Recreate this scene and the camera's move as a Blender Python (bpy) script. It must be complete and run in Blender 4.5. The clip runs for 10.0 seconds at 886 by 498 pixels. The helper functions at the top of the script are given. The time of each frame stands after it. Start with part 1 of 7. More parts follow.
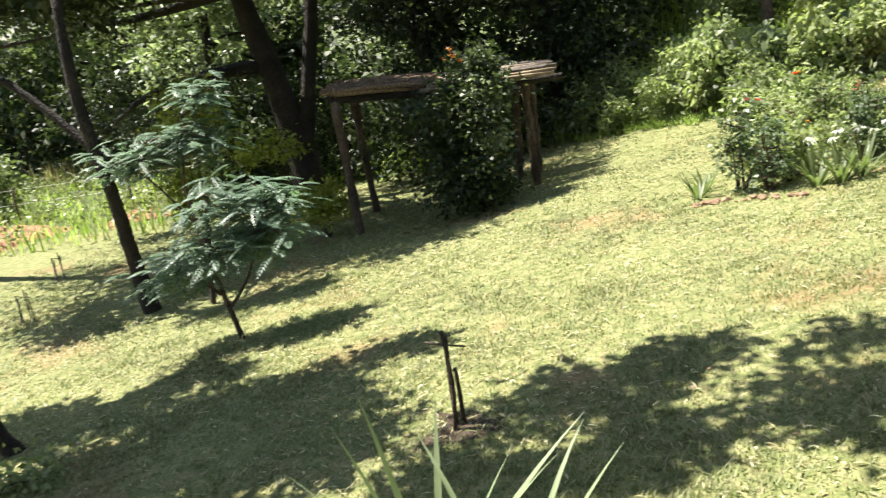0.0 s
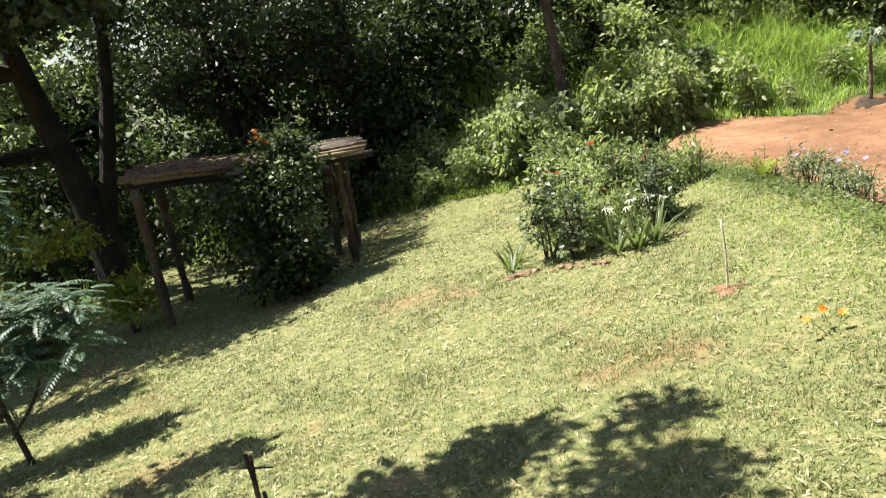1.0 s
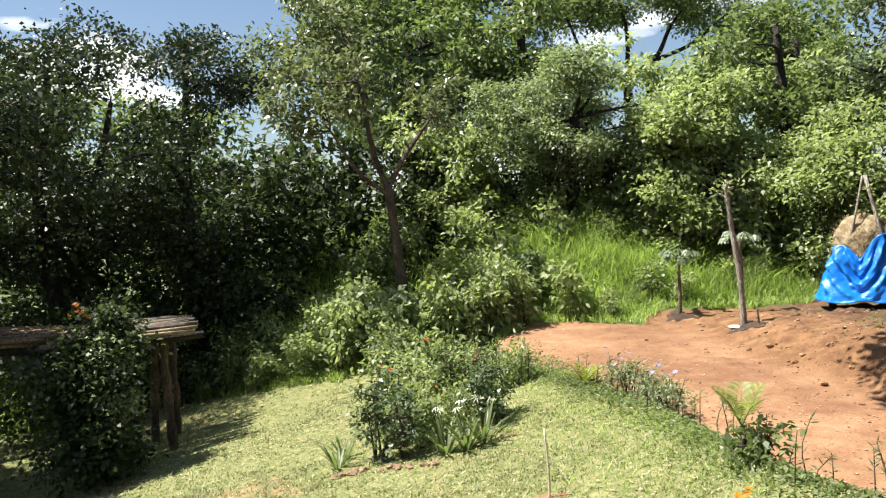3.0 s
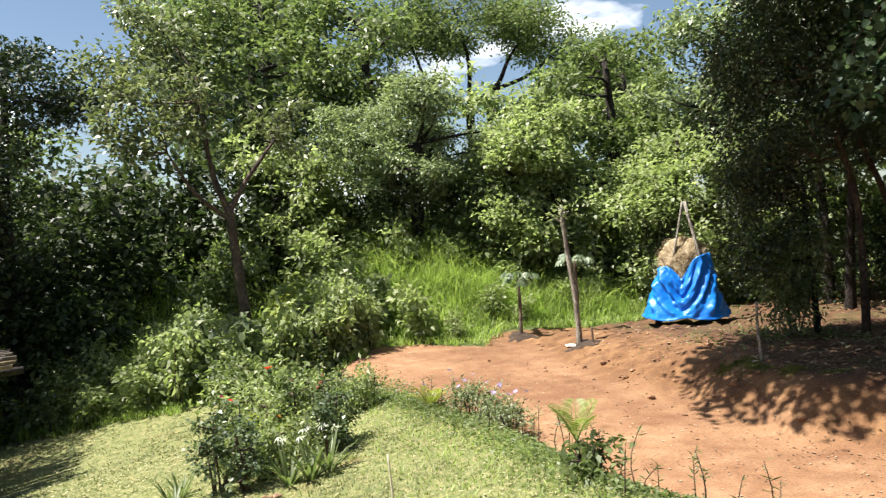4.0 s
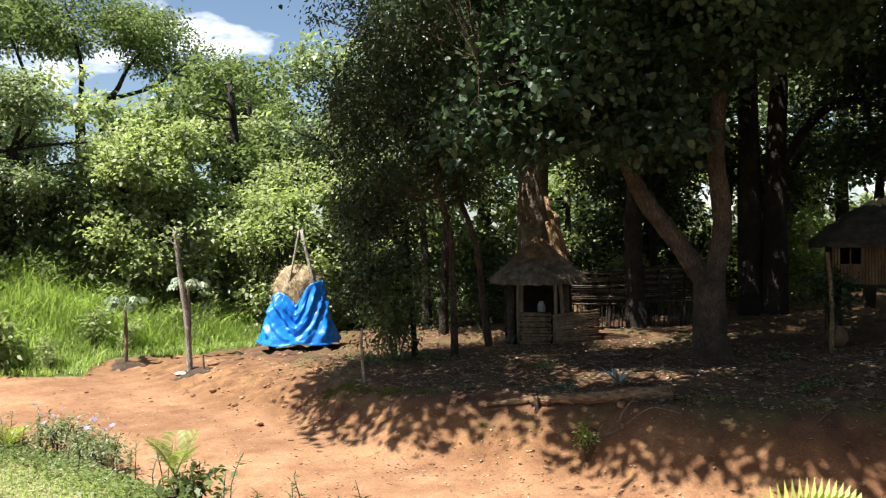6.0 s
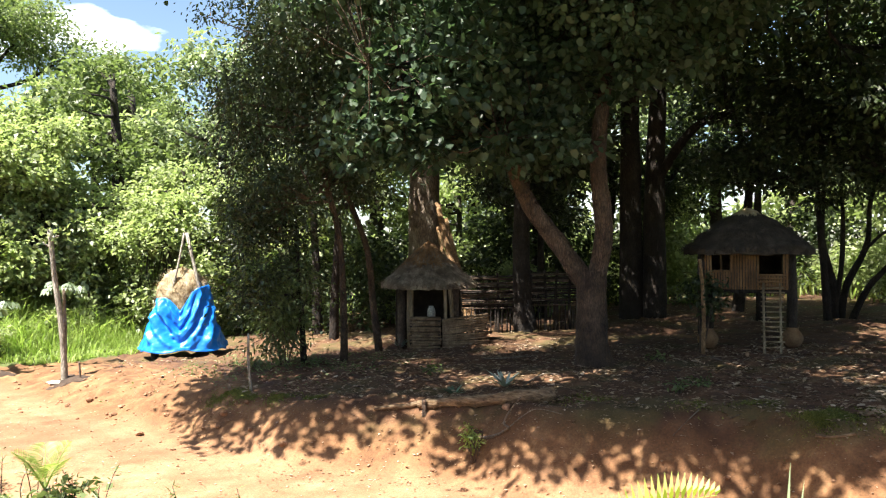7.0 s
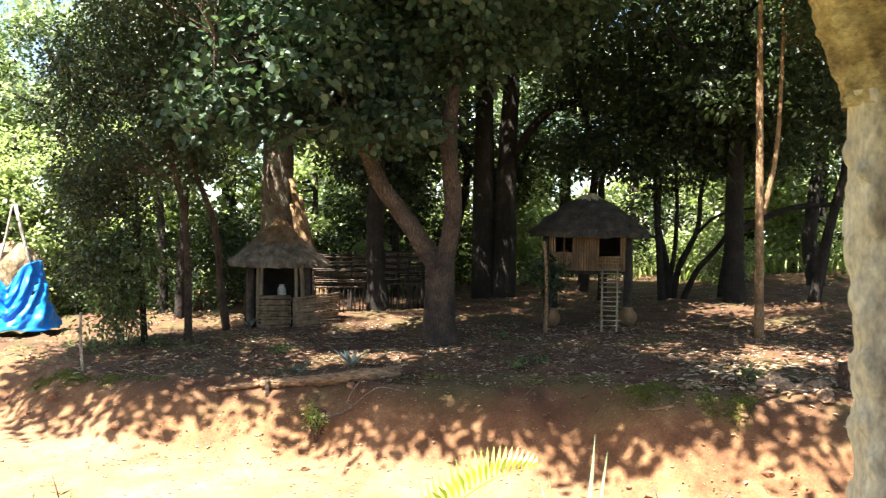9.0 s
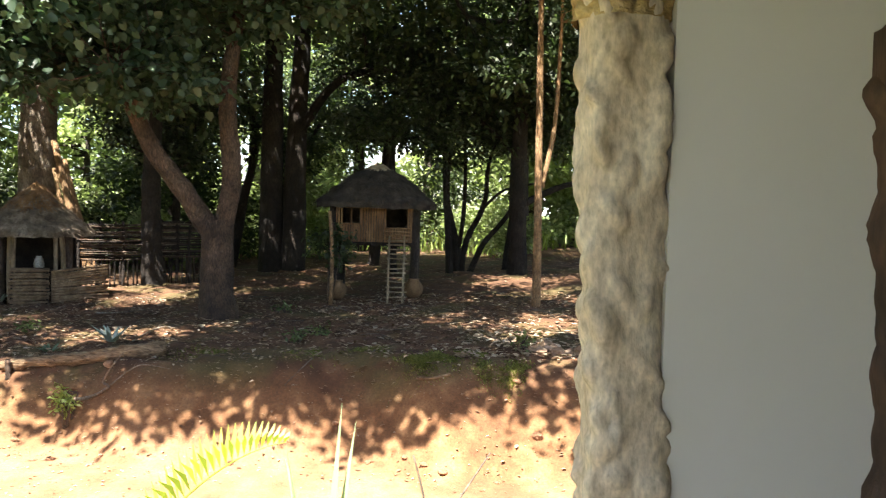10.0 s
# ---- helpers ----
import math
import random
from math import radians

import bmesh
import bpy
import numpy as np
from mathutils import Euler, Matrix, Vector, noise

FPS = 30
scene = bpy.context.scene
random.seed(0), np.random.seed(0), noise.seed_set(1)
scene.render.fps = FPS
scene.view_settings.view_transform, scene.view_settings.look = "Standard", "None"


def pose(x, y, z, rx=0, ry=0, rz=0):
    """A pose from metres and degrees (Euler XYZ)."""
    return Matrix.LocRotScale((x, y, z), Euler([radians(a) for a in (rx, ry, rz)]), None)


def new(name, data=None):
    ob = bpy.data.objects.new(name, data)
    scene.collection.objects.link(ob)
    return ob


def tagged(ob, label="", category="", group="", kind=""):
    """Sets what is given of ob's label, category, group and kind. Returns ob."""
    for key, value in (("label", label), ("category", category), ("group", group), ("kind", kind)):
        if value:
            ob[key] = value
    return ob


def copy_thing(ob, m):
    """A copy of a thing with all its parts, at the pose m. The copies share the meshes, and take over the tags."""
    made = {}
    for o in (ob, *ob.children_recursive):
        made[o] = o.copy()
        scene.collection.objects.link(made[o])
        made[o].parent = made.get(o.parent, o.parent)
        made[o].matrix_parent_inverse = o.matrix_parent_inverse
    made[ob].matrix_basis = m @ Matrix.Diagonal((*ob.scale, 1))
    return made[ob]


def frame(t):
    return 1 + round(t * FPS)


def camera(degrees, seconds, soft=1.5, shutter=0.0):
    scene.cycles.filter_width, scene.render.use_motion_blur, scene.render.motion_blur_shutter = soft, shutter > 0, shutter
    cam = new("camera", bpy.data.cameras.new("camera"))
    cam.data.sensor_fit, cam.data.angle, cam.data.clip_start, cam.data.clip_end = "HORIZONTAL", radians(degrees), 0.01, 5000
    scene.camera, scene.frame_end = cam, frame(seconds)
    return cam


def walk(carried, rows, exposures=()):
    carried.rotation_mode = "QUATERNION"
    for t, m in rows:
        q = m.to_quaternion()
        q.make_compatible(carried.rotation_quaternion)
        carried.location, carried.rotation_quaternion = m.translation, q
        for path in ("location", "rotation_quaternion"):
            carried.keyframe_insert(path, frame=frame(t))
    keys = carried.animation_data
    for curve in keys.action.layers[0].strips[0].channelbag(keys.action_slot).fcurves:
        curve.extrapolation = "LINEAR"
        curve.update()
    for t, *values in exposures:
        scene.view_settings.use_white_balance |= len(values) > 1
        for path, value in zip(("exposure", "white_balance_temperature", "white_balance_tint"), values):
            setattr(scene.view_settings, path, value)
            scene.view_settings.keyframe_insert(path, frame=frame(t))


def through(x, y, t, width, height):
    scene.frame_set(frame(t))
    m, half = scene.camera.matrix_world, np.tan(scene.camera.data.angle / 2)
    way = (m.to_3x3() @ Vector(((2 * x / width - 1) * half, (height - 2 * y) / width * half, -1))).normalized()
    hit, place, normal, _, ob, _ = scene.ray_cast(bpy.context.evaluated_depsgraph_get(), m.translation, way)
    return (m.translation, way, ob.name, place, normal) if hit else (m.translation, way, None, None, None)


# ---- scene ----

cam = camera(57.0, 10.0, soft=1.15, shutter=0.15)
PATH = [
    (0.0, 0.000, 0.000, 2.400, 73.40, 6.95, 0.09),
    (0.5, 0.128, 0.196, 2.465, 72.88, 6.58, -10.04),
    (1.0, 0.227, 0.264, 2.557, 76.20, 7.91, -12.51),
    (1.5, 0.280, 0.280, 2.602, 79.73, 6.55, -14.71),
    (2.0, 0.306, 0.292, 2.655, 82.85, 5.02, -16.95),
    (2.5, 0.310, 0.297, 2.686, 85.52, 5.11, -19.75),
    (2.7, 0.307, 0.276, 2.690, 86.96, 4.02, -20.84),
    (4.0, 0.360, 0.240, 2.704, 89.06, 3.13, -33.74),
    (4.5, 0.423, 0.226, 2.696, 88.96, 2.34, -40.86),
    (5.0, 0.459, 0.221, 2.693, 88.96, 1.44, -48.09),
    (5.5, 0.465, 0.214, 2.705, 89.50, 0.94, -54.52),
    (7.0, 0.443, 0.105, 2.717, 90.19, 0.32, -67.21),
    (7.5, 0.436, 0.088, 2.722, 90.03, -0.05, -69.80),
    (8.0, 0.454, 0.060, 2.723, 89.35, -0.47, -71.84),
    (8.5, 0.465, 0.037, 2.725, 88.89, -0.63, -73.10),
    (9.0, 0.506, -0.064, 2.717, 88.75, -0.70, -76.86),
    (9.5, 0.629, -0.193, 2.672, 88.65, -1.19, -84.22),
    (10.0, 0.891, -0.265, 2.605, 87.42, -1.59, -90.77),
]
EXPOSURES = [(0.0, 1.6), (0.5, 1.42), (1.5, 1.2), (2.5, 1.25), (4.0, 1.22), (5.5, 1.18), (7.0, 2.05), (7.5, 2.34), (9.0, 2.66), (10.0, 2.66)]
walk(cam, [(t, pose(x, y, z, rx, ry, rz)) for t, x, y, z, rx, ry, rz in PATH], EXPOSURES)

# ---- light ----
SUN_WAY = Vector((0.45, -0.24, -1.0)).normalized()
sun = new("sun", bpy.data.lights.new("sun", "SUN"))
sun.data.energy, sun.data.angle, sun.data.color = 5.0, radians(0.55), (1.0, 0.95, 0.86)
sun.rotation_euler = SUN_WAY.to_track_quat("-Z", "Y").to_euler()
world = bpy.data.worlds.new("sky")
scene.world = world
world.use_nodes = True
wn = world.node_tree.nodes
sky = wn.new("ShaderNodeTexSky")
sky.sky_type, sky.sun_disc = "NISHITA", False
sky.dust_density, sky.ozone_density = 0.8, 1.2
sky.sun_elevation = math.asin(-SUN_WAY.z)
sky.sun_rotation = math.atan2(-SUN_WAY.x, -SUN_WAY.y)
wl = world.node_tree.links
# broken fair-weather cloud over the whole sky
wc, wm, cloud = wn.new("ShaderNodeTexCoord"), wn.new("ShaderNodeMapping"), wn.new("ShaderNodeTexNoise")
wm.inputs["Scale"].default_value = (1.0, 1.0, 2.6)
cloud.inputs["Scale"].default_value, cloud.inputs["Detail"].default_value = 3.2, 7
wl.new(wc.outputs["Generated"], wm.inputs[0]), wl.new(wm.outputs[0], cloud.inputs["Vector"])
cover = wn.new("ShaderNodeMapRange")
cover.inputs["From Min"].default_value, cover.inputs["From Max"].default_value = 0.595, 0.67
wl.new(cloud.outputs[0], cover.inputs[0])
blend = wn.new("ShaderNodeMix")
blend.data_type = "RGBA"
blend.inputs[7].default_value = (14.0, 14.2, 14.6, 1)
wl.new(cover.outputs[0], blend.inputs[0]), wl.new(sky.outputs[0], blend.inputs[6])
wl.new(blend.outputs[2], wn["Background"].inputs[0])
wn["Background"].inputs[1].default_value = 0.058

rng = np.random.default_rng(7)


# ---- materials ----
def nodes_of(name):
    m = bpy.data.materials.new(name)
    m.use_nodes = True
    return m, m.node_tree.nodes, m.node_tree.links, m.node_tree.nodes["Principled BSDF"]


def ramp(nodes, stops):
    r = nodes.new("ShaderNodeValToRGB")
    while len(r.color_ramp.elements) < len(stops):
        r.color_ramp.elements.new(0.5)
    for e, (p, c) in zip(r.color_ramp.elements, stops):
        e.position, e.color = p, (*c, 1)
    return r


def noise_node(nodes, links, scale, detail=5, coords="Object", stretch=None, rough=0.6):
    tc = nodes.new("ShaderNodeTexCoord")
    n = nodes.new("ShaderNodeTexNoise")
    n.inputs["Scale"].default_value, n.inputs["Detail"].default_value, n.inputs["Roughness"].default_value = scale, detail, rough
    out = tc.outputs[coords]
    if stretch:
        mp = nodes.new("ShaderNodeMapping")
        mp.inputs["Scale"].default_value = stretch
        links.new(out, mp.inputs[0])
        out = mp.outputs[0]
    links.new(out, n.inputs["Vector"])
    return n


def mix(nodes, links, fac, a, b, kind="MIX"):
    m = nodes.new("ShaderNodeMix")
    m.data_type, m.blend_type = "RGBA", kind
    for sock, val in ((m.inputs[0], fac), (m.inputs[6], a), (m.inputs[7], b)):
        if isinstance(val, (int, float)):
            sock.default_value = val
        elif isinstance(val, tuple):
            sock.default_value = (*val, 1)
        else:
            links.new(val, sock)
    return m.outputs[2]


def bump(nodes, links, height, bsdf, strength=0.5, distance=0.02):
    b = nodes.new("ShaderNodeBump")
    b.inputs["Strength"].default_value, b.inputs["Distance"].default_value = strength, distance
    links.new(height, b.inputs["Height"])
    links.new(b.outputs[0], bsdf.inputs["Normal"])


def rough_material(name, dark, mid, light, scale=6.0, fine=40.0, rough=0.85, relief=0.6, depth=0.02, stretch=None):
    m, n, l, p = nodes_of(name)
    a = noise_node(n, l, scale, 6, stretch=stretch)
    b = noise_node(n, l, fine, 4, stretch=stretch)
    r = ramp(n, [(0.3, dark), (0.5, mid), (0.72, light)])
    l.new(a.outputs[0], r.inputs[0])
    g = ramp(n, [(0.3, (0.62, 0.62, 0.62)), (0.7, (1.25, 1.25, 1.25))])
    l.new(b.outputs[0], g.inputs[0])
    l.new(mix(n, l, 1.0, r.outputs[0], g.outputs[0], "MULTIPLY"), p.inputs["Base Color"])
    p.inputs["Roughness"].default_value = rough
    s = n.new("ShaderNodeMath")
    s.operation = "ADD"
    l.new(a.outputs[0], s.inputs[0]), l.new(b.outputs[0], s.inputs[1])
    bump(n, l, s.outputs[0], p, relief, depth)
    return m


def leaf_material(name, a, b, c, through=0.35, rough=0.44):
    """Leaves: colour differs leaf by leaf, light comes through."""
    m, n, l, p = nodes_of(name)
    geo = n.new("ShaderNodeNewGeometry")
    r = ramp(n, [(0.0, a), (0.55, b), (1.0, c)])
    l.new(geo.outputs["Random Per Island"], r.inputs[0])
    big = noise_node(n, l, 0.7, 2)
    g = ramp(n, [(0.3, (0.72, 0.72, 0.72)), (0.7, (1.2, 1.2, 1.2))])
    l.new(big.outputs[0], g.inputs[0])
    col = mix(n, l, 1.0, r.outputs[0], g.outputs[0], "MULTIPLY")
    l.new(col, p.inputs["Base Color"])
    p.inputs["Roughness"].default_value = rough
    p.inputs["Specular IOR Level"].default_value = 0.5
    t = n.new("ShaderNodeBsdfTranslucent")
    l.new(mix(n, l, 1.0, col, (1.15, 1.28, 0.8), "MULTIPLY"), t.inputs[0])
    s = n.new("ShaderNodeMixShader")
    s.inputs[0].default_value = through
    l.new(p.outputs[0], s.inputs[1]), l.new(t.outputs[0], s.inputs[2])
    l.new(s.outputs[0], n["Material Output"].inputs[0])
    return m


def bark_material(name, dark, mid, light, size=9.0, relief=1.0):
    """Bark: upright plates parted by dark fissures, blotched and grained."""
    m, n, l, p = nodes_of(name)
    tc, mp, vo = n.new("ShaderNodeTexCoord"), n.new("ShaderNodeMapping"), n.new("ShaderNodeTexVoronoi")
    mp.inputs["Scale"].default_value = (1, 1, 0.2)
    wob = noise_node(n, l, 6, 3)
    l.new(mix(n, l, 0.06, tc.outputs["Object"], wob.outputs["Color"]), mp.inputs[0])
    vo.feature = "DISTANCE_TO_EDGE"
    vo.inputs["Scale"].default_value = size
    l.new(mp.outputs[0], vo.inputs["Vector"])
    crack = ramp(n, [(0.0, (0.45, 0.45, 0.45)), (0.16, (0.88, 0.88, 0.88)), (0.45, (1.1, 1.1, 1.1))])
    l.new(vo.outputs["Distance"], crack.inputs[0])
    a, b = noise_node(n, l, 2.2, 5), noise_node(n, l, 34, 4, stretch=(1, 1, 0.35))
    r = ramp(n, [(0.32, dark), (0.5, mid), (0.7, light)])
    l.new(a.outputs[0], r.inputs[0])
    g = ramp(n, [(0.3, (0.65, 0.65, 0.65)), (0.7, (1.25, 1.25, 1.25))])
    l.new(b.outputs[0], g.inputs[0])
    col = mix(n, l, 1.0, mix(n, l, 1.0, r.outputs[0], g.outputs[0], "MULTIPLY"), crack.outputs[0], "MULTIPLY")
    l.new(col, p.inputs["Base Color"])
    p.inputs["Roughness"].default_value = 0.9
    s = n.new("ShaderNodeMath")
    s.operation = "MULTIPLY_ADD"
    l.new(b.outputs[0], s.inputs[0]), l.new(crack.outputs[0], s.inputs[2])
    s.inputs[1].default_value = 0.4
    bump(n, l, s.outputs[0], p, relief, 0.03)
    return m


BARK = bark_material("bark", (0.05, 0.032, 0.022), (0.12, 0.08, 0.055), (0.22, 0.16, 0.115), 44, 0.7)
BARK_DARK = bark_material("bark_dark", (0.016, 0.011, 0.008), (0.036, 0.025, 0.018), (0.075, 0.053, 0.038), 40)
BARK_PALE = bark_material("bark_pale", (0.111, 0.076, 0.051), (0.238, 0.178, 0.128), (0.391, 0.332, 0.255), 30, 0.8)
BARK_RED = bark_material("bark_red", (0.04, 0.025, 0.016), (0.112, 0.068, 0.043), (0.22, 0.143, 0.092), 46)
BARK_TAN = bark_material("bark_tan", (0.17, 0.09, 0.04), (0.36, 0.21, 0.1), (0.52, 0.34, 0.18), 44, 0.6)
BARK_ASH = bark_material("bark_ash", (0.18, 0.15, 0.12), (0.4, 0.36, 0.3), (0.62, 0.58, 0.5), 36, 0.5)
LOG = rough_material("rotten_wood", (0.05, 0.03, 0.017), (0.24, 0.155, 0.085), (0.45, 0.32, 0.19), 30, 70, 0.9, 1.0, 0.03, (1, 0.2, 1))
STICK = rough_material("weathered_stick", (0.051, 0.038, 0.029), (0.128, 0.100, 0.076), (0.272, 0.230, 0.178), 7, 50, 0.85, 0.5, 0.006, (1, 1, 1))
STRAW_POLE = rough_material("peeled_pole", (0.12, 0.085, 0.05), (0.26, 0.19, 0.115), (0.4, 0.31, 0.2), 6, 50, 0.85, 0.5, 0.006, (1, 1, 0.3))
PEELED = rough_material("peeled_wood", (0.45, 0.37, 0.26), (0.62, 0.53, 0.39), (0.74, 0.66, 0.52), 6, 50, 0.8, 0.3, 0.004)
STRAW = rough_material("straw", (0.16, 0.11, 0.055), (0.38, 0.29, 0.17), (0.6, 0.5, 0.34), 9, 70, 0.9, 0.8, 0.01)
THATCH = rough_material("thatch", (0.07, 0.05, 0.033), (0.21, 0.16, 0.11), (0.44, 0.36, 0.27), 6, 60, 0.95, 1.0, 0.02)
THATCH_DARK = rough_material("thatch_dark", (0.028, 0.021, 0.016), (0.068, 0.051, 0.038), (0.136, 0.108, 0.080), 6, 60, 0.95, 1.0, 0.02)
HUT_STICK = rough_material("brown_stick", (0.085, 0.052, 0.028), (0.2, 0.13, 0.072), (0.36, 0.255, 0.155), 7, 50, 0.85, 0.5, 0.006)
PLANK = rough_material("bamboo_wall", (0.1, 0.05, 0.02), (0.235, 0.125, 0.052), (0.37, 0.215, 0.1), 6, 60, 0.8, 0.4, 0.004, (1, 1, 0.2))
HUT_INSIDE_SHADE = rough_material("hut_inside_shade", (0.02, 0.015, 0.012), (0.045, 0.034, 0.026), (0.08, 0.06, 0.045), 5, 60, 0.9, 0.3, 0.005)
CLAY = rough_material("clay", (0.12, 0.065, 0.028), (0.2, 0.115, 0.052), (0.28, 0.175, 0.09), 5, 60, 0.9, 0.3, 0.005)
STONE = rough_material("stone", (0.13, 0.075, 0.045), (0.28, 0.175, 0.105), (0.46, 0.33, 0.22), 5, 40, 0.9, 0.6, 0.01)
PALE_STONE = rough_material("pale_stone", (0.4, 0.36, 0.3), (0.6, 0.56, 0.48), (0.75, 0.72, 0.66), 5, 40, 0.9, 0.5, 0.01)
PILLAR = rough_material("sculpted_plaster", (0.5, 0.4, 0.28), (0.62, 0.52, 0.39), (0.74, 0.66, 0.53), 9, 70, 0.85, 0.35, 0.006, (1, 1, 0.5))
CAPITAL = rough_material("chopped_bark_capital", (0.14, 0.08, 0.03), (0.42, 0.29, 0.12), (0.62, 0.48, 0.25), 9, 60, 0.9, 0.9, 0.012, (1, 1, 1.6))
def plaster_material():
    m, n, l, p = nodes_of("white_plaster")
    a, b = noise_node(n, l, 1.2, 4), noise_node(n, l, 60, 3)
    r = ramp(n, [(0.3, (0.66, 0.65, 0.61)), (0.7, (0.72, 0.71, 0.68))])
    l.new(a.outputs[0], r.inputs[0]), l.new(r.outputs[0], p.inputs["Base Color"])
    p.inputs["Roughness"].default_value = 0.75
    bump(n, l, b.outputs[0], p, 0.06, 0.002)
    return m


PLASTER = plaster_material()
FLOOR = rough_material("terrace_screed", (0.07, 0.04, 0.03), (0.1, 0.06, 0.045), (0.14, 0.09, 0.07), 3, 40, 0.7, 0.2, 0.003)
WINDOW_WOOD = rough_material("rough_dark_wood", (0.03, 0.018, 0.01), (0.09, 0.05, 0.028), (0.17, 0.1, 0.055), 7, 40, 0.7, 0.8, 0.01, (1, 1, 0.3))
LITTER = leaf_material("dead_leaves", (0.14, 0.072, 0.036), (0.29, 0.18, 0.105), (0.52, 0.41, 0.3), 0.1, 0.7)
LITTER_PALE = leaf_material("pale_dead_leaves", (0.24, 0.15, 0.09), (0.4, 0.29, 0.19), (0.6, 0.5, 0.38), 0.1, 0.6)

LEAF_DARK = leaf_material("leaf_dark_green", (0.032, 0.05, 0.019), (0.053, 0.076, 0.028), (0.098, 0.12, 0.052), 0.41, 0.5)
# darker leaf copy for shady wood and yard; shade is in its colour
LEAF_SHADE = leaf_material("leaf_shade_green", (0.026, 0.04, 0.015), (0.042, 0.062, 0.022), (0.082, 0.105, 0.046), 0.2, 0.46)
LEAF_BOUGH = leaf_material("leaf_broad_green", (0.036, 0.064, 0.034), (0.062, 0.1, 0.055), (0.12, 0.168, 0.1), 0.43, 0.42)
LEAF_MID = leaf_material("leaf_mid_green", (0.095, 0.132, 0.046), (0.16, 0.205, 0.078), (0.27, 0.315, 0.145), 0.42)
LEAF_BRIGHT = leaf_material("leaf_bright_green", (0.2, 0.245, 0.095), (0.315, 0.365, 0.165), (0.48, 0.52, 0.3), 0.48)
PAPAYA_LEAF = leaf_material("papaya_leaf", (0.16, 0.215, 0.135), (0.26, 0.325, 0.22), (0.4, 0.46, 0.34), 0.4)
LEAF_LIME = leaf_material("leaf_lime_green", (0.2, 0.25, 0.06), (0.3, 0.36, 0.1), (0.42, 0.47, 0.18), 0.42)
LEAF_OLIVE = leaf_material("leaf_olive_green", (0.09, 0.11, 0.045), (0.16, 0.185, 0.085), (0.34, 0.36, 0.21), 0.36, 0.36)
LEAF_ROSE = leaf_material("rose_leaf", (0.055, 0.085, 0.038), (0.098, 0.14, 0.064), (0.22, 0.27, 0.15), 0.32, 0.42)
LEAF_BLUE = leaf_material("leaf_blue_green", (0.07, 0.12, 0.072), (0.125, 0.195, 0.13), (0.24, 0.32, 0.235), 0.34)
LEAF_GREY = leaf_material("leaf_grey_green", (0.145, 0.185, 0.09), (0.25, 0.295, 0.155), (0.43, 0.475, 0.31), 0.4)
LEAF_YELLOW = leaf_material("leaf_yellow_green", (0.2, 0.24, 0.03), (0.32, 0.36, 0.05), (0.48, 0.48, 0.09), 0.4)
GRASS_TALL = leaf_material("tall_grass", (0.2, 0.285, 0.06), (0.34, 0.43, 0.12), (0.5, 0.58, 0.23), 0.5)
GRASS_LAWN = leaf_material("lawn_grass", (0.145, 0.18, 0.056), (0.245, 0.268, 0.106), (0.41, 0.395, 0.22), 0.27, 0.6)
CLIPPINGS = leaf_material("dry_clippings", (0.3, 0.26, 0.13), (0.46, 0.41, 0.23), (0.62, 0.57, 0.38), 0.2, 0.6)
GRASS_DRY = leaf_material("dry_reeds", (0.2, 0.16, 0.08), (0.3, 0.26, 0.13), (0.42, 0.36, 0.2), 0.3, 0.7)
MOSS = leaf_material("moss", (0.1, 0.115, 0.02), (0.18, 0.19, 0.04), (0.28, 0.27, 0.075), 0.25, 0.8)
FLAX = leaf_material("flax_leaf", (0.2, 0.27, 0.14), (0.32, 0.39, 0.22), (0.48, 0.54, 0.36), 0.3)
ALOE = leaf_material("aloe_leaf", (0.2, 0.25, 0.21), (0.32, 0.38, 0.33), (0.46, 0.52, 0.46), 0.14)


def petal_material(name, a, b):
    return leaf_material(name, a, tuple((u + v) / 2 for u, v in zip(a, b)), b, 0.35, 0.5)


ORANGE = petal_material("orange_petal", (0.75, 0.16, 0.01), (0.9, 0.4, 0.03))
RED = petal_material("red_petal", (0.7, 0.02, 0.01), (0.85, 0.08, 0.02))
DRY_BLOOM = petal_material("faded_orange_petal", (0.3, 0.1, 0.03), (0.5, 0.2, 0.07))
PINK = petal_material("pink_petal", (0.55, 0.05, 0.12), (0.75, 0.25, 0.3))
WHITE = petal_material("white_petal", (0.75, 0.75, 0.7), (0.85, 0.85, 0.82))
PURPLE = petal_material("mauve_petal", (0.3, 0.22, 0.5), (0.5, 0.4, 0.65))


# ---- the lie of the land ----
EDGE_Y, EDGE_X = (-6, 3, 5, 6, 8, 10, 12, 14, 20), (5.4, 5.2, 5.4, 5.6, 6.1, 6.5, 6.8, 7.0, 8.0)
FOOT_Y, FOOT_X = (-6, 1, 3.5, 5.5, 7, 9, 11, 13, 16, 20), (8.0, 8.7, 8.9, 8.8, 9.0, 9.5, 10.0, 10.7, 12, 14)

WILD_X = (-3, 2.0, 2.8, 3.55, 4.4, 6.8, 7.6, 8.5, 9.1, 9.5, 10.0, 10.6, 11.1, 11.8, 12.8, 14, 18)
WILD_Y = (19, 18.1, 17.3, 16.3, 15.6, 14.2, 14.2, 15.0, 14.7, 13.9, 13.4, 13.9, 14.0, 13.6, 12.9, 12.8, 12.8)


def smooth(a, b, x):
    q = np.clip((x - a) / (b - a), 0, 1)
    return q * q * (3 - 2 * q)


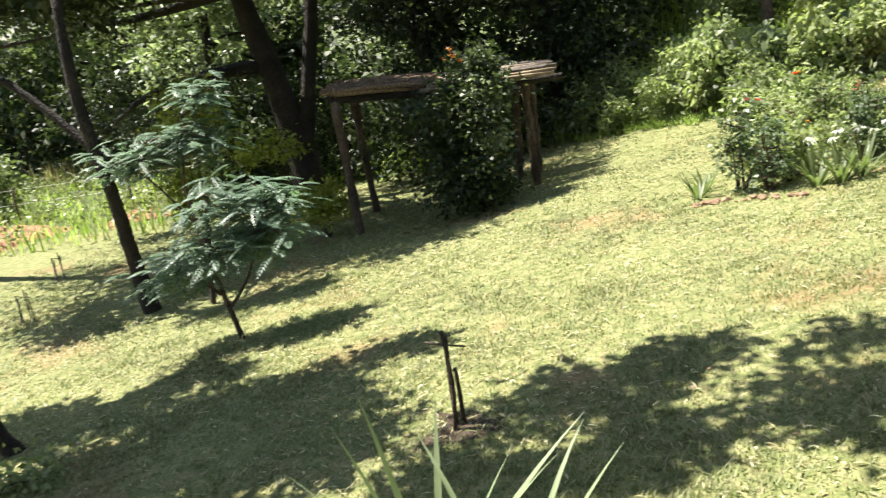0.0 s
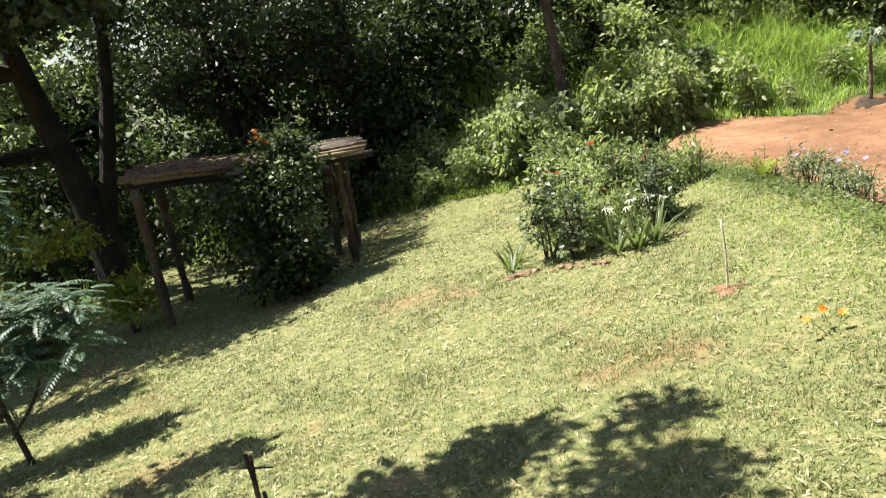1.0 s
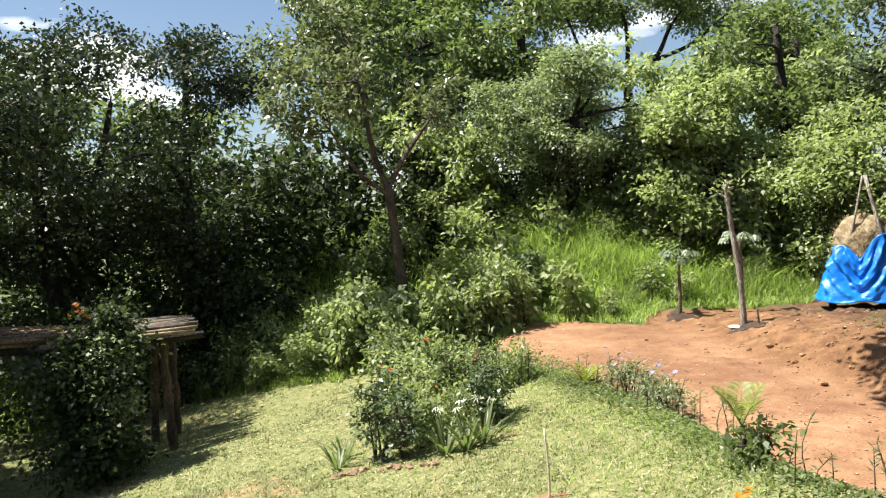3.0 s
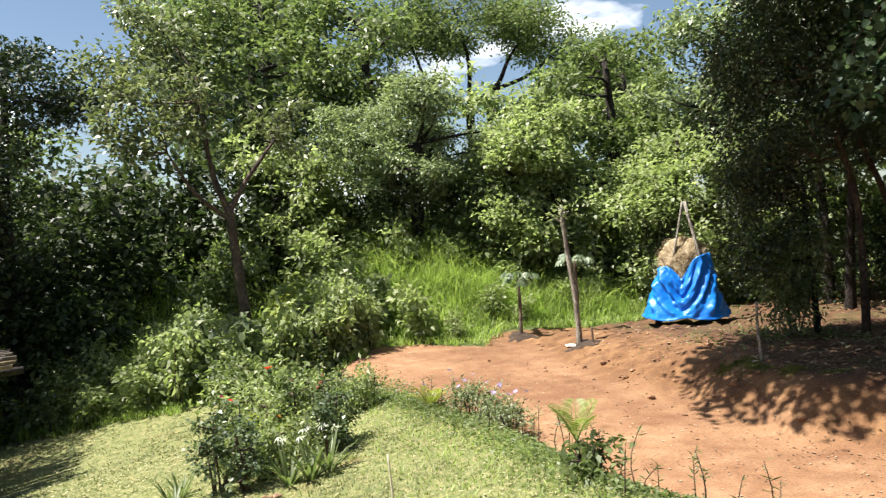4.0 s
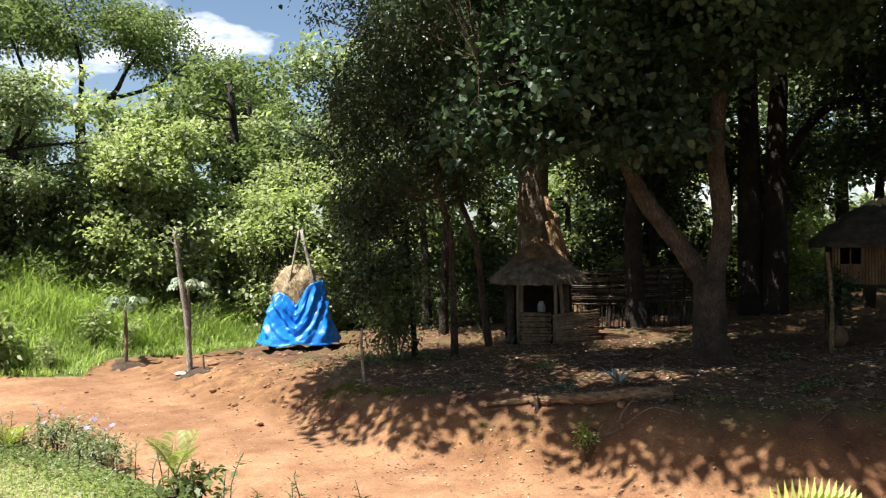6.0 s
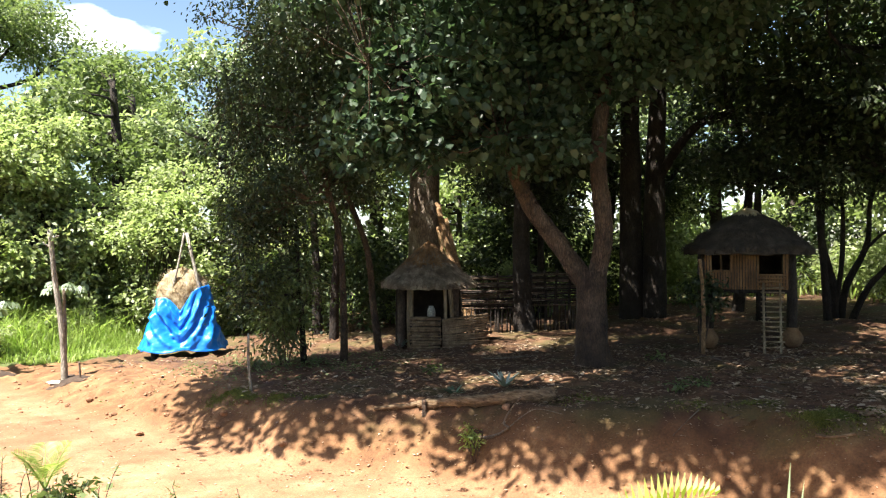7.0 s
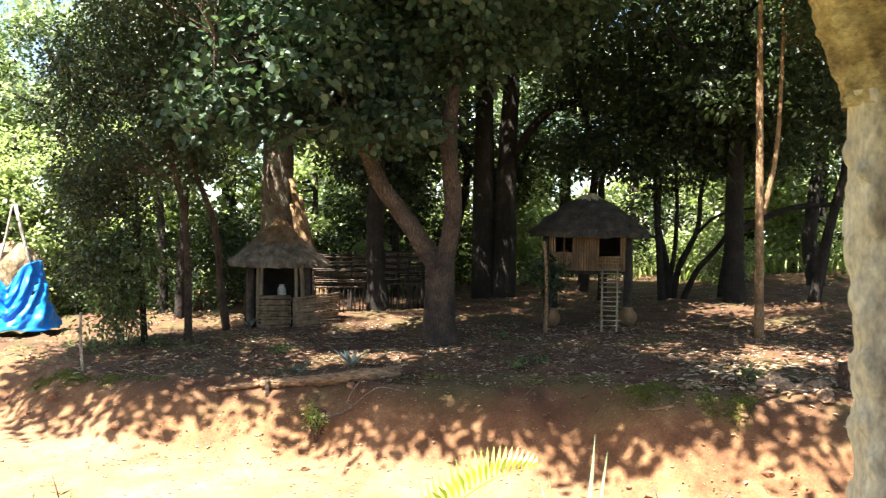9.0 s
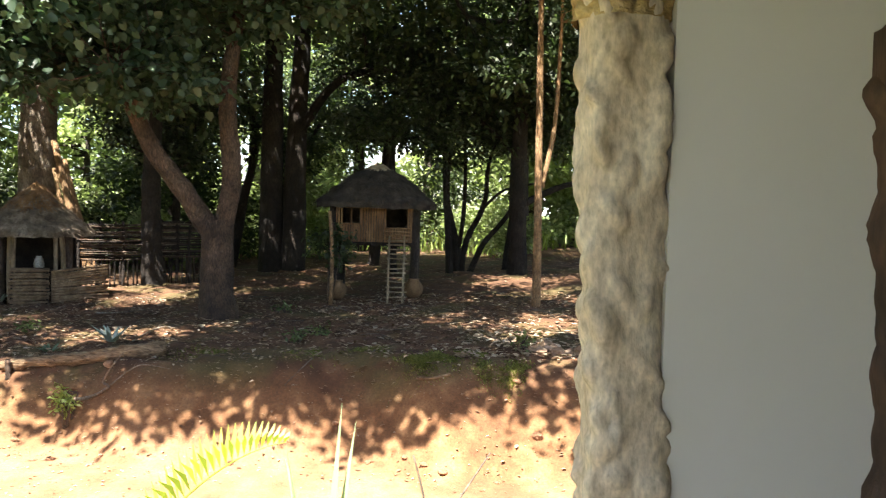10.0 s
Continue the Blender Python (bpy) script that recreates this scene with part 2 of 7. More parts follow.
def height(x, y):
    """The ground's height: lawn falling to one side, sunken track, earth bank and the shaded yard above it."""
    x, y = np.asarray(x, float), np.asarray(y, float)
    yy = np.clip(y, -8, 17)
    low = -0.49 + 0.148 * np.minimum(x, 9) - 0.076 * (yy - 8)
    low = np.where(low < -1.0, -1.0 - 1.1 * (1 - np.exp((low + 1.0) / 1.1)), low)
    track = 0.12 + 0.035 * np.maximum(0, yy - 5)
    high = 0.95 + 0.02 * (np.clip(x, 8, 40) - 13) - 0.04 * (yy - 4)
    e, f = np.interp(y, EDGE_Y, EDGE_X), np.interp(y, FOOT_Y, FOOT_X)
    wob = 0.12 * np.sin(1.7 * y + 0.6) + 0.07 * np.sin(4.1 * y)
    a, b = smooth(e - 0.15, e + 0.5, x), smooth(f - 0.15 + wob, f + 1.25 + wob - 0.3 * smooth(-3, 0, y) * (1 - smooth(8, 9.5, y)), x)
    z = low * (1 - a) + track * a
    z = z * (1 - b) + high * b
    z = z + np.minimum(1.6, 0.19 * np.maximum(0, y - 14.9)) * smooth(2.0, 5.5, x) * (1 - smooth(17, 24, x))
    z = z + np.minimum(1.0, 0.24 * np.maximum(0, y - 13.3)) * smooth(8.8, 10.8, x) * (1 - smooth(19, 25, x))
    z = z + 0.018 * np.sin(1.3 * x + 0.7 * y) * np.sin(0.9 * y - 0.4 * x) + b * 0.02 * np.sin(5.1 * x + 2 * np.sin(3 * y)) * np.sin(4.3 * y)
    return z


def h(x, y):
    return float(height(x, y))


# ---- mesh tools ----
class Build:
    """Gathers quads and triangles, as arrays, into one mesh."""

    def __init__(self):
        self.v, self.q, self.t, self.n = [], [], [], 0

    def add(self, verts, quads=None, tris=None):
        if quads is not None and len(quads):
            self.q.append(np.asarray(quads) + self.n)
        if tris is not None and len(tris):
            self.t.append(np.asarray(tris) + self.n)
        self.v.append(np.asarray(verts, float))
        self.n += len(verts)

    def mesh(self, name, material, flat=False):
        v = np.concatenate(self.v)
        q = np.concatenate(self.q) if self.q else np.zeros((0, 4), int)
        t = np.concatenate(self.t) if self.t else np.zeros((0, 3), int)
        me = bpy.data.meshes.new(name)
        me.vertices.add(len(v))
        me.vertices.foreach_set("co", v.ravel().astype(np.float32))
        loops = np.concatenate([q.ravel(), t.ravel()]).astype(np.int32)
        me.loops.add(len(loops))
        me.loops.foreach_set("vertex_index", loops)
        me.polygons.add(len(q) + len(t))
        start = np.concatenate([np.arange(len(q)) * 4, len(q) * 4 + np.arange(len(t)) * 3]).astype(np.int32)
        me.polygons.foreach_set("loop_start", start)
        me.update(calc_edges=True)
        me.polygons.foreach_set("use_smooth", np.full(len(q) + len(t), not flat))
        me.materials.append(material)
        return me


def part(name, build, material, parent=None, label="", flat=False):
    me = build if isinstance(build, bpy.types.Mesh) else build.mesh(name, material, flat)
    ob = new(name, me)
    ob.parent = parent
    if label:
        ob["label"] = label
    return ob


def thing(name, at, label, category, group="", kind=""):
    ob = new(name)
    ob.location = at
    ob.empty_display_size = 0.1
    return tagged(ob, label, category, group, kind)


def tube(b, pts, radii, sides=8, knobs=0.0, caps=True):
    """A round limb along pts with its radii; knobs: unevenness."""
    pts = np.asarray(pts, float)
    radii = np.broadcast_to(np.asarray(radii, float), (len(pts),))
    d = np.gradient(pts, axis=0)
    d /= np.linalg.norm(d, axis=1)[:, None] + 1e-9
    ref = np.array([1.0, 0, 0]) if abs(d[0][0]) < 0.7 else np.array([0, 1.0, 0])
    u = np.cross(d, ref)
    u /= np.linalg.norm(u, axis=1)[:, None] + 1e-9
    w = np.cross(d, u)
    a = np.linspace(0, 2 * np.pi, sides, endpoint=False)
    r = radii[:, None] * (1 + knobs * rng.normal(0, 1, (len(pts), sides)))
    v = pts[:, None] + r[..., None] * (np.cos(a)[None, :, None] * u[:, None] + np.sin(a)[None, :, None] * w[:, None])
    n, s = len(pts), sides
    i, j = np.meshgrid(np.arange(n - 1), np.arange(s), indexing="ij")
    k = (j + 1) % s
    quads = np.stack([i * s + j, i * s + k, (i + 1) * s + k, (i + 1) * s + j], -1).reshape(-1, 4)
    vs, tris = v.reshape(-1, 3), None
    if caps:
        vs = np.concatenate([vs, pts[:1], pts[-1:]])
        c0, c1 = n * s, n * s + 1
        jj = np.arange(s)
        kk = (jj + 1) % s
        tris = np.concatenate([np.stack([np.full(s, c0), kk, jj], -1), np.stack([np.full(s, c1), (n - 1) * s + jj, (n - 1) * s + kk], -1)])
    b.add(vs, quads, tris)


def curve_between(a, c, bend=0.15, n=6, sag=0.0):
    a, c = np.asarray(a, float), np.asarray(c, float)
    s = np.linspace(0, 1, n)[:, None]
    off = rng.normal(0, 1, 3) * bend * np.linalg.norm(c - a)
    p = a + (c - a) * s + off * np.sin(np.pi * s)
    p[:, 2] -= sag * np.sin(np.pi * s[:, 0])
    return p


def bend_line(ctrl, n=12):
    """A smooth line through control points."""
    ctrl = np.asarray(ctrl, float)
    t = np.linspace(0, len(ctrl) - 1, n)
    i = np.clip(t.astype(int), 0, len(ctrl) - 2)
    f = (t - i)[:, None]
    p0, p1, p2, p3 = ctrl[np.maximum(i - 1, 0)], ctrl[i], ctrl[i + 1], ctrl[np.minimum(i + 2, len(ctrl) - 1)]
    return 0.5 * (2 * p1 + (p2 - p0) * f + (2 * p0 - 5 * p1 + 4 * p2 - p3) * f**2 + (3 * p1 - p0 - 3 * p2 + p3) * f**3)


def unit(v):
    return v / (np.linalg.norm(v, axis=-1, keepdims=True) + 1e-9)


def leaves(b, pos, way, length, width, fold=0.25, up=0.7):
    """One folded leaf at each place, pointing along way."""
    n = len(pos)
    way = unit(way)
    nor = unit(rng.normal(0, 1, (n, 3)) * (1 - up) + np.array([0, 0, 1.0]) * up)
    side = unit(np.cross(way, nor))
    nor = np.cross(side, way)
    length, width = np.broadcast_to(length, (n,))[:, None], np.broadcast_to(width, (n,))[:, None]
    base, tip = pos, pos + way * length - nor * length * 0.12
    mid = pos + way * length * 0.45 + nor * width * fold
    v = np.stack([base, mid + side * width * 0.5, tip, mid - side * width * 0.5], 1).reshape(-1, 3)
    b.add(v, np.arange(n * 4).reshape(n, 4))


def round_leaves(b, pos, way, length, width, up=0.7):
    """Broad rounded leaves: two halves folded along the midrib."""
    n = len(pos)
    way = unit(way)
    nor = unit(rng.normal(0, 1, (n, 3)) * (1 - up) + np.array([0, 0, 1.0]) * up)
    side = unit(np.cross(way, nor))
    nor = np.cross(side, way)
    length, width = length[:, None], width[:, None]
    tip = pos + way * length - nor * length * 0.15
    rows = [pos, tip]
    for s in (1, -1):
        rows += [pos + way * length * 0.2 + side * s * width * 0.46 + nor * width * 0.06, pos + way * length * 0.62 + side * s * width * 0.42 + nor * width * 0.02]
    o = (np.arange(n) * 6)[:, None]
    b.add(np.stack(rows, 1).reshape(-1, 3), np.concatenate([o + np.array([0, 2, 3, 1]), o + np.array([0, 1, 5, 4])]))


def blades(b, pos, height_, width, lean=0.35, segs=2, way=None):
    """Grass blades, each a bent strip that ends in a point."""
    n = len(pos)
    a = rng.uniform(0, 2 * np.pi, n)
    side = np.stack([np.cos(a), np.sin(a), np.zeros(n)], 1)
    out = np.stack([-np.sin(a), np.cos(a), np.zeros(n)], 1) * rng.normal(0, lean, n)[:, None]
    if way is not None:
        out = out + way
    height_ = np.broadcast_to(height_, (n,))[:, None]
    w = np.broadcast_to(width, (n,))[:, None]
    rows = []
    for k in range(segs):
        s = k / segs
        c = pos + np.array([0, 0, 1.0]) * height_ * s * (1 - 0.25 * s) + out * height_ * s * s
        rows += [c - side * w * 0.5 * (1 - 0.5 * s), c + side * w * 0.5 * (1 - 0.5 * s)]
    tip = pos + np.array([0, 0, 1.0]) * height_ * 0.75 + out * height_
    v = np.stack(rows + [tip], 1)
    m = 2 * segs + 1
    o = (np.arange(n) * m)[:, None]
    quads = np.concatenate([o + np.array([2 * k, 2 * k + 1, 2 * k + 3, 2 * k + 2]) for k in range(segs - 1)]) if segs > 1 else None
    b.add(v.reshape(-1, 3), quads, o + np.array([2 * segs - 2, 2 * segs - 1, 2 * segs]))


def frond(b, at, way, length, arch=0.5, leaflet=0.22, pairs=22, width=0.02, vee=0.35, stalk=0.15, rib_tube=True):
    """A palm frond: an arched rib with two rows of leaflets."""
    at, way = np.asarray(at, float), unit(np.asarray(way, float))
    flat = unit(np.array([way[0], way[1], 0]))
    side = np.array([-flat[1], flat[0], 0])
    s = np.linspace(0, 1, 14)
    def rib(s):
        p = at + np.multiply.outer(s, way) * length
        p[..., 2] -= arch * length * s**2
        return p
    if rib_tube:
        tube(b, rib(s), np.linspace(0.009, 0.002, 14), 5, 0, False)
    u = np.linspace(stalk, 0.99, pairs)
    p = rib(u)
    tang = unit(np.gradient(p, axis=0))
    nor = unit(np.cross(np.broadcast_to(side, tang.shape), tang))
    nor *= np.sign(nor[:, 2:3])
    ln = leaflet * np.sin(np.pi * (0.18 + 0.78 * u)) ** 0.7
    for sg in (-1, 1):
        w = unit(sg * side + tang * 0.75 + nor * vee)
        tip = p + w * ln[:, None]
        tip[:, 2] -= 0.25 * ln
        mid = p + w * ln[:, None] * 0.4
        v = np.stack([p, mid + tang * width * 0.5, tip, mid - tang * width * 0.5], 1).reshape(-1, 3)
        b.add(v, np.arange(len(u) * 4).reshape(-1, 4))


def in_blobs(blobs, n, shell=0.45):
    """n places in ellipsoids (x, y, z, rx, ry, rz), crowded towards their skins."""
    w = np.array([k[3] * k[4] * k[5] for k in blobs]) ** 0.7
    who = rng.choice(len(blobs), n, p=w / w.sum())
    k = np.array(blobs)[who]
    return k[:, :3] + unit(rng.normal(0, 1, (n, 3))) * (rng.uniform(0, 1, (n, 1)) ** shell) * k[:, 3:]


def lumpy(blobs, n, size):
    """Breaks each ellipsoid of a crown into n smaller clumps round its skin."""
    out = []
    for k in blobs:
        way = unit(rng.normal(0, 1, (n, 3)) + np.array([0, 0, 0.25]))
        far = rng.uniform(0.5, 0.92, n)
        for w, f in zip(way, far):
            r = size * rng.uniform(0.65, 1.3)
            out.append((k[0] + w[0] * k[3] * f, k[1] + w[1] * k[4] * f, k[2] + w[2] * k[5] * f, r * k[3], r * k[4], 0.75 * r * (k[3] + k[5]) / 2))
    return out


def tree(name, base, stems, blobs, label, leaf, bark, clusters=90, per=70, spread=0.42, size=0.11, slim=0.5, seed=1, group="", droop=0.0,
         limbs=14, category="tree", sides=9, up=0.42, shell=0.45, twigs=True, feather=0.0, broad=False, lump=0, lump_size=0.4):
    """stems: lists of (x, y, z, radius) from the base upwards; blobs: the crown's ellipsoids; all from the base."""
    global rng
    rng = np.random.default_rng(seed)
    t = thing(name, base, label, category, group)
    trunk, crown = Build(), Build()
    if lump:
        blobs = lumpy(blobs, lump, lump_size)
    wood = trunk
    forks = []
    for s in stems:
        s = np.array(s, float)
        p = bend_line(s, 4 * len(s))
        tube(trunk, p[:, :3], np.maximum(p[:, 3], 0.006), sides, 0.045)
        forks.append(p[len(p) // 2:])
    forks = np.concatenate(forks)
    centres = in_blobs(blobs, clusters, shell)
    picks = centres[rng.choice(len(centres), min(limbs, len(centres)), replace=False)]
    joints = [forks[:, :3]]
    for c in picks:
        k = np.argmin(np.linalg.norm(forks[:, :3] - c, axis=1) + 0.6 * np.maximum(0, forks[:, 2] - c[2]))
        line = curve_between(forks[k, :3], c, 0.1, 7)
        tube(wood, line, np.linspace(max(0.015, forks[k, 3] * 0.6), 0.008, 7), 6, 0.04, False)
        joints.append(line[2:])
    joints = np.concatenate(joints)
    if twigs:
        for c in centres:
            k = np.argmin(np.linalg.norm(joints - c, axis=1))
            tube(wood, curve_between(joints[k], c, 0.12, 3), np.linspace(0.012, 0.004, 3), 3, 0, False)
    n = clusters * per
    off = rng.normal(0, 1, (n, 3)) * np.array([1, 1, 0.6]) * spread * np.repeat(rng.uniform(0.6, 1.3, clusters), per)[:, None] * 0.6
    pos = np.repeat(centres, per, 0) + off
    way = unit(off) + rng.normal(0, 0.6, (n, 3)) + np.array([0, 0, -0.25 - droop])
    ln = size * rng.uniform(0.6, 1.35, n)
    if broad:
        round_leaves(crown, pos, way, ln, ln * slim, up)
    else:
        leaves(crown, pos, way, ln, ln * slim, up=up)
    if feather:
        crown = Build()
        for c in centres:
            for k in range(per):
                a = rng.uniform(0, 6.28)
                frond(crown, c + rng.normal(0, 0.07, 3), (math.cos(a), math.sin(a), rng.uniform(-0.1, 0.5)), feather * rng.uniform(0.7, 1.2), 0.35, size, 9, size * slim, 0.05, 0.2, False)
    part("trunk", trunk, bark, t)
    part("crown", crown, leaf, t)
    return t


def shrub(name, x, y, blobs, label, leaf, clusters=30, per=60, size=0.08, slim=0.55, spread=0.25, seed=1, stems=5, bark=None, category="shrub", group="", up=0.6, droop=0.0, sink=0.03, twigs=True):
    global rng
    rng = np.random.default_rng(seed)
    st = []
    for i in range(stems):
        a = rng.uniform(0, 6.28)
        k = blobs[i % len(blobs)]
        st.append([(0.05 * math.cos(a), 0.05 * math.sin(a), -sink, 0.018), (k[0] * 0.5 + 0.1 * math.cos(a), k[1] * 0.5 + 0.1 * math.sin(a), k[2] * 0.5, 0.012), (k[0] + 0.15 * math.cos(a), k[1] + 0.15 * math.sin(a), k[2], 0.006)])
    return tree(name, (x, y, h(x, y)), st, blobs, label, leaf, bark or BARK, clusters, per, spread, size, slim, seed, group, droop, 3, category, 4, up, 0.5, twigs)


# ---- ground ----
def make_ground():
    def axis(lo, hi, step):
        mid = np.arange(lo, hi + 0.001, step)
        far = np.cumsum(0.25 * 1.22 ** np.arange(32))
        return np.concatenate([lo - far[::-1], mid, hi + far])
    xs, ys = axis(-9, 20, 0.16), axis(-5, 20, 0.15)
    x, y = np.meshgrid(xs, ys, indexing="ij")
    z = height(x, y)
    e, f = np.interp(y, EDGE_Y, EDGE_X), np.interp(y, FOOT_Y, FOOT_X)
    rag = np.random.default_rng(3).normal(0, 1, x.shape)
    soil = smooth(e - 0.12, e + 0.18, x)
    near = 1 - smooth(-0.9, 0.9, y)
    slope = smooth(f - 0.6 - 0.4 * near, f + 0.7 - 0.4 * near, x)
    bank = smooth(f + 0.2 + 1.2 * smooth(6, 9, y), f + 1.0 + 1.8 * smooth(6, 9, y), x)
    z = z + rag * (0.003 + 0.001 * soil + 0.012 * bank + 0.012 * slope * smooth(6, 9, y)) * (np.abs(x) < 25)
    grass = smooth(-0.3, 0.35, y - np.interp(x, WILD_X, WILD_Y)) * (x > 5)
    grass = np.maximum(grass, smooth(27, 32, x))
    grass = np.maximum(grass, smooth(18.6, 19.6, y + 0.25 * x * (x > 0)) * (x < 5))
    nx, ny = x.shape
    i, j = np.meshgrid(np.arange(nx - 1), np.arange(ny - 1), indexing="ij")
    q = np.stack([i * ny + j, (i + 1) * ny + j, (i + 1) * ny + j + 1, i * ny + j + 1], -1).reshape(-1, 4)
    b = Build()
    b.add(np.stack([x, y, z], -1).reshape(-1, 3), q)
    m, n, l, p = nodes_of("ground")
    me = b.mesh("ground", m)
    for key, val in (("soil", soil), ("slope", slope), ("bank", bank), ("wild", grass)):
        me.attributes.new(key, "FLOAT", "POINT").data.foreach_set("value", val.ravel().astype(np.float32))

    def attr(key):
        a = n.new("ShaderNodeAttribute")
        a.attribute_name = key
        return a.outputs["Fac"]

    def ragged(sock, scale, amount, soft=0.08):
        """The mask with a ragged edge."""
        t = noise_node(n, l, scale, 5)
        s = n.new("ShaderNodeMath")
        s.operation = "MULTIPLY_ADD"
        l.new(t.outputs[0], s.inputs[0])
        s.inputs[1].default_value, s.inputs[2].default_value = amount, -amount * 0.5
        q2 = n.new("ShaderNodeMath")
        q2.operation = "ADD"
        l.new(sock, q2.inputs[0]), l.new(s.outputs[0], q2.inputs[1])
        r = ramp(n, [(0.5 - soft, (0, 0, 0)), (0.5 + soft, (1, 1, 1))])
        l.new(q2.outputs[0], r.inputs[0])
        return r.outputs[0]

    big, mid_, tiny = noise_node(n, l, 0.55, 5), noise_node(n, l, 3.2, 6), noise_node(n, l, 38, 5, rough=0.75)
    turf = ramp(n, [(0.3, (0.07, 0.1, 0.025)), (0.46, (0.15, 0.17, 0.055)), (0.6, (0.27, 0.25, 0.11)), (0.75, (0.38, 0.28, 0.16))])
    l.new(noise_node(n, l, 9, 7, rough=0.8).outputs[0], turf.inputs[0])
    bare = ramp(n, [(0.55, (0, 0, 0)), (0.66, (1, 1, 1))])
    l.new(big.outputs[0], bare.inputs[0])
    dry = ramp(n, [(0.25, (0.24, 0.118, 0.056)), (0.5, (0.32, 0.174, 0.09)), (0.75, (0.4, 0.243, 0.136))])
    l.new(mid_.outputs[0], dry.inputs[0])
    damp = ramp(n, [(0.42, (1, 1, 1)), (0.62, (0.66, 0.58, 0.54))])
    l.new(noise_node(n, l, 0.42, 4).outputs[0], damp.inputs[0])
    red = n.new("ShaderNodeMix")
    red.data_type, red.blend_type = "RGBA", "MULTIPLY"
    red.inputs[0].default_value = 1.0
    l.new(dry.outputs[0], red.inputs[6]), l.new(damp.outputs[0], red.inputs[7])
    lawn = mix(n, l, bare.outputs[0], turf.outputs[0], mix(n, l, 0.55, turf.outputs[0], red.outputs[2]))
    # red-brown yard soil, darkened further with some of the canopy's shade
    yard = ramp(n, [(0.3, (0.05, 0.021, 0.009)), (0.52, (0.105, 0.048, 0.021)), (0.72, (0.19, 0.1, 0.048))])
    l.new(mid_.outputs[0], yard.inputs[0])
    moss = ramp(n, [(0.5, (0, 0, 0)), (0.6, (1, 1, 1))])
    l.new(noise_node(n, l, 0.9, 4).outputs[0], moss.inputs[0])
    yard_moss = mix(n, l, moss.outputs[0], yard.outputs[0], mix(n, l, 0.5, yard.outputs[0], (0.085, 0.082, 0.022)))
    col = mix(n, l, ragged(attr("soil"), 6, 0.7), lawn, red.outputs[2])
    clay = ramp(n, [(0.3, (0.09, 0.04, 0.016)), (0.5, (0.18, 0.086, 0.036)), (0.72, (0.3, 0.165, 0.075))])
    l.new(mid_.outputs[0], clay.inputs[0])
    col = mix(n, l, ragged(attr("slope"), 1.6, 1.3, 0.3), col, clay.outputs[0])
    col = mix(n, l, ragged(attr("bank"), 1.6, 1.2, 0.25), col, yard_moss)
    col = mix(n, l, ragged(attr("wild"), 3, 0.7), col, (0.09, 0.11, 0.03))
    grit = ramp(n, [(0.3, (0.6, 0.6, 0.6)), (0.7, (1.3, 1.3, 1.3))])
    l.new(tiny.outputs[0], grit.inputs[0])
    l.new(mix(n, l, 1.0, col, grit.outputs[0], "MULTIPLY"), p.inputs["Base Color"])
    p.inputs["Roughness"].default_value = 0.95
    s = n.new("ShaderNodeMath")
    s.operation = "ADD"
    l.new(tiny.outputs[0], s.inputs[0]), l.new(mid_.outputs[0], s.inputs[1])
    bump(n, l, s.outputs[0], p, 0.55, 0.014)
    return tagged(part("ground", me, m), "sloping lawn, sunken red earth track and a shaded earth bank", "ground", kind="structure")


make_ground()


def scatter(n, x0, x1, y0, y1, seed, keep=None):
    g = np.random.default_rng(seed)
    x, y = g.uniform(x0, x1, n), g.uniform(y0, y1, n)
    if keep is not None:
        k = keep(x, y)
        x, y = x[k], y[k]
    return np.stack([x, y, height(x, y)], 1)


def lawn_side(x, y):
    return (x < np.interp(y, EDGE_Y, EDGE_X) + 0.1 * np.sin(3 * y)) & (y < np.interp(x, WILD_X, WILD_Y) + 0.2) & ~((x < 2.8) & (y < 1.2))


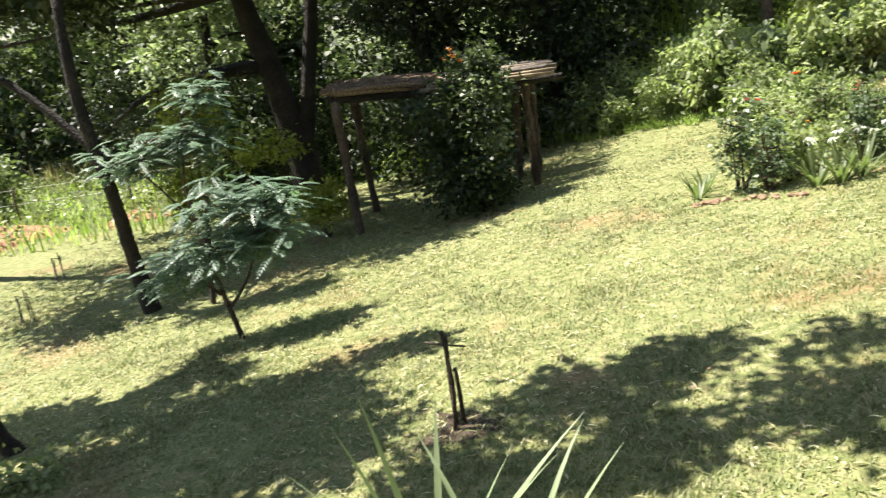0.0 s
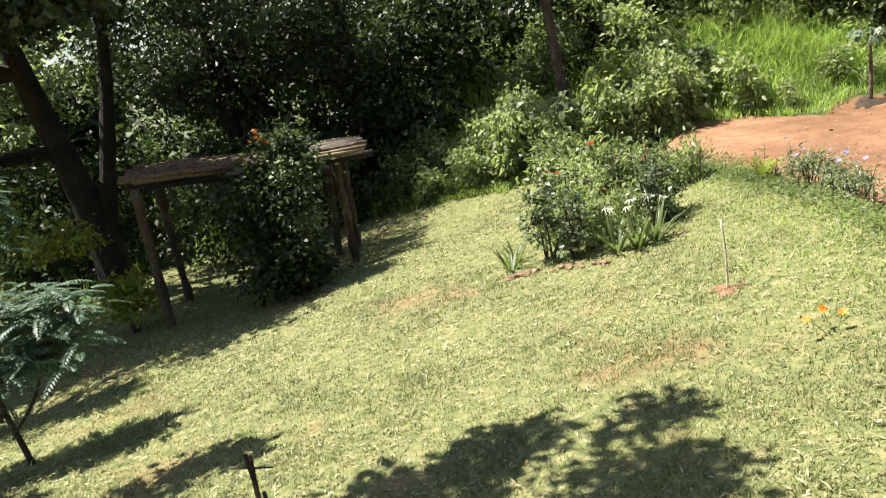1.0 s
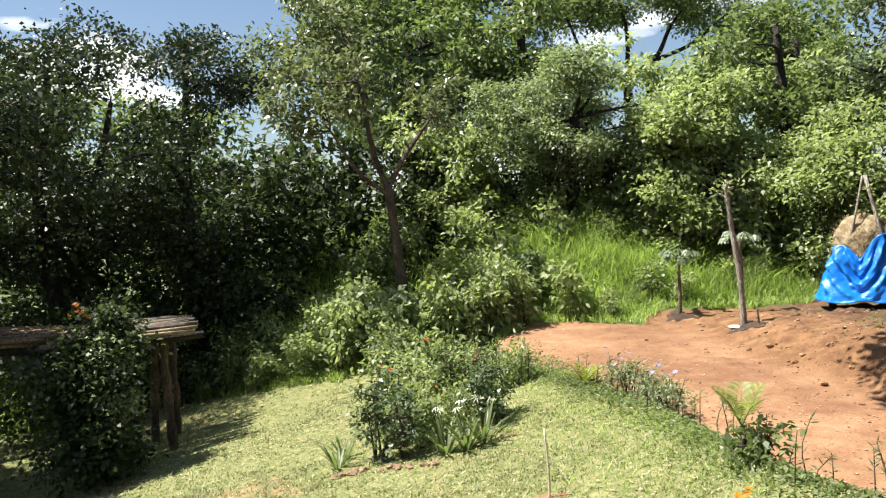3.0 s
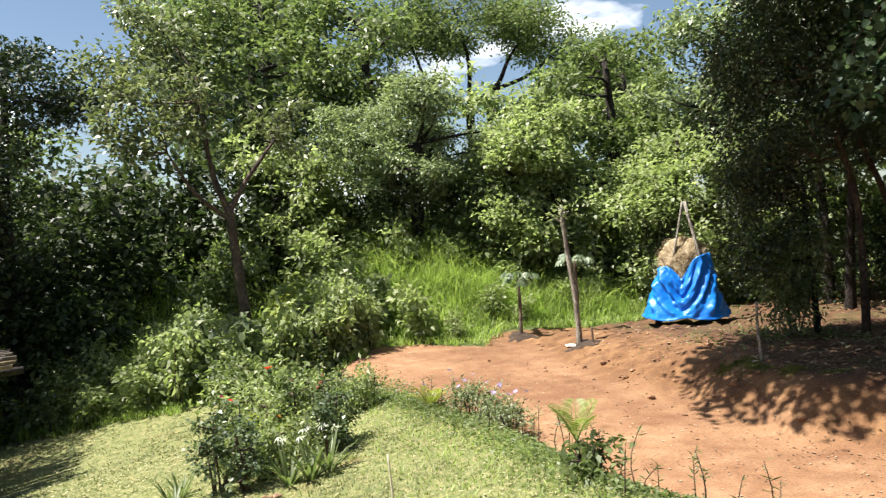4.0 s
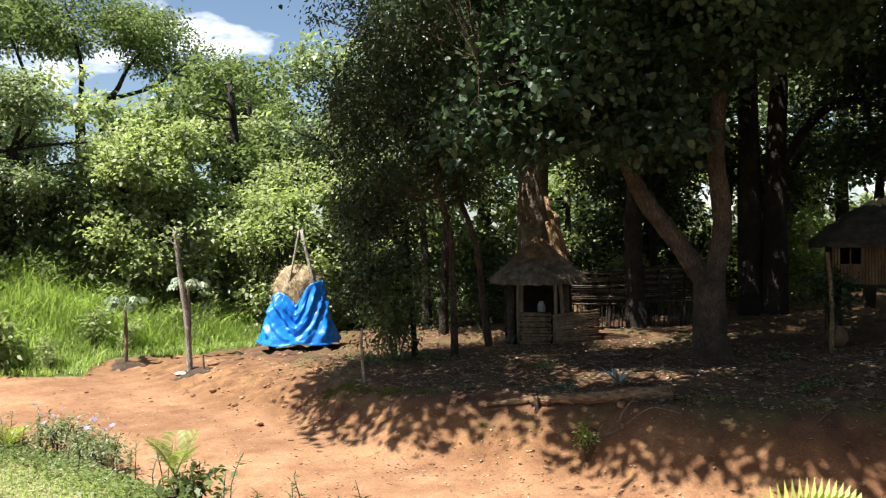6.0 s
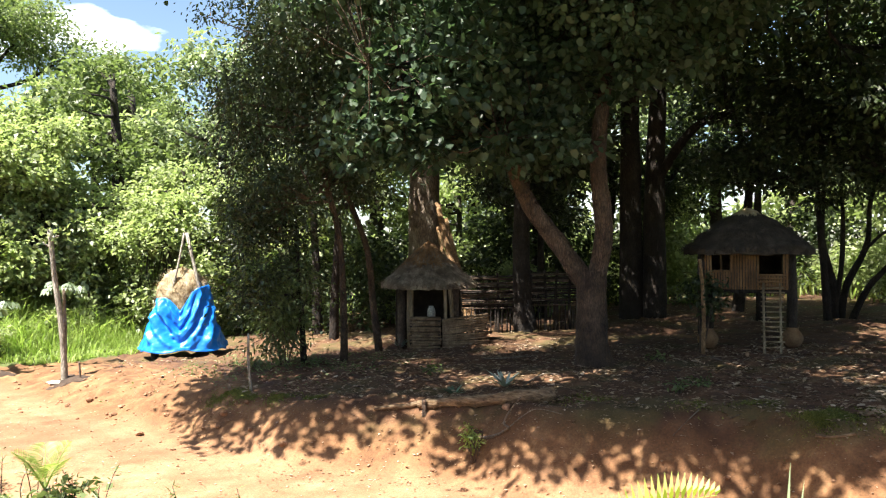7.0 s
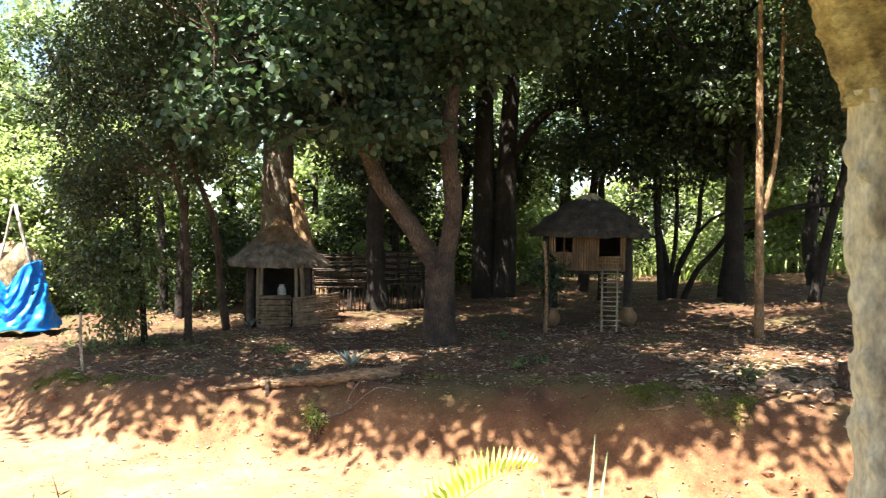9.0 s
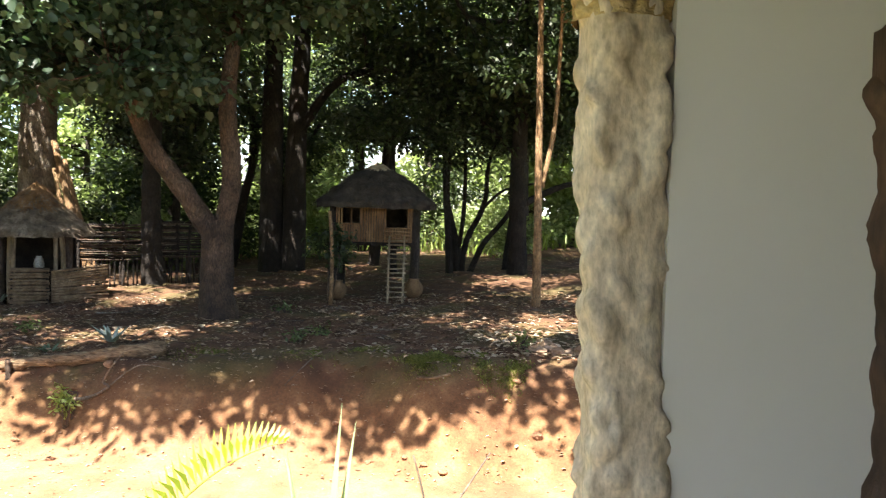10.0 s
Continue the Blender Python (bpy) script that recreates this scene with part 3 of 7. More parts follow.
def make_turf():
    """Tufts of short blades, thinner on the ground and broader in the blade towards the lawn's far side, with dry clippings between."""
    g = np.random.default_rng(1)
    tufts = scatter(150000, -9, 7.2, 2.2, 18, 11, lawn_side)
    d = np.hypot(tufts[:, 0], tufts[:, 1])
    tufts = tufts[g.uniform(0, 1, len(tufts)) < np.clip(5.0 / d, 0, 1) ** 1.5]
    d = np.hypot(tufts[:, 0], tufts[:, 1])
    thick = 0.5 + 0.5 * np.sin(2.1 * tufts[:, 0] + 1.3 * np.sin(1.7 * tufts[:, 1])) * np.sin(1.9 * tufts[:, 1] + 1.1 * np.sin(2.3 * tufts[:, 0]))
    n = np.clip(g.poisson(2.2 + 5.2 * thick), 1, 12)
    p = np.repeat(tufts, n, 0)
    d, tall = np.repeat(d, n), np.repeat(g.uniform(0.7, 1.25, len(tufts)) * (0.75 + 0.5 * thick), n)
    p[:, :2] += g.normal(0, 0.028, (len(p), 2)) * (0.7 + 0.06 * d)[:, None]
    p[:, 2] = height(p[:, 0], p[:, 1])
    b = Build()
    global rng
    rng = g
    blades(b, p, tall * g.uniform(0.02, 0.05, len(p)), 0.0095 * np.clip(d / 5.5, 1, 3) ** 0.75, 0.9, 1)
    v = scatter(20000, 3.2, 7.2, 5, 13.6, 13, lambda x, y: lawn_side(x, y) & (x > np.interp(y, EDGE_Y, EDGE_X) - np.random.default_rng(14).gamma(1.5, 0.6, len(x))))
    lush = Build()
    blades(lush, v, np.random.default_rng(3).uniform(0.04, 0.11, len(v)), 0.014, 0.7, 1)
    tagged(part("verge_grass", lush, GRASS_TALL), "lusher green grass along the track's edge", "grass", kind="stuff")
    c = scatter(16000, -6, 6.6, 2.5, 13, 15, lawn_side)
    c = c[g.uniform(0, 1, len(c)) < 0.35 + 0.65 * (np.sin(1.1 * c[:, 0] + 2) * np.sin(1.3 * c[:, 1] + 1) > 0.1)]
    c[:, 2] += 0.022
    way = np.stack([g.normal(0, 1, len(c)), g.normal(0, 1, len(c)), g.normal(0, 0.2, len(c))], 1)
    dry = Build()
    leaves(dry, c, way, g.uniform(0.03, 0.09, len(c)), g.uniform(0.008, 0.018, len(c)), 0.1, 0.9)
    tagged(part("grass_clippings", dry, CLIPPINGS), "dry straw-coloured clippings on the mown lawn", "grass", kind="stuff")
    return tagged(part("lawn_turf", b, GRASS_LAWN), "short sun-bleached lawn grass with bare patches", "grass", kind="stuff")


make_turf()


def wild_side(x, y):
    return (y > np.interp(x, WILD_X, WILD_Y) + 0.12 * np.sin(4 * x) + 0.08 * np.sin(11 * x)) & ((np.hypot(x - 13.4, y - 11.2) > 1.2))


def make_tall_grass():
    b = Build()
    g = np.random.default_rng(5)
    p = scatter(62000, 1.5, 17, 12, 19, 21, wild_side)
    deep = np.clip((p[:, 1] - np.interp(p[:, 0], WILD_X, WILD_Y)) / 1.6, 0.25, 1)
    blades(b, p, g.uniform(0.35, 1.0, len(p)) * deep, g.uniform(0.013, 0.026, len(p)), 0.95, 2)
    p = scatter(17000, -2, 24, 17, 30, 22, wild_side)
    blades(b, p, g.uniform(0.5, 1.1, len(p)), g.uniform(0.025, 0.05, len(p)), 0.95, 2)
    return tagged(part("tall_grass", b, GRASS_TALL), "tall rank green grass along the wood's edge", "grass", kind="stuff")


make_tall_grass()


def make_far_meadow():
    b = Build()
    g = np.random.default_rng(6)
    p = scatter(12000, -30, -3, 17.8, 42, 23)
    blades(b, p, g.uniform(0.3, 0.9, len(p)), g.uniform(0.03, 0.06, len(p)), 0.5, 2)
    tagged(part("meadow_grass", b, GRASS_TALL), "long green grass of the low meadow", "grass", kind="stuff")
    b = Build()
    clump = scatter(520, -22, -6.5, 18.2, 38, 26)
    p = np.repeat(clump, 26, 0) + g.normal(0, 1, (520 * 26, 3)) * np.array([0.32, 0.32, 0.16])
    p[:, 2] += 0.38
    leaves(b, p, np.stack([g.normal(0, 1, len(p)), g.normal(0, 1, len(p)), g.normal(0.2, 0.4, len(p))], 1), g.uniform(0.08, 0.2, len(p)), g.uniform(0.04, 0.09, len(p)), 0.2, 0.5)
    tagged(part("meadow_weeds", b, LEAF_OLIVE), "mixed dull green weeds among the meadow grass", "weeds", kind="stuff")
    b = Build()
    p = np.concatenate([scatter(2500, -14, -6, 26, 34, 24), scatter(6500, -22, -13, 33, 39, 27)])
    blades(b, p, g.uniform(0.8, 1.6, len(p)) * np.where(p[:, 1] > 33, 1.5, 1.0), g.uniform(0.03, 0.05, len(p)), 0.3, 2)
    tagged(part("dry_reeds", b, GRASS_DRY), "stand of dry brownish reeds in the meadow", "grass", kind="stuff")
    b = Build()
    p = scatter(10000, 22, 45, -22, 14, 25, lambda x, y: (x > 25 + 1.2 * np.sin(y)) | (y > 8.5))
    blades(b, p, g.uniform(0.4, 1.2, len(p)), g.uniform(0.03, 0.06, len(p)), 0.5, 2)
    tagged(part("undergrowth_grass", b, GRASS_TALL), "bright grassy undergrowth behind the shaded yard", "grass", kind="stuff")


make_far_meadow()


def make_litter():
    b = Build()
    edge = np.random.default_rng(8)
    keep = lambda x, y: (x > np.interp(y, FOOT_Y, FOOT_X) - 0.15 + 0.5 * (y > 6) + edge.normal(0, 0.4, len(x))) & ~wild_side(x, y)
    p = np.concatenate([scatter(15000, 8, 15, -4.5, 7, 31, keep), scatter(15000, 8, 26, -8, 12, 33, keep)])
    g = np.random.default_rng(9)
    way = np.stack([g.normal(0, 1, len(p)), g.normal(0, 1, len(p)), g.normal(0, 0.12, len(p))], 1)
    s = (0.02 + g.gamma(2.0, 0.016, len(p)).clip(0, 0.09)) * np.where(p[:, 0] > np.interp(p[:, 1], FOOT_Y, FOOT_X) + 0.9, 1, 0.6)
    p[:, 2] += 0.004 + 0.13 * s
    leaves(b, p, way, s, s * 0.6, 0.1, 0.95)
    q = np.concatenate([scatter(520, 9.5, 15, -4.5, 1.0, 35, keep), scatter(300, 10.0, 15, 1.0, 7.5, 36, keep), scatter(420, 9.5, 11.2, -2.2, -0.6, 37, keep)])
    way = np.stack([g.normal(0, 1, len(q)), g.normal(0, 1, len(q)), g.normal(0, 0.2, len(q))], 1)
    s = g.uniform(0.05, 0.115, len(q))
    q[:, 2] += 0.006 + 0.15 * s
    pale = Build()
    round_leaves(pale, q, way, s, s * 0.6, 0.9)
    tagged(part("broad_leaf_litter", pale, LITTER_PALE), "broad pale curled leaves fallen on the yard", "dead leaves", kind="stuff")
    tagged(part("leaf_litter", b, LITTER), "dry brown fallen leaves scattered over the bank and yard", "dead leaves", kind="stuff")
    b = Build()
    p = np.concatenate([scatter(1100, -4, 9.4, -1, 15, 32), scatter(2600, 5.6, 10.5, 2, 14, 34, lambda x, y: x > np.interp(y, EDGE_Y, EDGE_X) + 0.3)])
    p[:, 2] += np.where(lawn_side(p[:, 0], p[:, 1]), 0.035, 0.01)
    way = np.stack([g.normal(0, 1, len(p)), g.normal(0, 1, len(p)), g.normal(0, 0.06, len(p))], 1)
    s = g.uniform(0.015, 0.05, len(p))
    leaves(b, p, way, s, s * 0.6, 0.08, 0.97)
    tagged(part("lawn_litter", b, LITTER), "pale fallen leaves on the lawn and track", "dead leaves", kind="stuff")


make_litter()

# ---- the house round the camera ----
def box(b, lo, hi):
    (x0, y0, z0), (x1, y1, z1) = lo, hi
    v = [(x0, y0, z0), (x1, y0, z0), (x1, y1, z0), (x0, y1, z0), (x0, y0, z1), (x1, y0, z1), (x1, y1, z1), (x0, y1, z1)]
    b.add(v, [(3, 2, 1, 0), (4, 5, 6, 7), (0, 1, 5, 4), (1, 2, 6, 5), (2, 3, 7, 6), (3, 0, 4, 7)])


def boxes_of(*pairs):
    b = Build()
    for lo, hi in pairs:
        box(b, lo, hi)
    return b


DECK = 1.05
WALL_X = 2.66


def make_house():
    # floor is out of view; its dark colour only cuts bounce onto the wall
    tagged(part("floor", boxes_of(((-3.5, -4.5, -0.6), (2.95, 1.15, DECK))), FLOOR, flat=True), "unseen raised terrace floor, darkened to cut bounced light", "floor", kind="structure")
    y0 = -0.78
    wall = boxes_of(((WALL_X, y0 - 0.478, DECK), (WALL_X + 0.22, y0, 3.7)), ((WALL_X, y0 - 1.6, DECK), (WALL_X + 0.22, y0 - 0.478, 1.75)),
                    ((WALL_X, y0 - 1.6, 3.02), (WALL_X + 0.22, y0 - 0.478, 3.7)), ((WALL_X, -4.5, DECK), (WALL_X + 0.22, y0 - 1.6, 3.7)))
    tagged(part("wall_east", wall, PLASTER, flat=True), "smooth white plastered house wall", "wall", kind="structure")
    tagged(part("wall_south", boxes_of(((-3.5, -4.72, DECK), (2.88, -4.5, 3.7))), PLASTER, flat=True), "white plastered house wall", "wall", kind="structure")
    # ceiling is kept out of view, in dark thatch to dim the wall's top
    tagged(part("ceiling", boxes_of(((-3.72, -4.72, 3.62), (2.95, 0.7, 3.95))), THATCH_DARK, flat=True), "unseen veranda roof, dark thatch to dim the wall", "roof", kind="structure")
    tagged(part("wall_west", boxes_of(((-3.72, -4.5, DECK), (-3.5, 0.5, 3.62))), PLASTER, flat=True), "white plastered house wall", "wall", kind="structure")
    w = thing("window_1", (WALL_X + 0.005, y0 - 0.43, 1.75), "window opening with a gnarled dark bark-edged wooden frame", "window", kind="structure")
    g = np.random.default_rng(4)
    global rng
    rng = g
    for nm, a, c in (("jamb", (0, -0.09, -0.05), (0, -0.045, 1.2)), ("jamb", (0, -1.08, -0.05), (0, -1.08, 1.32)), ("lintel", (-0.03, 0.0, 1.2), (-0.03, -1.1, 1.2)), ("sill", (0, -0.02, 0.0), (0, -1.06, 0.0))):
        b = Build()
        p = curve_between(a, c, 0.012, 70)
        knob = np.convolve(g.normal(0, 1, 90), np.hanning(13) / 2.2, "same")[10:80]
        tube(b, p, (0.06 if nm == "lintel" else 0.033) + 0.02 * np.abs(knob), 14, 0.03)
        part(nm, b, WINDOW_WOOD, w)
    # a sculpted column that swells like a trunk under the eave
    c = thing("column", (WALL_X + 0.07, y0 + 0.081, DECK), "hand-sculpted cream plaster column, lumpy like a tree trunk", "column", kind="structure")
    b = Build()
    zs = np.linspace(0, 2.02, 170)
    a = np.linspace(0, 2 * np.pi, 84, endpoint=False)
    zz, aa = np.meshgrid(zs, a, indexing="ij")
    mound = np.zeros_like(zz)
    for i in range(215):
        za, zb = g.uniform(-0.05, 2.07), g.uniform(0, 2 * np.pi)
        du = (aa - zb + np.pi) % (2 * np.pi) - np.pi
        lean = g.normal(0, 0.35)
        wide, tall = g.uniform(0.17, 0.31), g.uniform(0.026, 0.052)
        e = ((du - lean * (zz - za) / 0.08) / wide) ** 2 + ((zz - za) / tall) ** 2
        mound = np.maximum(mound, g.uniform(0.45, 1.0) * np.exp(-e**1.8))
    small = np.array([[noise.noise(Vector((math.cos(q) * 3, math.sin(q) * 3, z * 22))) for q in a] for z in zs])
    swell = 0.004 * np.sin(zz * 7 + 2 * aa) + 0.004 * np.sin(zz * 3.1)
    r = 0.088 + swell + 0.02 * mound + 0.0022 * small
    sq = (np.abs(np.cos(aa)) ** 4 + np.abs(np.sin(aa)) ** 4) ** -0.25
    v = np.stack([np.cos(aa) * r * sq, np.sin(aa) * r * sq + 0.038 * (zz - 1.37), zz], -1)
    n, s = zz.shape
    i, j = np.meshgrid(np.arange(n - 1), np.arange(s), indexing="ij")
    k = (j + 1) % s
    b.add(v.reshape(-1, 3), np.stack([i * s + j, i * s + k, (i + 1) * s + k, (i + 1) * s + j], -1).reshape(-1, 4))
    part("shaft", b, PILLAR, c)
    b = Build()
    zs = np.linspace(1.985, 2.66, 70)
    zz, aa = np.meshgrid(zs, a, indexing="ij")
    lump = np.array([[noise.noise(Vector((math.cos(q) * 2, math.sin(q) * 2, z * 13))) + 0.6 * noise.noise(Vector((math.cos(q) * 5, math.sin(q) * 5, z * 42 + 3 * math.sin(q)))) for q in a] for z in zs])
    r = 0.106 + 0.30 * (np.clip(zz - 2.0, 0, 1) / 0.66) ** 1.5 + 0.02 * lump
    v = np.stack([np.cos(aa) * r, np.sin(aa) * r + 0.038 * (zz - 1.37), zz], -1)
    n, s = zz.shape
    i, j = np.meshgrid(np.arange(n - 1), np.arange(s), indexing="ij")
    k = (j + 1) % s
    b.add(v.reshape(-1, 3), np.stack([i * s + j, i * s + k, (i + 1) * s + k, (i + 1) * s + j], -1).reshape(-1, 4))
    part("capital", b, CAPITAL, c, "ochre chopped-bark capital flaring outwards")


make_house()


# ---- plants of a few strap leaves or fronds ----
def strap(b, at, way, length, width, arch=0.5, segs=6):
    """One arching strap leaf with a shallow keel."""
    at, way = np.asarray(at, float), np.asarray(way, float)
    s = np.linspace(0, 1, segs + 1)
    flat = np.array([way[0], way[1], 0]) / (math.hypot(way[0], way[1]) + 1e-6)
    side = np.array([-flat[1], flat[0], 0])
    p = at + np.outer(s, way) * length
    p[:, 2] -= arch * length * s**2.2
    p += np.outer(s**2, flat) * arch * length * 0.3
    w = width * 0.5 * np.minimum(1, (1 - s) * 2.2 + 0.02) * np.minimum(1, 0.6 + s * 2)
    v = np.concatenate([p - side * w[:, None] + np.array([0, 0, 1]) * w[:, None] * 0.4, p, p + side * w[:, None] + np.array([0, 0, 1]) * w[:, None] * 0.4])
    n = segs + 1
    k = np.arange(segs)
    b.add(v, np.concatenate([np.stack([k, k + n, k + n + 1, k + 1], -1), np.stack([k + n, k + 2 * n, k + 2 * n + 1, k + n + 1], -1)]))


def rosette(name, x, y, n, length, width, label, material, tilt=0.9, arch=0.3, seed=1, category="plant", lift=0.0, group=""):
    """A clump of strap leaves, each its own part."""
    g = np.random.default_rng(seed)
    t = thing(name, (x, y, h(x, y) + lift), label, category, group)
    for i in range(n):
        a = i * 2.4 + g.normal(0, 0.3)
        up = g.uniform(0.35, 1.0)
        b = Build()
        strap(b, (0.03 * math.cos(a), 0.03 * math.sin(a), -0.02), unit(np.array([math.cos(a) * tilt, math.sin(a) * tilt, up])), length * g.uniform(0.7, 1.1), width, arch * g.uniform(0.5, 1.4))
        part("leaf", b, material, t)
    return t


def palm(name, x, y, fronds, length, label, material, seed=1, arch=0.45, leaflet=0.2, tilt=0.7, lift=0.0, pairs=20, stem=0.0):
    g = np.random.default_rng(seed)
    t = thing(name, (x, y, h(x, y) + lift), label, "palm")
    if stem:
        b = Build()
        tube(b, [(0, 0, -0.05), (0.01, 0, stem * 0.5), (0, 0, stem)], (0.035, 0.028, 0.02), 8, 0.08)
        part("stem", b, BARK, t)
    for i in range(fronds):
        a = i * 2.4 + g.normal(0, 0.25)
        b = Build()
        frond(b, (0, 0, stem), (math.cos(a) * tilt, math.sin(a) * tilt, g.uniform(0.5, 1)), length * g.uniform(0.8, 1.1), arch * g.uniform(0.7, 1.3), leaflet, pairs, 0.014)
        part("frond", b, material, t)
    return t


def flower(parent, at, material, radius=0.04, petals=6, seed=0, cup=0.3, thin=0.5):
    g = np.random.default_rng(seed)
    b = Build()
    a = np.arange(petals) * 2 * np.pi / petals + g.uniform(0, 6)
    w = np.stack([np.cos(a), np.sin(a), np.full(petals, cup)], 1)
    global rng
    rng = g
    leaves(b, np.zeros((petals, 3)), w, radius, radius * thin, 0.15, 0.9)
    ob = part("flower", b, material, parent)
    ob.location = at
    ob.rotation_euler = (g.normal(0, 0.5), g.normal(0, 0.5), 0)
    return ob


# ---- lawn: tall trees and saplings on the low side ----
def at_ground(x, y, sink=0.05):
    return (x, y, h(x, y) - sink)


def big_trees():
    # dark leaning tree on the lawn
    # high crown blobs, mostly out of view, are added for shade on the lawn
    tree("tree", at_ground(-4.8, 11.3), [[(0, 0, 0, 0.14), (-0.1, 0, 0.9, 0.11), (-0.2, 0.0, 2.0, 0.095), (-0.35, 0, 3.2, 0.09), (-0.4, 0.2, 4.6, 0.06)], [(-0.2, 0, 2.4, 0.07), (-1.2, 0.2, 3.4, 0.05), (-2.4, 0.3, 4.2, 0.03)]],
         [(-0.9, 2.8, 5.4, 2.2, 1.4, 0.8), (-2.9, 1.6, 5.0, 1.5, 1.2, 0.8), (1.2, 2.3, 5.6, 1.6, 1.6, 0.8), (1.4, 4.2, 5.9, 1.8, 1.6, 0.7), (1.8, 2.2, 5.9, 1.4, 1.1, 0.6), (-0.6, 4.0, 5.8, 1.6, 1.4, 0.6), (-1.6, 3.0, 6.4, 1.7, 1.5, 0.6), (0.4, 3.0, 6.5, 1.7, 1.5, 0.6), (0.2, 5.0, 6.6, 1.8, 1.5, 0.6), (-1.9, 5.0, 6.5, 1.6, 1.4, 0.6), (2.0, 3.4, 6.6, 1.3, 1.2, 0.5)], "dark leaning garden tree with a broad crown", LEAF_SHADE, BARK_DARK, 430, 54, 0.38, 0.17, 0.65, seed=2)
    # near tree whose crown shades the lawn
    tree("tree", at_ground(-4.4, 6.7), [[(0, 0, 0, 0.10), (-0.14, 0, 0.3, 0.075), (-0.22, 0, 0.9, 0.06), (-0.3, 0, 2.4, 0.055), (0.1, -0.1, 3.9, 0.05), (0.6, -0.3, 4.8, 0.04)]],
         [(-2.3, 1.6, 4.9, 0.9, 0.7, 0.35), (-1.4, 1.5, 5.0, 0.9, 0.6, 0.35), (-0.6, 2.0, 5.1, 0.8, 0.45, 0.3), (-0.4, 0.6, 4.9, 1.2, 0.7, 0.4), (0.5, 0.4, 5.0, 1.0, 0.7, 0.4), (-0.3, -0.5, 4.9, 1.4, 0.9, 0.4), (0.8, -0.6, 5.0, 1.0, 0.8, 0.4), (1.4, 1.25, 5.2, 0.6, 0.3, 0.25), (-1.3, -0.3, 4.8, 1.1, 0.9, 0.4), (2.5, -0.5, 6.3, 0.6, 0.4, 0.3), (3.4, -0.35, 6.4, 0.6, 0.3, 0.25), (4.4, -0.5, 6.4, 0.6, 0.35, 0.25), (2.9, -1.5, 6.3, 0.7, 0.4, 0.25), (1.7, -1.2, 6.3, 0.9, 0.5, 0.3), (3.9, -1.5, 6.3, 0.6, 0.4, 0.25), (0.7, 0.6, 5.0, 0.8, 0.5, 0.3), (1.1, -0.2, 5.0, 0.9, 0.6, 0.35)], "slender dark tree with a wide loose crown over the lawn", LEAF_DARK, BARK_DARK, 400, 46, 0.2, 0.15, 0.7, seed=3, limbs=24, up=0.6)
    tree("tree", at_ground(-10.2, 16.0), [[(0, 0, -0.1, 0.2), (0.1, 0, 2, 0.16), (0.3, 0, 4.5, 0.12), (0.4, 0, 7, 0.06)]],
         [(1.6, -0.6, 6.6, 3.6, 3.0, 1.4), (3.0, -0.4, 5.4, 2.2, 2.2, 0.9)], "dark spreading tree at the lawn's low side", LEAF_SHADE, BARK_DARK, 150, 66, 0.42, 0.14, seed=24, limbs=18)
    # feathery blue-green saplings, one beyond the other
    tree("sapling", at_ground(-2.71, 8.63), [[(0, 0, 0, 0.035), (-0.12, 0.05, 0.5, 0.03), (-0.2, 0.05, 1.0, 0.025), (-0.1, 0.05, 1.7, 0.012)], [(-0.1, 0, 0.4, 0.02), (0.2, 0.05, 0.8, 0.015), (0.4, 0.1, 1.4, 0.01)], [(-0.15, 0, 0.6, 0.018), (-0.45, 0.0, 0.9, 0.014), (-0.7, 0.0, 1.15, 0.008)]],
         [(-0.1, 0.0, 1.15, 0.6, 0.5, 0.22), (-0.6, 0.0, 0.95, 0.4, 0.4, 0.2), (0.45, 0.0, 1.2, 0.45, 0.45, 0.25), (0.1, 0.05, 1.65, 0.6, 0.5, 0.25), (0.55, 0.1, 1.6, 0.4, 0.4, 0.2)], "feathery blue-green sapling with fine leaflets", LEAF_BLUE, BARK, 115, 6, 0.24, 0.075, 0.42, seed=4, limbs=18, feather=0.34, group="saplings")
    tree("sapling", at_ground(-3.75, 10.9), [[(0, 0, 0, 0.04), (0.05, 0.0, 0.8, 0.032), (-0.05, 0.0, 1.7, 0.025), (0.1, 0.0, 2.7, 0.01)], [(0, 0, 1.2, 0.02), (-0.4, 0, 1.8, 0.014), (-0.8, 0, 2.2, 0.008)]],
         [(-0.1, 0.0, 2.35, 0.7, 0.5, 0.2), (-0.7, 0.0, 2.2, 0.5, 0.4, 0.2), (0.4, 0.0, 2.4, 0.5, 0.45, 0.22), (0.45, 0.1, 2.95, 0.4, 0.35, 0.18)], "taller feathery sapling with pale tips", LEAF_BLUE, BARK, 85, 6, 0.24, 0.08, 0.42, seed=28, limbs=14, feather=0.36, group="saplings")
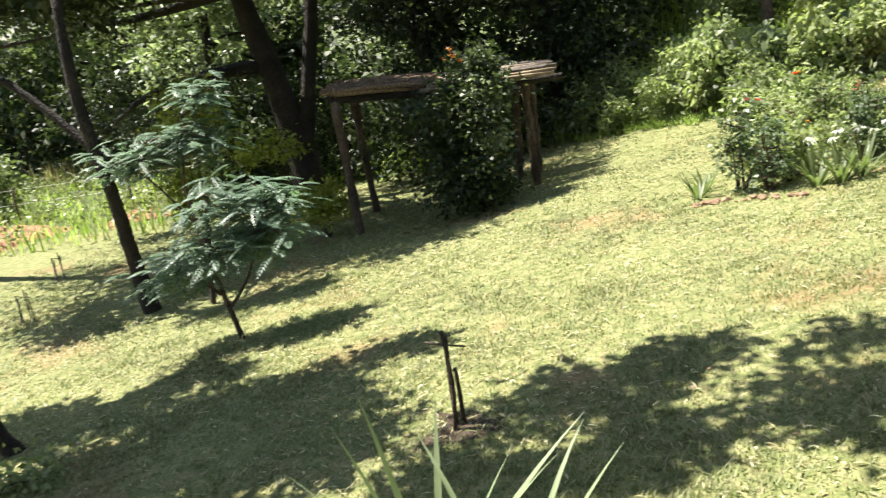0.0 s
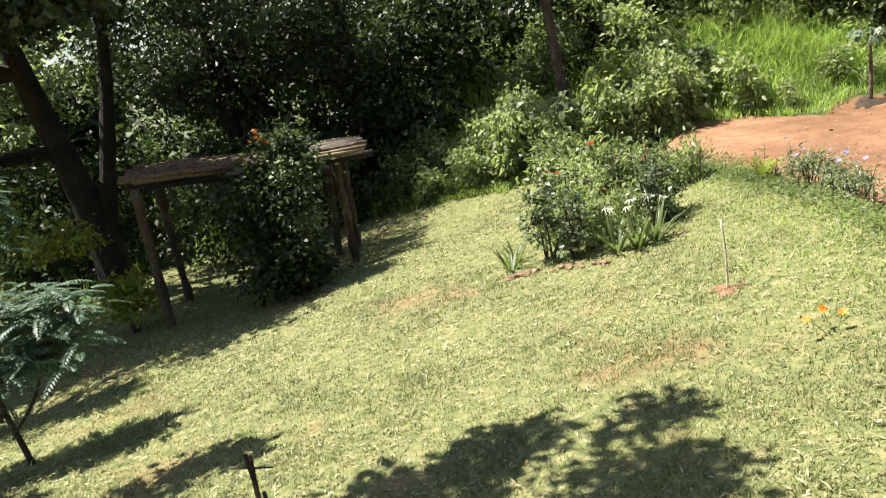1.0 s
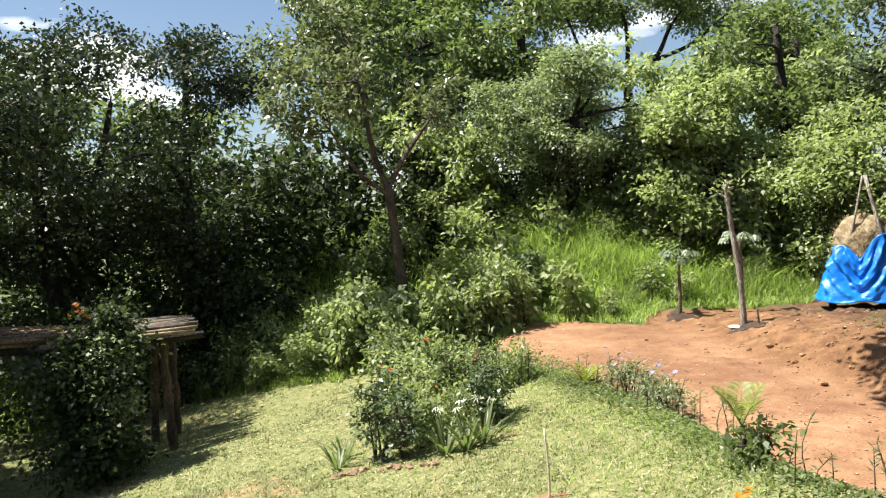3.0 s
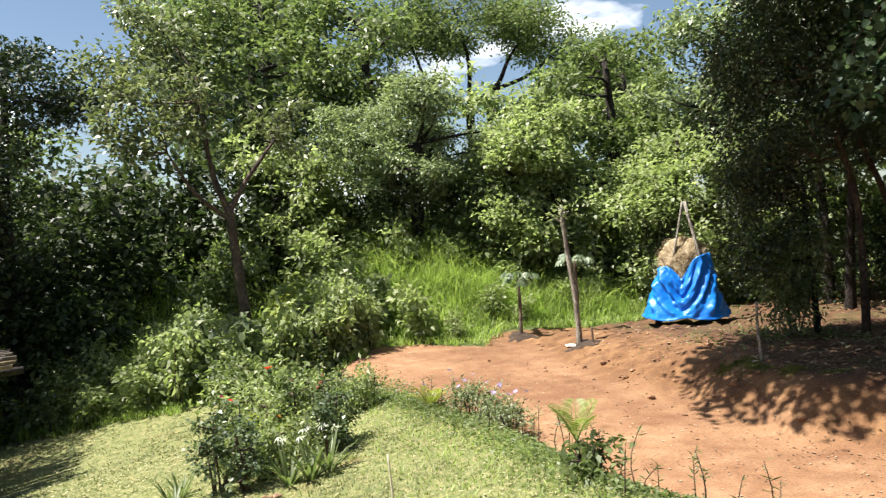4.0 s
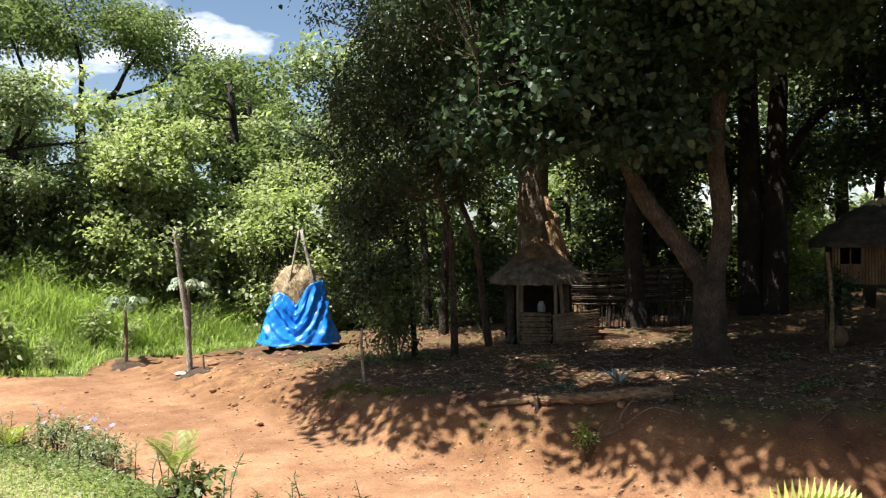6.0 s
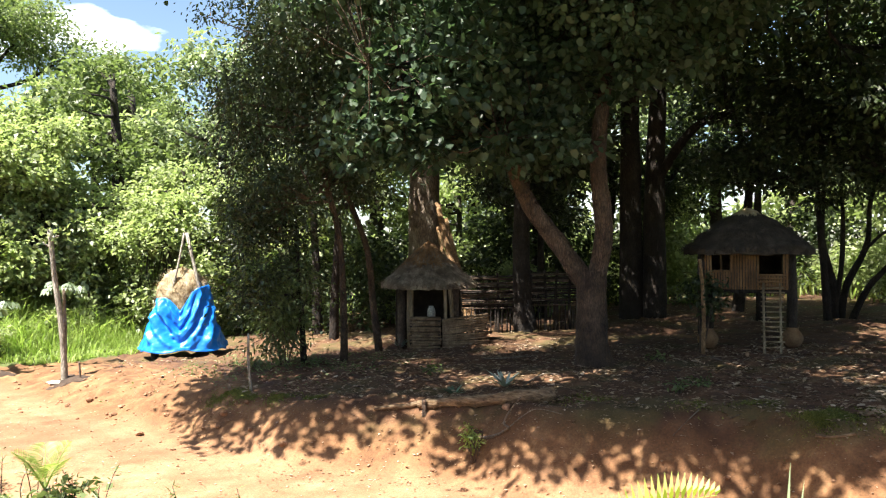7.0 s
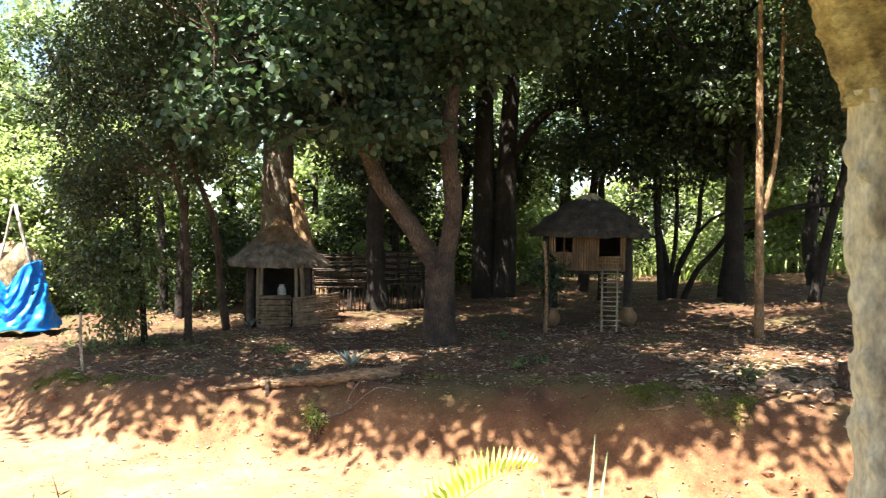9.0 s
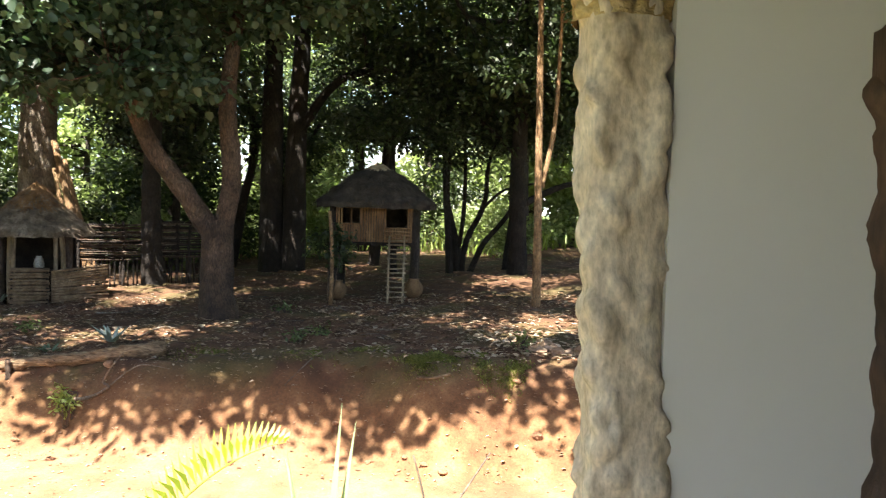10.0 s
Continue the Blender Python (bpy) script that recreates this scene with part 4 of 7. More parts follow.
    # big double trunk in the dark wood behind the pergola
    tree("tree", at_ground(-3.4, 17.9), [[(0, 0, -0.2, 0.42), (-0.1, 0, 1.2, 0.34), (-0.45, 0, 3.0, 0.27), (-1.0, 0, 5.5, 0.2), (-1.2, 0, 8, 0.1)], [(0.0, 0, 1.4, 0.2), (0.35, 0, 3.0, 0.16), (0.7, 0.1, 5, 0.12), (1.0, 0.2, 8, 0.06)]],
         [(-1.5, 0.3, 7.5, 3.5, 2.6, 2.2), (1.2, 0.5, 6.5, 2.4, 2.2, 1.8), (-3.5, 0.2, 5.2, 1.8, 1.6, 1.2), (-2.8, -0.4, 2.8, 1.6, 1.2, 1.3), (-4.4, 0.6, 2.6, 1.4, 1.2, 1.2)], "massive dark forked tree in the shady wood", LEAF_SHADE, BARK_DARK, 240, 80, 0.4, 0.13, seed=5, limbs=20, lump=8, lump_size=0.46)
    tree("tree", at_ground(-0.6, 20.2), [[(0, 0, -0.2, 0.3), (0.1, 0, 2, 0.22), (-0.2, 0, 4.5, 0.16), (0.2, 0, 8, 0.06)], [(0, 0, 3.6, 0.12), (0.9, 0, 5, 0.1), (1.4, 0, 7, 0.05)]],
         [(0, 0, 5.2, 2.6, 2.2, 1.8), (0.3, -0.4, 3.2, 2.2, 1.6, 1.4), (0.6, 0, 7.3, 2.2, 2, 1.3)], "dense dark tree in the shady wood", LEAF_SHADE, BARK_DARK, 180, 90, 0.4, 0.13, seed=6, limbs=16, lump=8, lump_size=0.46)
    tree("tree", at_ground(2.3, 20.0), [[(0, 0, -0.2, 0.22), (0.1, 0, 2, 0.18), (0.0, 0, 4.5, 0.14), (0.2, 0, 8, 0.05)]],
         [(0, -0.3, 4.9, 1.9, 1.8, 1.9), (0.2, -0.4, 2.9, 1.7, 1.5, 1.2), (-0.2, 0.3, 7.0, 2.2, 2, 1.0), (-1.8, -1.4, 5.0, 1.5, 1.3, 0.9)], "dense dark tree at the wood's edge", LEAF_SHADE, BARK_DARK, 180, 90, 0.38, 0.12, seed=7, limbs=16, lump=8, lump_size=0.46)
    # pale-stemmed tree above the shrubs
    tree("tree", at_ground(6.2, 16.27), [[(0.05, 0, -0.1, 0.14), (-0.03, 0.02, 1.0, 0.115), (-0.14, 0.05, 2.4, 0.1), (-0.25, 0.08, 3.5, 0.095)], [(-0.25, 0.08, 3.4, 0.07), (-0.55, 0.1, 4.3, 0.055), (-0.7, 0.1, 5.6, 0.03)], [(-0.25, 0.08, 3.4, 0.07), (0.2, 0.1, 4.1, 0.05), (0.9, 0.3, 4.9, 0.03)], [(-0.3, 0.08, 3.3, 0.05), (-0.9, 0.1, 3.8, 0.04), (-1.4, 0.1, 4.6, 0.02)]],
         [(-0.9, 1.2, 5.8, 2.0, 1.6, 1.2), (-1.6, 0.6, 5.0, 1.2, 1.1, 0.7), (0.6, 1.2, 5.2, 1.4, 1.2, 0.9), (-1.1, 2.6, 7.4, 2.1, 1.5, 0.9)], "broad-leaved tree with a grey crooked stem", LEAF_OLIVE, BARK, 125, 52, 0.3, 0.14, 0.5, seed=8, limbs=28, up=0.62, lump=7, lump_size=0.42)
    # round dense trees behind the grass
    tree("tree", at_ground(11.65, 18.4), [[(0, 0, 0, 0.2), (0.1, 0, 1.4, 0.15), (0.2, 0, 3, 0.1)]],
         [(0.0, 0, 3.5, 2.0, 1.8, 1.2), (-1.5, 0.4, 3.0, 1.1, 1.2, 0.9), (1.5, -0.6, 3.0, 1.2, 1.3, 0.9), (-0.6, -0.5, 2.0, 1.2, 1.1, 0.7), (0.9, -0.9, 1.9, 1.2, 1.1, 0.6)], "dense round tree with grey-green foliage", LEAF_GREY, BARK_DARK, 260, 95, 0.3, 0.11, seed=9, up=0.75, shell=0.3, lump=9, lump_size=0.42)
    tree("tree", at_ground(14.4, 16.6), [[(0, 0, 0, 0.16), (0.1, 0, 2, 0.12), (0.0, 0, 4, 0.06)]],
         [(0, 0, 3.4, 1.7, 1.5, 1.2), (1.3, -0.6, 2.6, 1.4, 1.2, 1.2), (-0.9, -0.3, 2.8, 1.1, 1.1, 1.1), (0.2, -0.9, 1.3, 1.5, 1.0, 1.1), (-1.2, -0.7, 1.2, 1.1, 0.9, 1.0)], "creeper-hung bushy tree in full sun", LEAF_BRIGHT, BARK_DARK, 260, 75, 0.34, 0.12, 0.7, seed=10, up=0.75, lump=8)
    tree("tree", at_ground(17.2, 14.4), [[(0, 0, 0, 0.16), (0.1, 0, 2, 0.12), (0.0, 0, 4, 0.06)]],
         [(0, 0, 3.2, 1.8, 1.6, 1.4), (-1.0, -0.6, 2.2, 1.4, 1.2, 1.2), (1.1, -0.9, 2.8, 1.4, 1.3, 1.2), (-0.8, -0.9, 1.0, 1.5, 1.0, 1.0), (0.8, -1.0, 1.2, 1.4, 1.0, 1.1)], "creeper-hung bushy tree in full sun", LEAF_BRIGHT, BARK_DARK, 260, 75, 0.34, 0.12, 0.7, seed=11, up=0.75, lump=8)
    # tall open trees beyond
    tree("tree", at_ground(21.0, 28.6), [[(0, 0, 0, 0.3), (0.1, 0, 4, 0.24), (0.0, 0, 6.3, 0.18)], [(0, 0, 6.1, 0.14), (-1.2, 1.0, 7.0, 0.11), (-2.6, 2.2, 7.3, 0.08), (-3.6, 3.0, 8.4, 0.04)], [(-1.2, 1.0, 6.9, 0.08), (-1.6, 1.3, 8.2, 0.06), (-2.0, 1.7, 9.8, 0.03)], [(0, 0, 6.2, 0.14), (0.9, -0.8, 7.0, 0.11), (1.4, -1.2, 8.2, 0.07), (2.2, -1.9, 9.6, 0.03)], [(0.9, -0.8, 6.9, 0.09), (2.0, -1.7, 7.4, 0.07), (3.0, -2.6, 8.4, 0.04)], [(0, 0, 6.2, 0.11), (0.1, 0, 8.2, 0.08), (-0.4, 0.2, 10.4, 0.04)]],
         [(-3.8, 3.2, 8.6, 1.7, 1.6, 0.7), (-2.2, 1.8, 9.9, 2.2, 2.0, 0.9), (2.4, -2.0, 9.6, 2.0, 2.0, 0.9), (3.4, -3.0, 8.4, 1.6, 1.6, 0.7), (0, 0, 10.6, 2.8, 2.6, 1.0), (-4.8, 4.2, 7.4, 1.3, 1.2, 0.5), (-0.8, 0.6, 8.7, 1.2, 1.2, 0.5), (1.2, -1.0, 8.8, 1.2, 1.2, 0.5), (-1.7, 1.4, 9.0, 2.4, 2.2, 1.0), (1.7, -1.4, 9.1, 2.2, 2.0, 1.0), (-3.0, 2.6, 8.0, 1.6, 1.5, 0.6), (3.0, -2.6, 7.7, 1.5, 1.4, 0.6)], "tall open-crowned tree against the sky", LEAF_MID, BARK_DARK, 400, 64, 0.6, 0.17, seed=12, limbs=40, lump=6, lump_size=0.55, up=0.6)
    tree("tree", at_ground(24.5, 23.0), [[(0, 0, 0, 0.3), (0.1, 0, 4, 0.22), (0.0, 0, 8, 0.1)]],
         [(0, 0, 7.4, 3.0, 3.0, 1.3), (-1.5, -1, 5.6, 2.2, 2.2, 1.3), (2.0, -1.4, 6.4, 2.2, 2.2, 1.2)], "flat-topped tree with layered light foliage", LEAF_MID, BARK_DARK, 200, 90, 0.4, 0.14, seed=13, lump=9, up=0.65)
    # shaded yard
    # real forked tree; the high outer blobs are unseen, added to shade the bank
    tree("tree", (12.76, 2.78, 0.95), [[(0, 0, -0.1, 0.42), (-0.02, 0.02, 0.1, 0.31), (-0.03, 0.05, 0.5, 0.245), (0.0, 0.06, 1.45, 0.225)], [(0, 0.08, 1.2, 0.17), (-0.1, 0.55, 1.9, 0.145), (-0.3, 1.05, 2.7, 0.12), (-0.9, 1.6, 4.6, 0.08)], [(0, 0, 1.2, 0.16), (0.0, -0.14, 2.1, 0.14), (0.0, -0.06, 3.3, 0.12), (0.1, -0.3, 5.2, 0.07)], [(-0.9, 1.5, 4.5, 0.08), (-1.2, 1.3, 6.4, 0.08), (-3.0, 0.8, 7.5, 0.07), (-6.0, 1.2, 7.4, 0.03)], [(-1.0, 1.4, 5.4, 0.07), (-1.6, 2.4, 6.8, 0.06), (-3.2, 4.6, 7.4, 0.05), (-5.4, 5.6, 7.2, 0.03)], [(0.1, -0.3, 5.0, 0.07), (-0.6, -1.2, 6.8, 0.06), (-3.0, -2.4, 7.4, 0.03)]],
         [(-1.5, 1.6, 4.2, 1.5, 1.7, 0.9), (-1.9, 2.4, 3.5, 1.0, 1.1, 0.6), (0, -0.4, 5.2, 1.8, 1.9, 1.2), (-0.9, 0.6, 5.9, 2.2, 2.2, 1.2), (-1.0, 0.9, 3.4, 0.9, 1.0, 0.5), (-3.4, 0.2, 6.3, 1.6, 1.8, 0.7), (-2.6, -3.0, 6.6, 1.3, 1.6, 0.6), (-5.8, 1.6, 6.3, 1.2, 1.6, 0.6), (-5.5, -1.2, 6.6, 1.6, 1.8, 0.6), (-6.2, -0.6, 6.7, 1.0, 1.5, 0.4), (-2.3, 2.8, 5.6, 1.1, 1.2, 0.5), (0.4, -1.8, 6.0, 1.8, 1.8, 0.8), (2.8, -1.0, 6.4, 2.0, 2.0, 0.8), (-4.2, -0.4, 6.8, 2.0, 2.0, 0.6), (-5.6, 2.6, 6.7, 1.0, 2.0, 0.5), (-5.2, -0.6, 6.7, 1.3, 1.8, 0.5), (-5.8, 0.4, 6.8, 1.0, 1.6, 0.4), (-4.5, 4.7, 6.4, 1.5, 1.3, 0.5), (-3.2, 5.8, 6.4, 1.5, 1.2, 0.5), (-5.7, 4.6, 6.5, 1.1, 1.1, 0.4), (-5.2, 6.2, 6.5, 1.4, 1.3, 0.5), (-6.2, 5.4, 6.5, 0.9, 1.1, 0.4), (-3.8, 6.9, 6.5, 1.3, 1.1, 0.5)], "thick forked shade tree with broad round leaves", LEAF_BOUGH, BARK_RED, 1850, 40, 0.34, 0.12, 0.85, seed=14, broad=True, limbs=30, up=0.55)
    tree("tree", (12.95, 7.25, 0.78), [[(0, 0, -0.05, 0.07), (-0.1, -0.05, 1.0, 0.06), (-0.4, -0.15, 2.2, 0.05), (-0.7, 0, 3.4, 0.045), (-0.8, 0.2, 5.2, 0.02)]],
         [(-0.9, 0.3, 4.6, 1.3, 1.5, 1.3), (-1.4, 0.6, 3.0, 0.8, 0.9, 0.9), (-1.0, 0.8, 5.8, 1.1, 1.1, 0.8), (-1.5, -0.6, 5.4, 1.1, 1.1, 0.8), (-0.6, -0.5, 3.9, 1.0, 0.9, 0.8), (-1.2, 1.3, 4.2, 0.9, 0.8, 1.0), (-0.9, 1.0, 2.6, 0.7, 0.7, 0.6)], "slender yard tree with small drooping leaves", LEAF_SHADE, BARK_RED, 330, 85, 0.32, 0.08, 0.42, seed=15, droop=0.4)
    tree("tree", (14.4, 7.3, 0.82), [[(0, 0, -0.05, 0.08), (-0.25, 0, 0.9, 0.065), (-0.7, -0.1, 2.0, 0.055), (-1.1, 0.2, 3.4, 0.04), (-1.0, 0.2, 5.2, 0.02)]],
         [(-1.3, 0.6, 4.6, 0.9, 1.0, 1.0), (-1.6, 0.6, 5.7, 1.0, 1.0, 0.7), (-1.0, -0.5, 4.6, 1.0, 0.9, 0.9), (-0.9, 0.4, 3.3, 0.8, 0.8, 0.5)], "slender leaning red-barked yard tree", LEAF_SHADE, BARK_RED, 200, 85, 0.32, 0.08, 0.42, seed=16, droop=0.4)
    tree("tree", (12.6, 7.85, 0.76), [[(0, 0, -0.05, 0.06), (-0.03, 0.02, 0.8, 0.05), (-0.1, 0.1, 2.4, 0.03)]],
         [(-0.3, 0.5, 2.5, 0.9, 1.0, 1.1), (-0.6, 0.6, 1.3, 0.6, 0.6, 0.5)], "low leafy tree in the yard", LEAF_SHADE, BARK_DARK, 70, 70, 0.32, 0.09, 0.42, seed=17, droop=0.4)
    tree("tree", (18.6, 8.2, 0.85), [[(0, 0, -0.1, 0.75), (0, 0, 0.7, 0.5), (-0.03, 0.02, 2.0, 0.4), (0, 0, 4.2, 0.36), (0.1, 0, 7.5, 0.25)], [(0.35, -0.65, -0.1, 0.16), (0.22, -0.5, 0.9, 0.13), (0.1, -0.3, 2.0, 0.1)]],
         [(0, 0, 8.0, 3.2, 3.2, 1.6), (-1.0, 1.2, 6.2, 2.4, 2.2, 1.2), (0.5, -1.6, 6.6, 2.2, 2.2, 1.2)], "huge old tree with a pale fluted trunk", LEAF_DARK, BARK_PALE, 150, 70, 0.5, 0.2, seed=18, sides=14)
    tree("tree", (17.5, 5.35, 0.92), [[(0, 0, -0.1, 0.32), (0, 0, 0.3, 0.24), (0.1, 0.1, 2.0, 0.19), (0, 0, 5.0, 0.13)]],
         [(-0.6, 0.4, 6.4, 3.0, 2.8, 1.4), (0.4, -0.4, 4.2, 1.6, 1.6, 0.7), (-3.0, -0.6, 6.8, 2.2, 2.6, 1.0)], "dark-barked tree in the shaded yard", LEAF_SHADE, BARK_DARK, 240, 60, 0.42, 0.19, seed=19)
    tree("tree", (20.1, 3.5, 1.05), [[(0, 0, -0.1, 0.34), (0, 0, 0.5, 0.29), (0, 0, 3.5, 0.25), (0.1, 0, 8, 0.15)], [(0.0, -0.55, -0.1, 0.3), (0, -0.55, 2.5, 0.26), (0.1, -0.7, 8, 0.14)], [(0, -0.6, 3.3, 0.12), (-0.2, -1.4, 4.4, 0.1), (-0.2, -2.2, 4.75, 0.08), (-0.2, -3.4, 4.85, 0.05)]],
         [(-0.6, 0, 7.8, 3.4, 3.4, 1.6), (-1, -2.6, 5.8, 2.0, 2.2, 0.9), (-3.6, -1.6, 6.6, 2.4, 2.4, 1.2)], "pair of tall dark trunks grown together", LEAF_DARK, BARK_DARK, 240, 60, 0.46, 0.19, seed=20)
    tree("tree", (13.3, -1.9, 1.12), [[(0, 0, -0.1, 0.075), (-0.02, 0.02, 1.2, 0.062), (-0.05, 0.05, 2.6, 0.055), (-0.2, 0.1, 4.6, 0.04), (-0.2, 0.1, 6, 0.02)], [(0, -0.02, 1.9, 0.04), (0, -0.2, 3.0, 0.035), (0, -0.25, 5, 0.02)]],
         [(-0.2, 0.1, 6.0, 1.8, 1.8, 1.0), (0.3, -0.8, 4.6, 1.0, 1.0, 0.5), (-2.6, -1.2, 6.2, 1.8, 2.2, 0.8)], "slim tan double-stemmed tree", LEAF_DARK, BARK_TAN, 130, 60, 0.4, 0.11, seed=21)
    # its two highest blobs are added above the view to shade the far yard
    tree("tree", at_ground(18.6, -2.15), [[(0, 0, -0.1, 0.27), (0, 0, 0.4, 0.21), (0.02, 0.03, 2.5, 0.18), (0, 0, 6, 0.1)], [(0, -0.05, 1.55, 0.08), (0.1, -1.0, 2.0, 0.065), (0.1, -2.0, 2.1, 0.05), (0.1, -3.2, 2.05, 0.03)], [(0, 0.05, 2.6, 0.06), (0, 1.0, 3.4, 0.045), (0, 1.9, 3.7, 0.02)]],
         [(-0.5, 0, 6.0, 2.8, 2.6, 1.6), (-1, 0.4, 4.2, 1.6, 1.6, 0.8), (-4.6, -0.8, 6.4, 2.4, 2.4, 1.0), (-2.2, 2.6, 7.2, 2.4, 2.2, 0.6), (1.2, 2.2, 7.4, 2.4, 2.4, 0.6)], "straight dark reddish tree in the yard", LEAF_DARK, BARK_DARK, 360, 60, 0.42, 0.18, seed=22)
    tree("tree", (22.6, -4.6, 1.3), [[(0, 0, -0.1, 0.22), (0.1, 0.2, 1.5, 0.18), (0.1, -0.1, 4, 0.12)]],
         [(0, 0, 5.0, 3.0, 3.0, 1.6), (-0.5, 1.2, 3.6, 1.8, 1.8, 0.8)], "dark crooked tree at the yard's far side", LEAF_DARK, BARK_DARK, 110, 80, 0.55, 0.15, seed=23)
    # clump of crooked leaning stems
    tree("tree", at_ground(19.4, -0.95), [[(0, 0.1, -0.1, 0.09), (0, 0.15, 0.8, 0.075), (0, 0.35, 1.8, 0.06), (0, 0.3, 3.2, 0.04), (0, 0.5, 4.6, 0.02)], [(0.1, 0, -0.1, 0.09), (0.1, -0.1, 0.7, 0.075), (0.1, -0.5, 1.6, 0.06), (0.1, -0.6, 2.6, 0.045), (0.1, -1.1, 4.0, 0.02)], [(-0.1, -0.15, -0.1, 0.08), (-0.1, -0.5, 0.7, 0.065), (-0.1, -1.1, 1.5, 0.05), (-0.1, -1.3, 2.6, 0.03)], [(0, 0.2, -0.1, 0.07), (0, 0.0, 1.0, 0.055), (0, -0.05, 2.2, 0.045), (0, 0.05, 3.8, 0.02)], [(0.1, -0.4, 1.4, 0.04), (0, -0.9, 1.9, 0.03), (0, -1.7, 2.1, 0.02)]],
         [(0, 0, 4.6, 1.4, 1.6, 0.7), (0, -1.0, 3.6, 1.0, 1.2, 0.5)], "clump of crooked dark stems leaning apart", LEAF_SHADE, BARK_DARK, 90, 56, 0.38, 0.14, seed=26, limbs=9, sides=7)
    # trees of the yard's near and far sides
    # unseen tree, added only for the shade it casts on yard and bank
    tree("tree", at_ground(8.4, -6.2), [[(0, 0, -0.1, 0.3), (0.1, 0, 2.5, 0.24), (0, 0.3, 4.6, 0.18), (0.2, 0.6, 7, 0.08)], [(0, 0.3, 4.2, 0.12), (-1.2, 2.0, 5.6, 0.08), (-2.0, 3.6, 6.2, 0.04)], [(0, 0.3, 4.4, 0.12), (1.8, 1.8, 5.8, 0.08), (3.0, 3.2, 6.3, 0.04)]],
         [(0, 0.6, 7.0, 3.2, 3.0, 1.0), (-1.4, 3.2, 6.4, 1.8, 1.9, 0.7), (2.6, 3.0, 6.6, 2.2, 2.2, 0.8), (3.6, 0.4, 6.6, 2.0, 2.2, 0.9), (-1.0, 5.0, 6.6, 1.1, 1.0, 0.4), (3.2, 7.2, 6.8, 1.8, 1.8, 0.6), (-1.6, 7.0, 6.8, 1.1, 0.9, 0.4), (-2.4, 4.6, 6.8, 1.6, 1.6, 0.5)], "unseen wide tree added to shade the yard", LEAF_DARK, BARK_DARK, 640, 46, 0.38, 0.17, 0.7, seed=25, limbs=24)
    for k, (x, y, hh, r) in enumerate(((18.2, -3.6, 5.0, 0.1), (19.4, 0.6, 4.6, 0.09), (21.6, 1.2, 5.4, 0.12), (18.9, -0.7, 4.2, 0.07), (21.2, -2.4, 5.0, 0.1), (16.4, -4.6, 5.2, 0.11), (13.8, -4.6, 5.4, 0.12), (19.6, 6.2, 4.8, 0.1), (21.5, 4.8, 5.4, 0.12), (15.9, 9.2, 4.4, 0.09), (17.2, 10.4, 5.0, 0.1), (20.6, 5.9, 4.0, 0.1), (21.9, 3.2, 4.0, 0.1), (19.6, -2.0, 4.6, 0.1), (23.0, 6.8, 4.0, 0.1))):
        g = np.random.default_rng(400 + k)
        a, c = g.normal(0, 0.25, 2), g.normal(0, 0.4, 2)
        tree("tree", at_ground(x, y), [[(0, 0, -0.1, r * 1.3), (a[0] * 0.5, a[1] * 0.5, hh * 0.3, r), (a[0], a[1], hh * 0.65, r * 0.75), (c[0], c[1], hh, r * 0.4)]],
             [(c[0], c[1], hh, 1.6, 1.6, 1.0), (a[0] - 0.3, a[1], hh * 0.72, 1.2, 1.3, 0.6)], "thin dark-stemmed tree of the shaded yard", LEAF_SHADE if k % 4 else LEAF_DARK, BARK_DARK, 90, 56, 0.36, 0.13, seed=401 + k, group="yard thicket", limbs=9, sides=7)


big_trees()


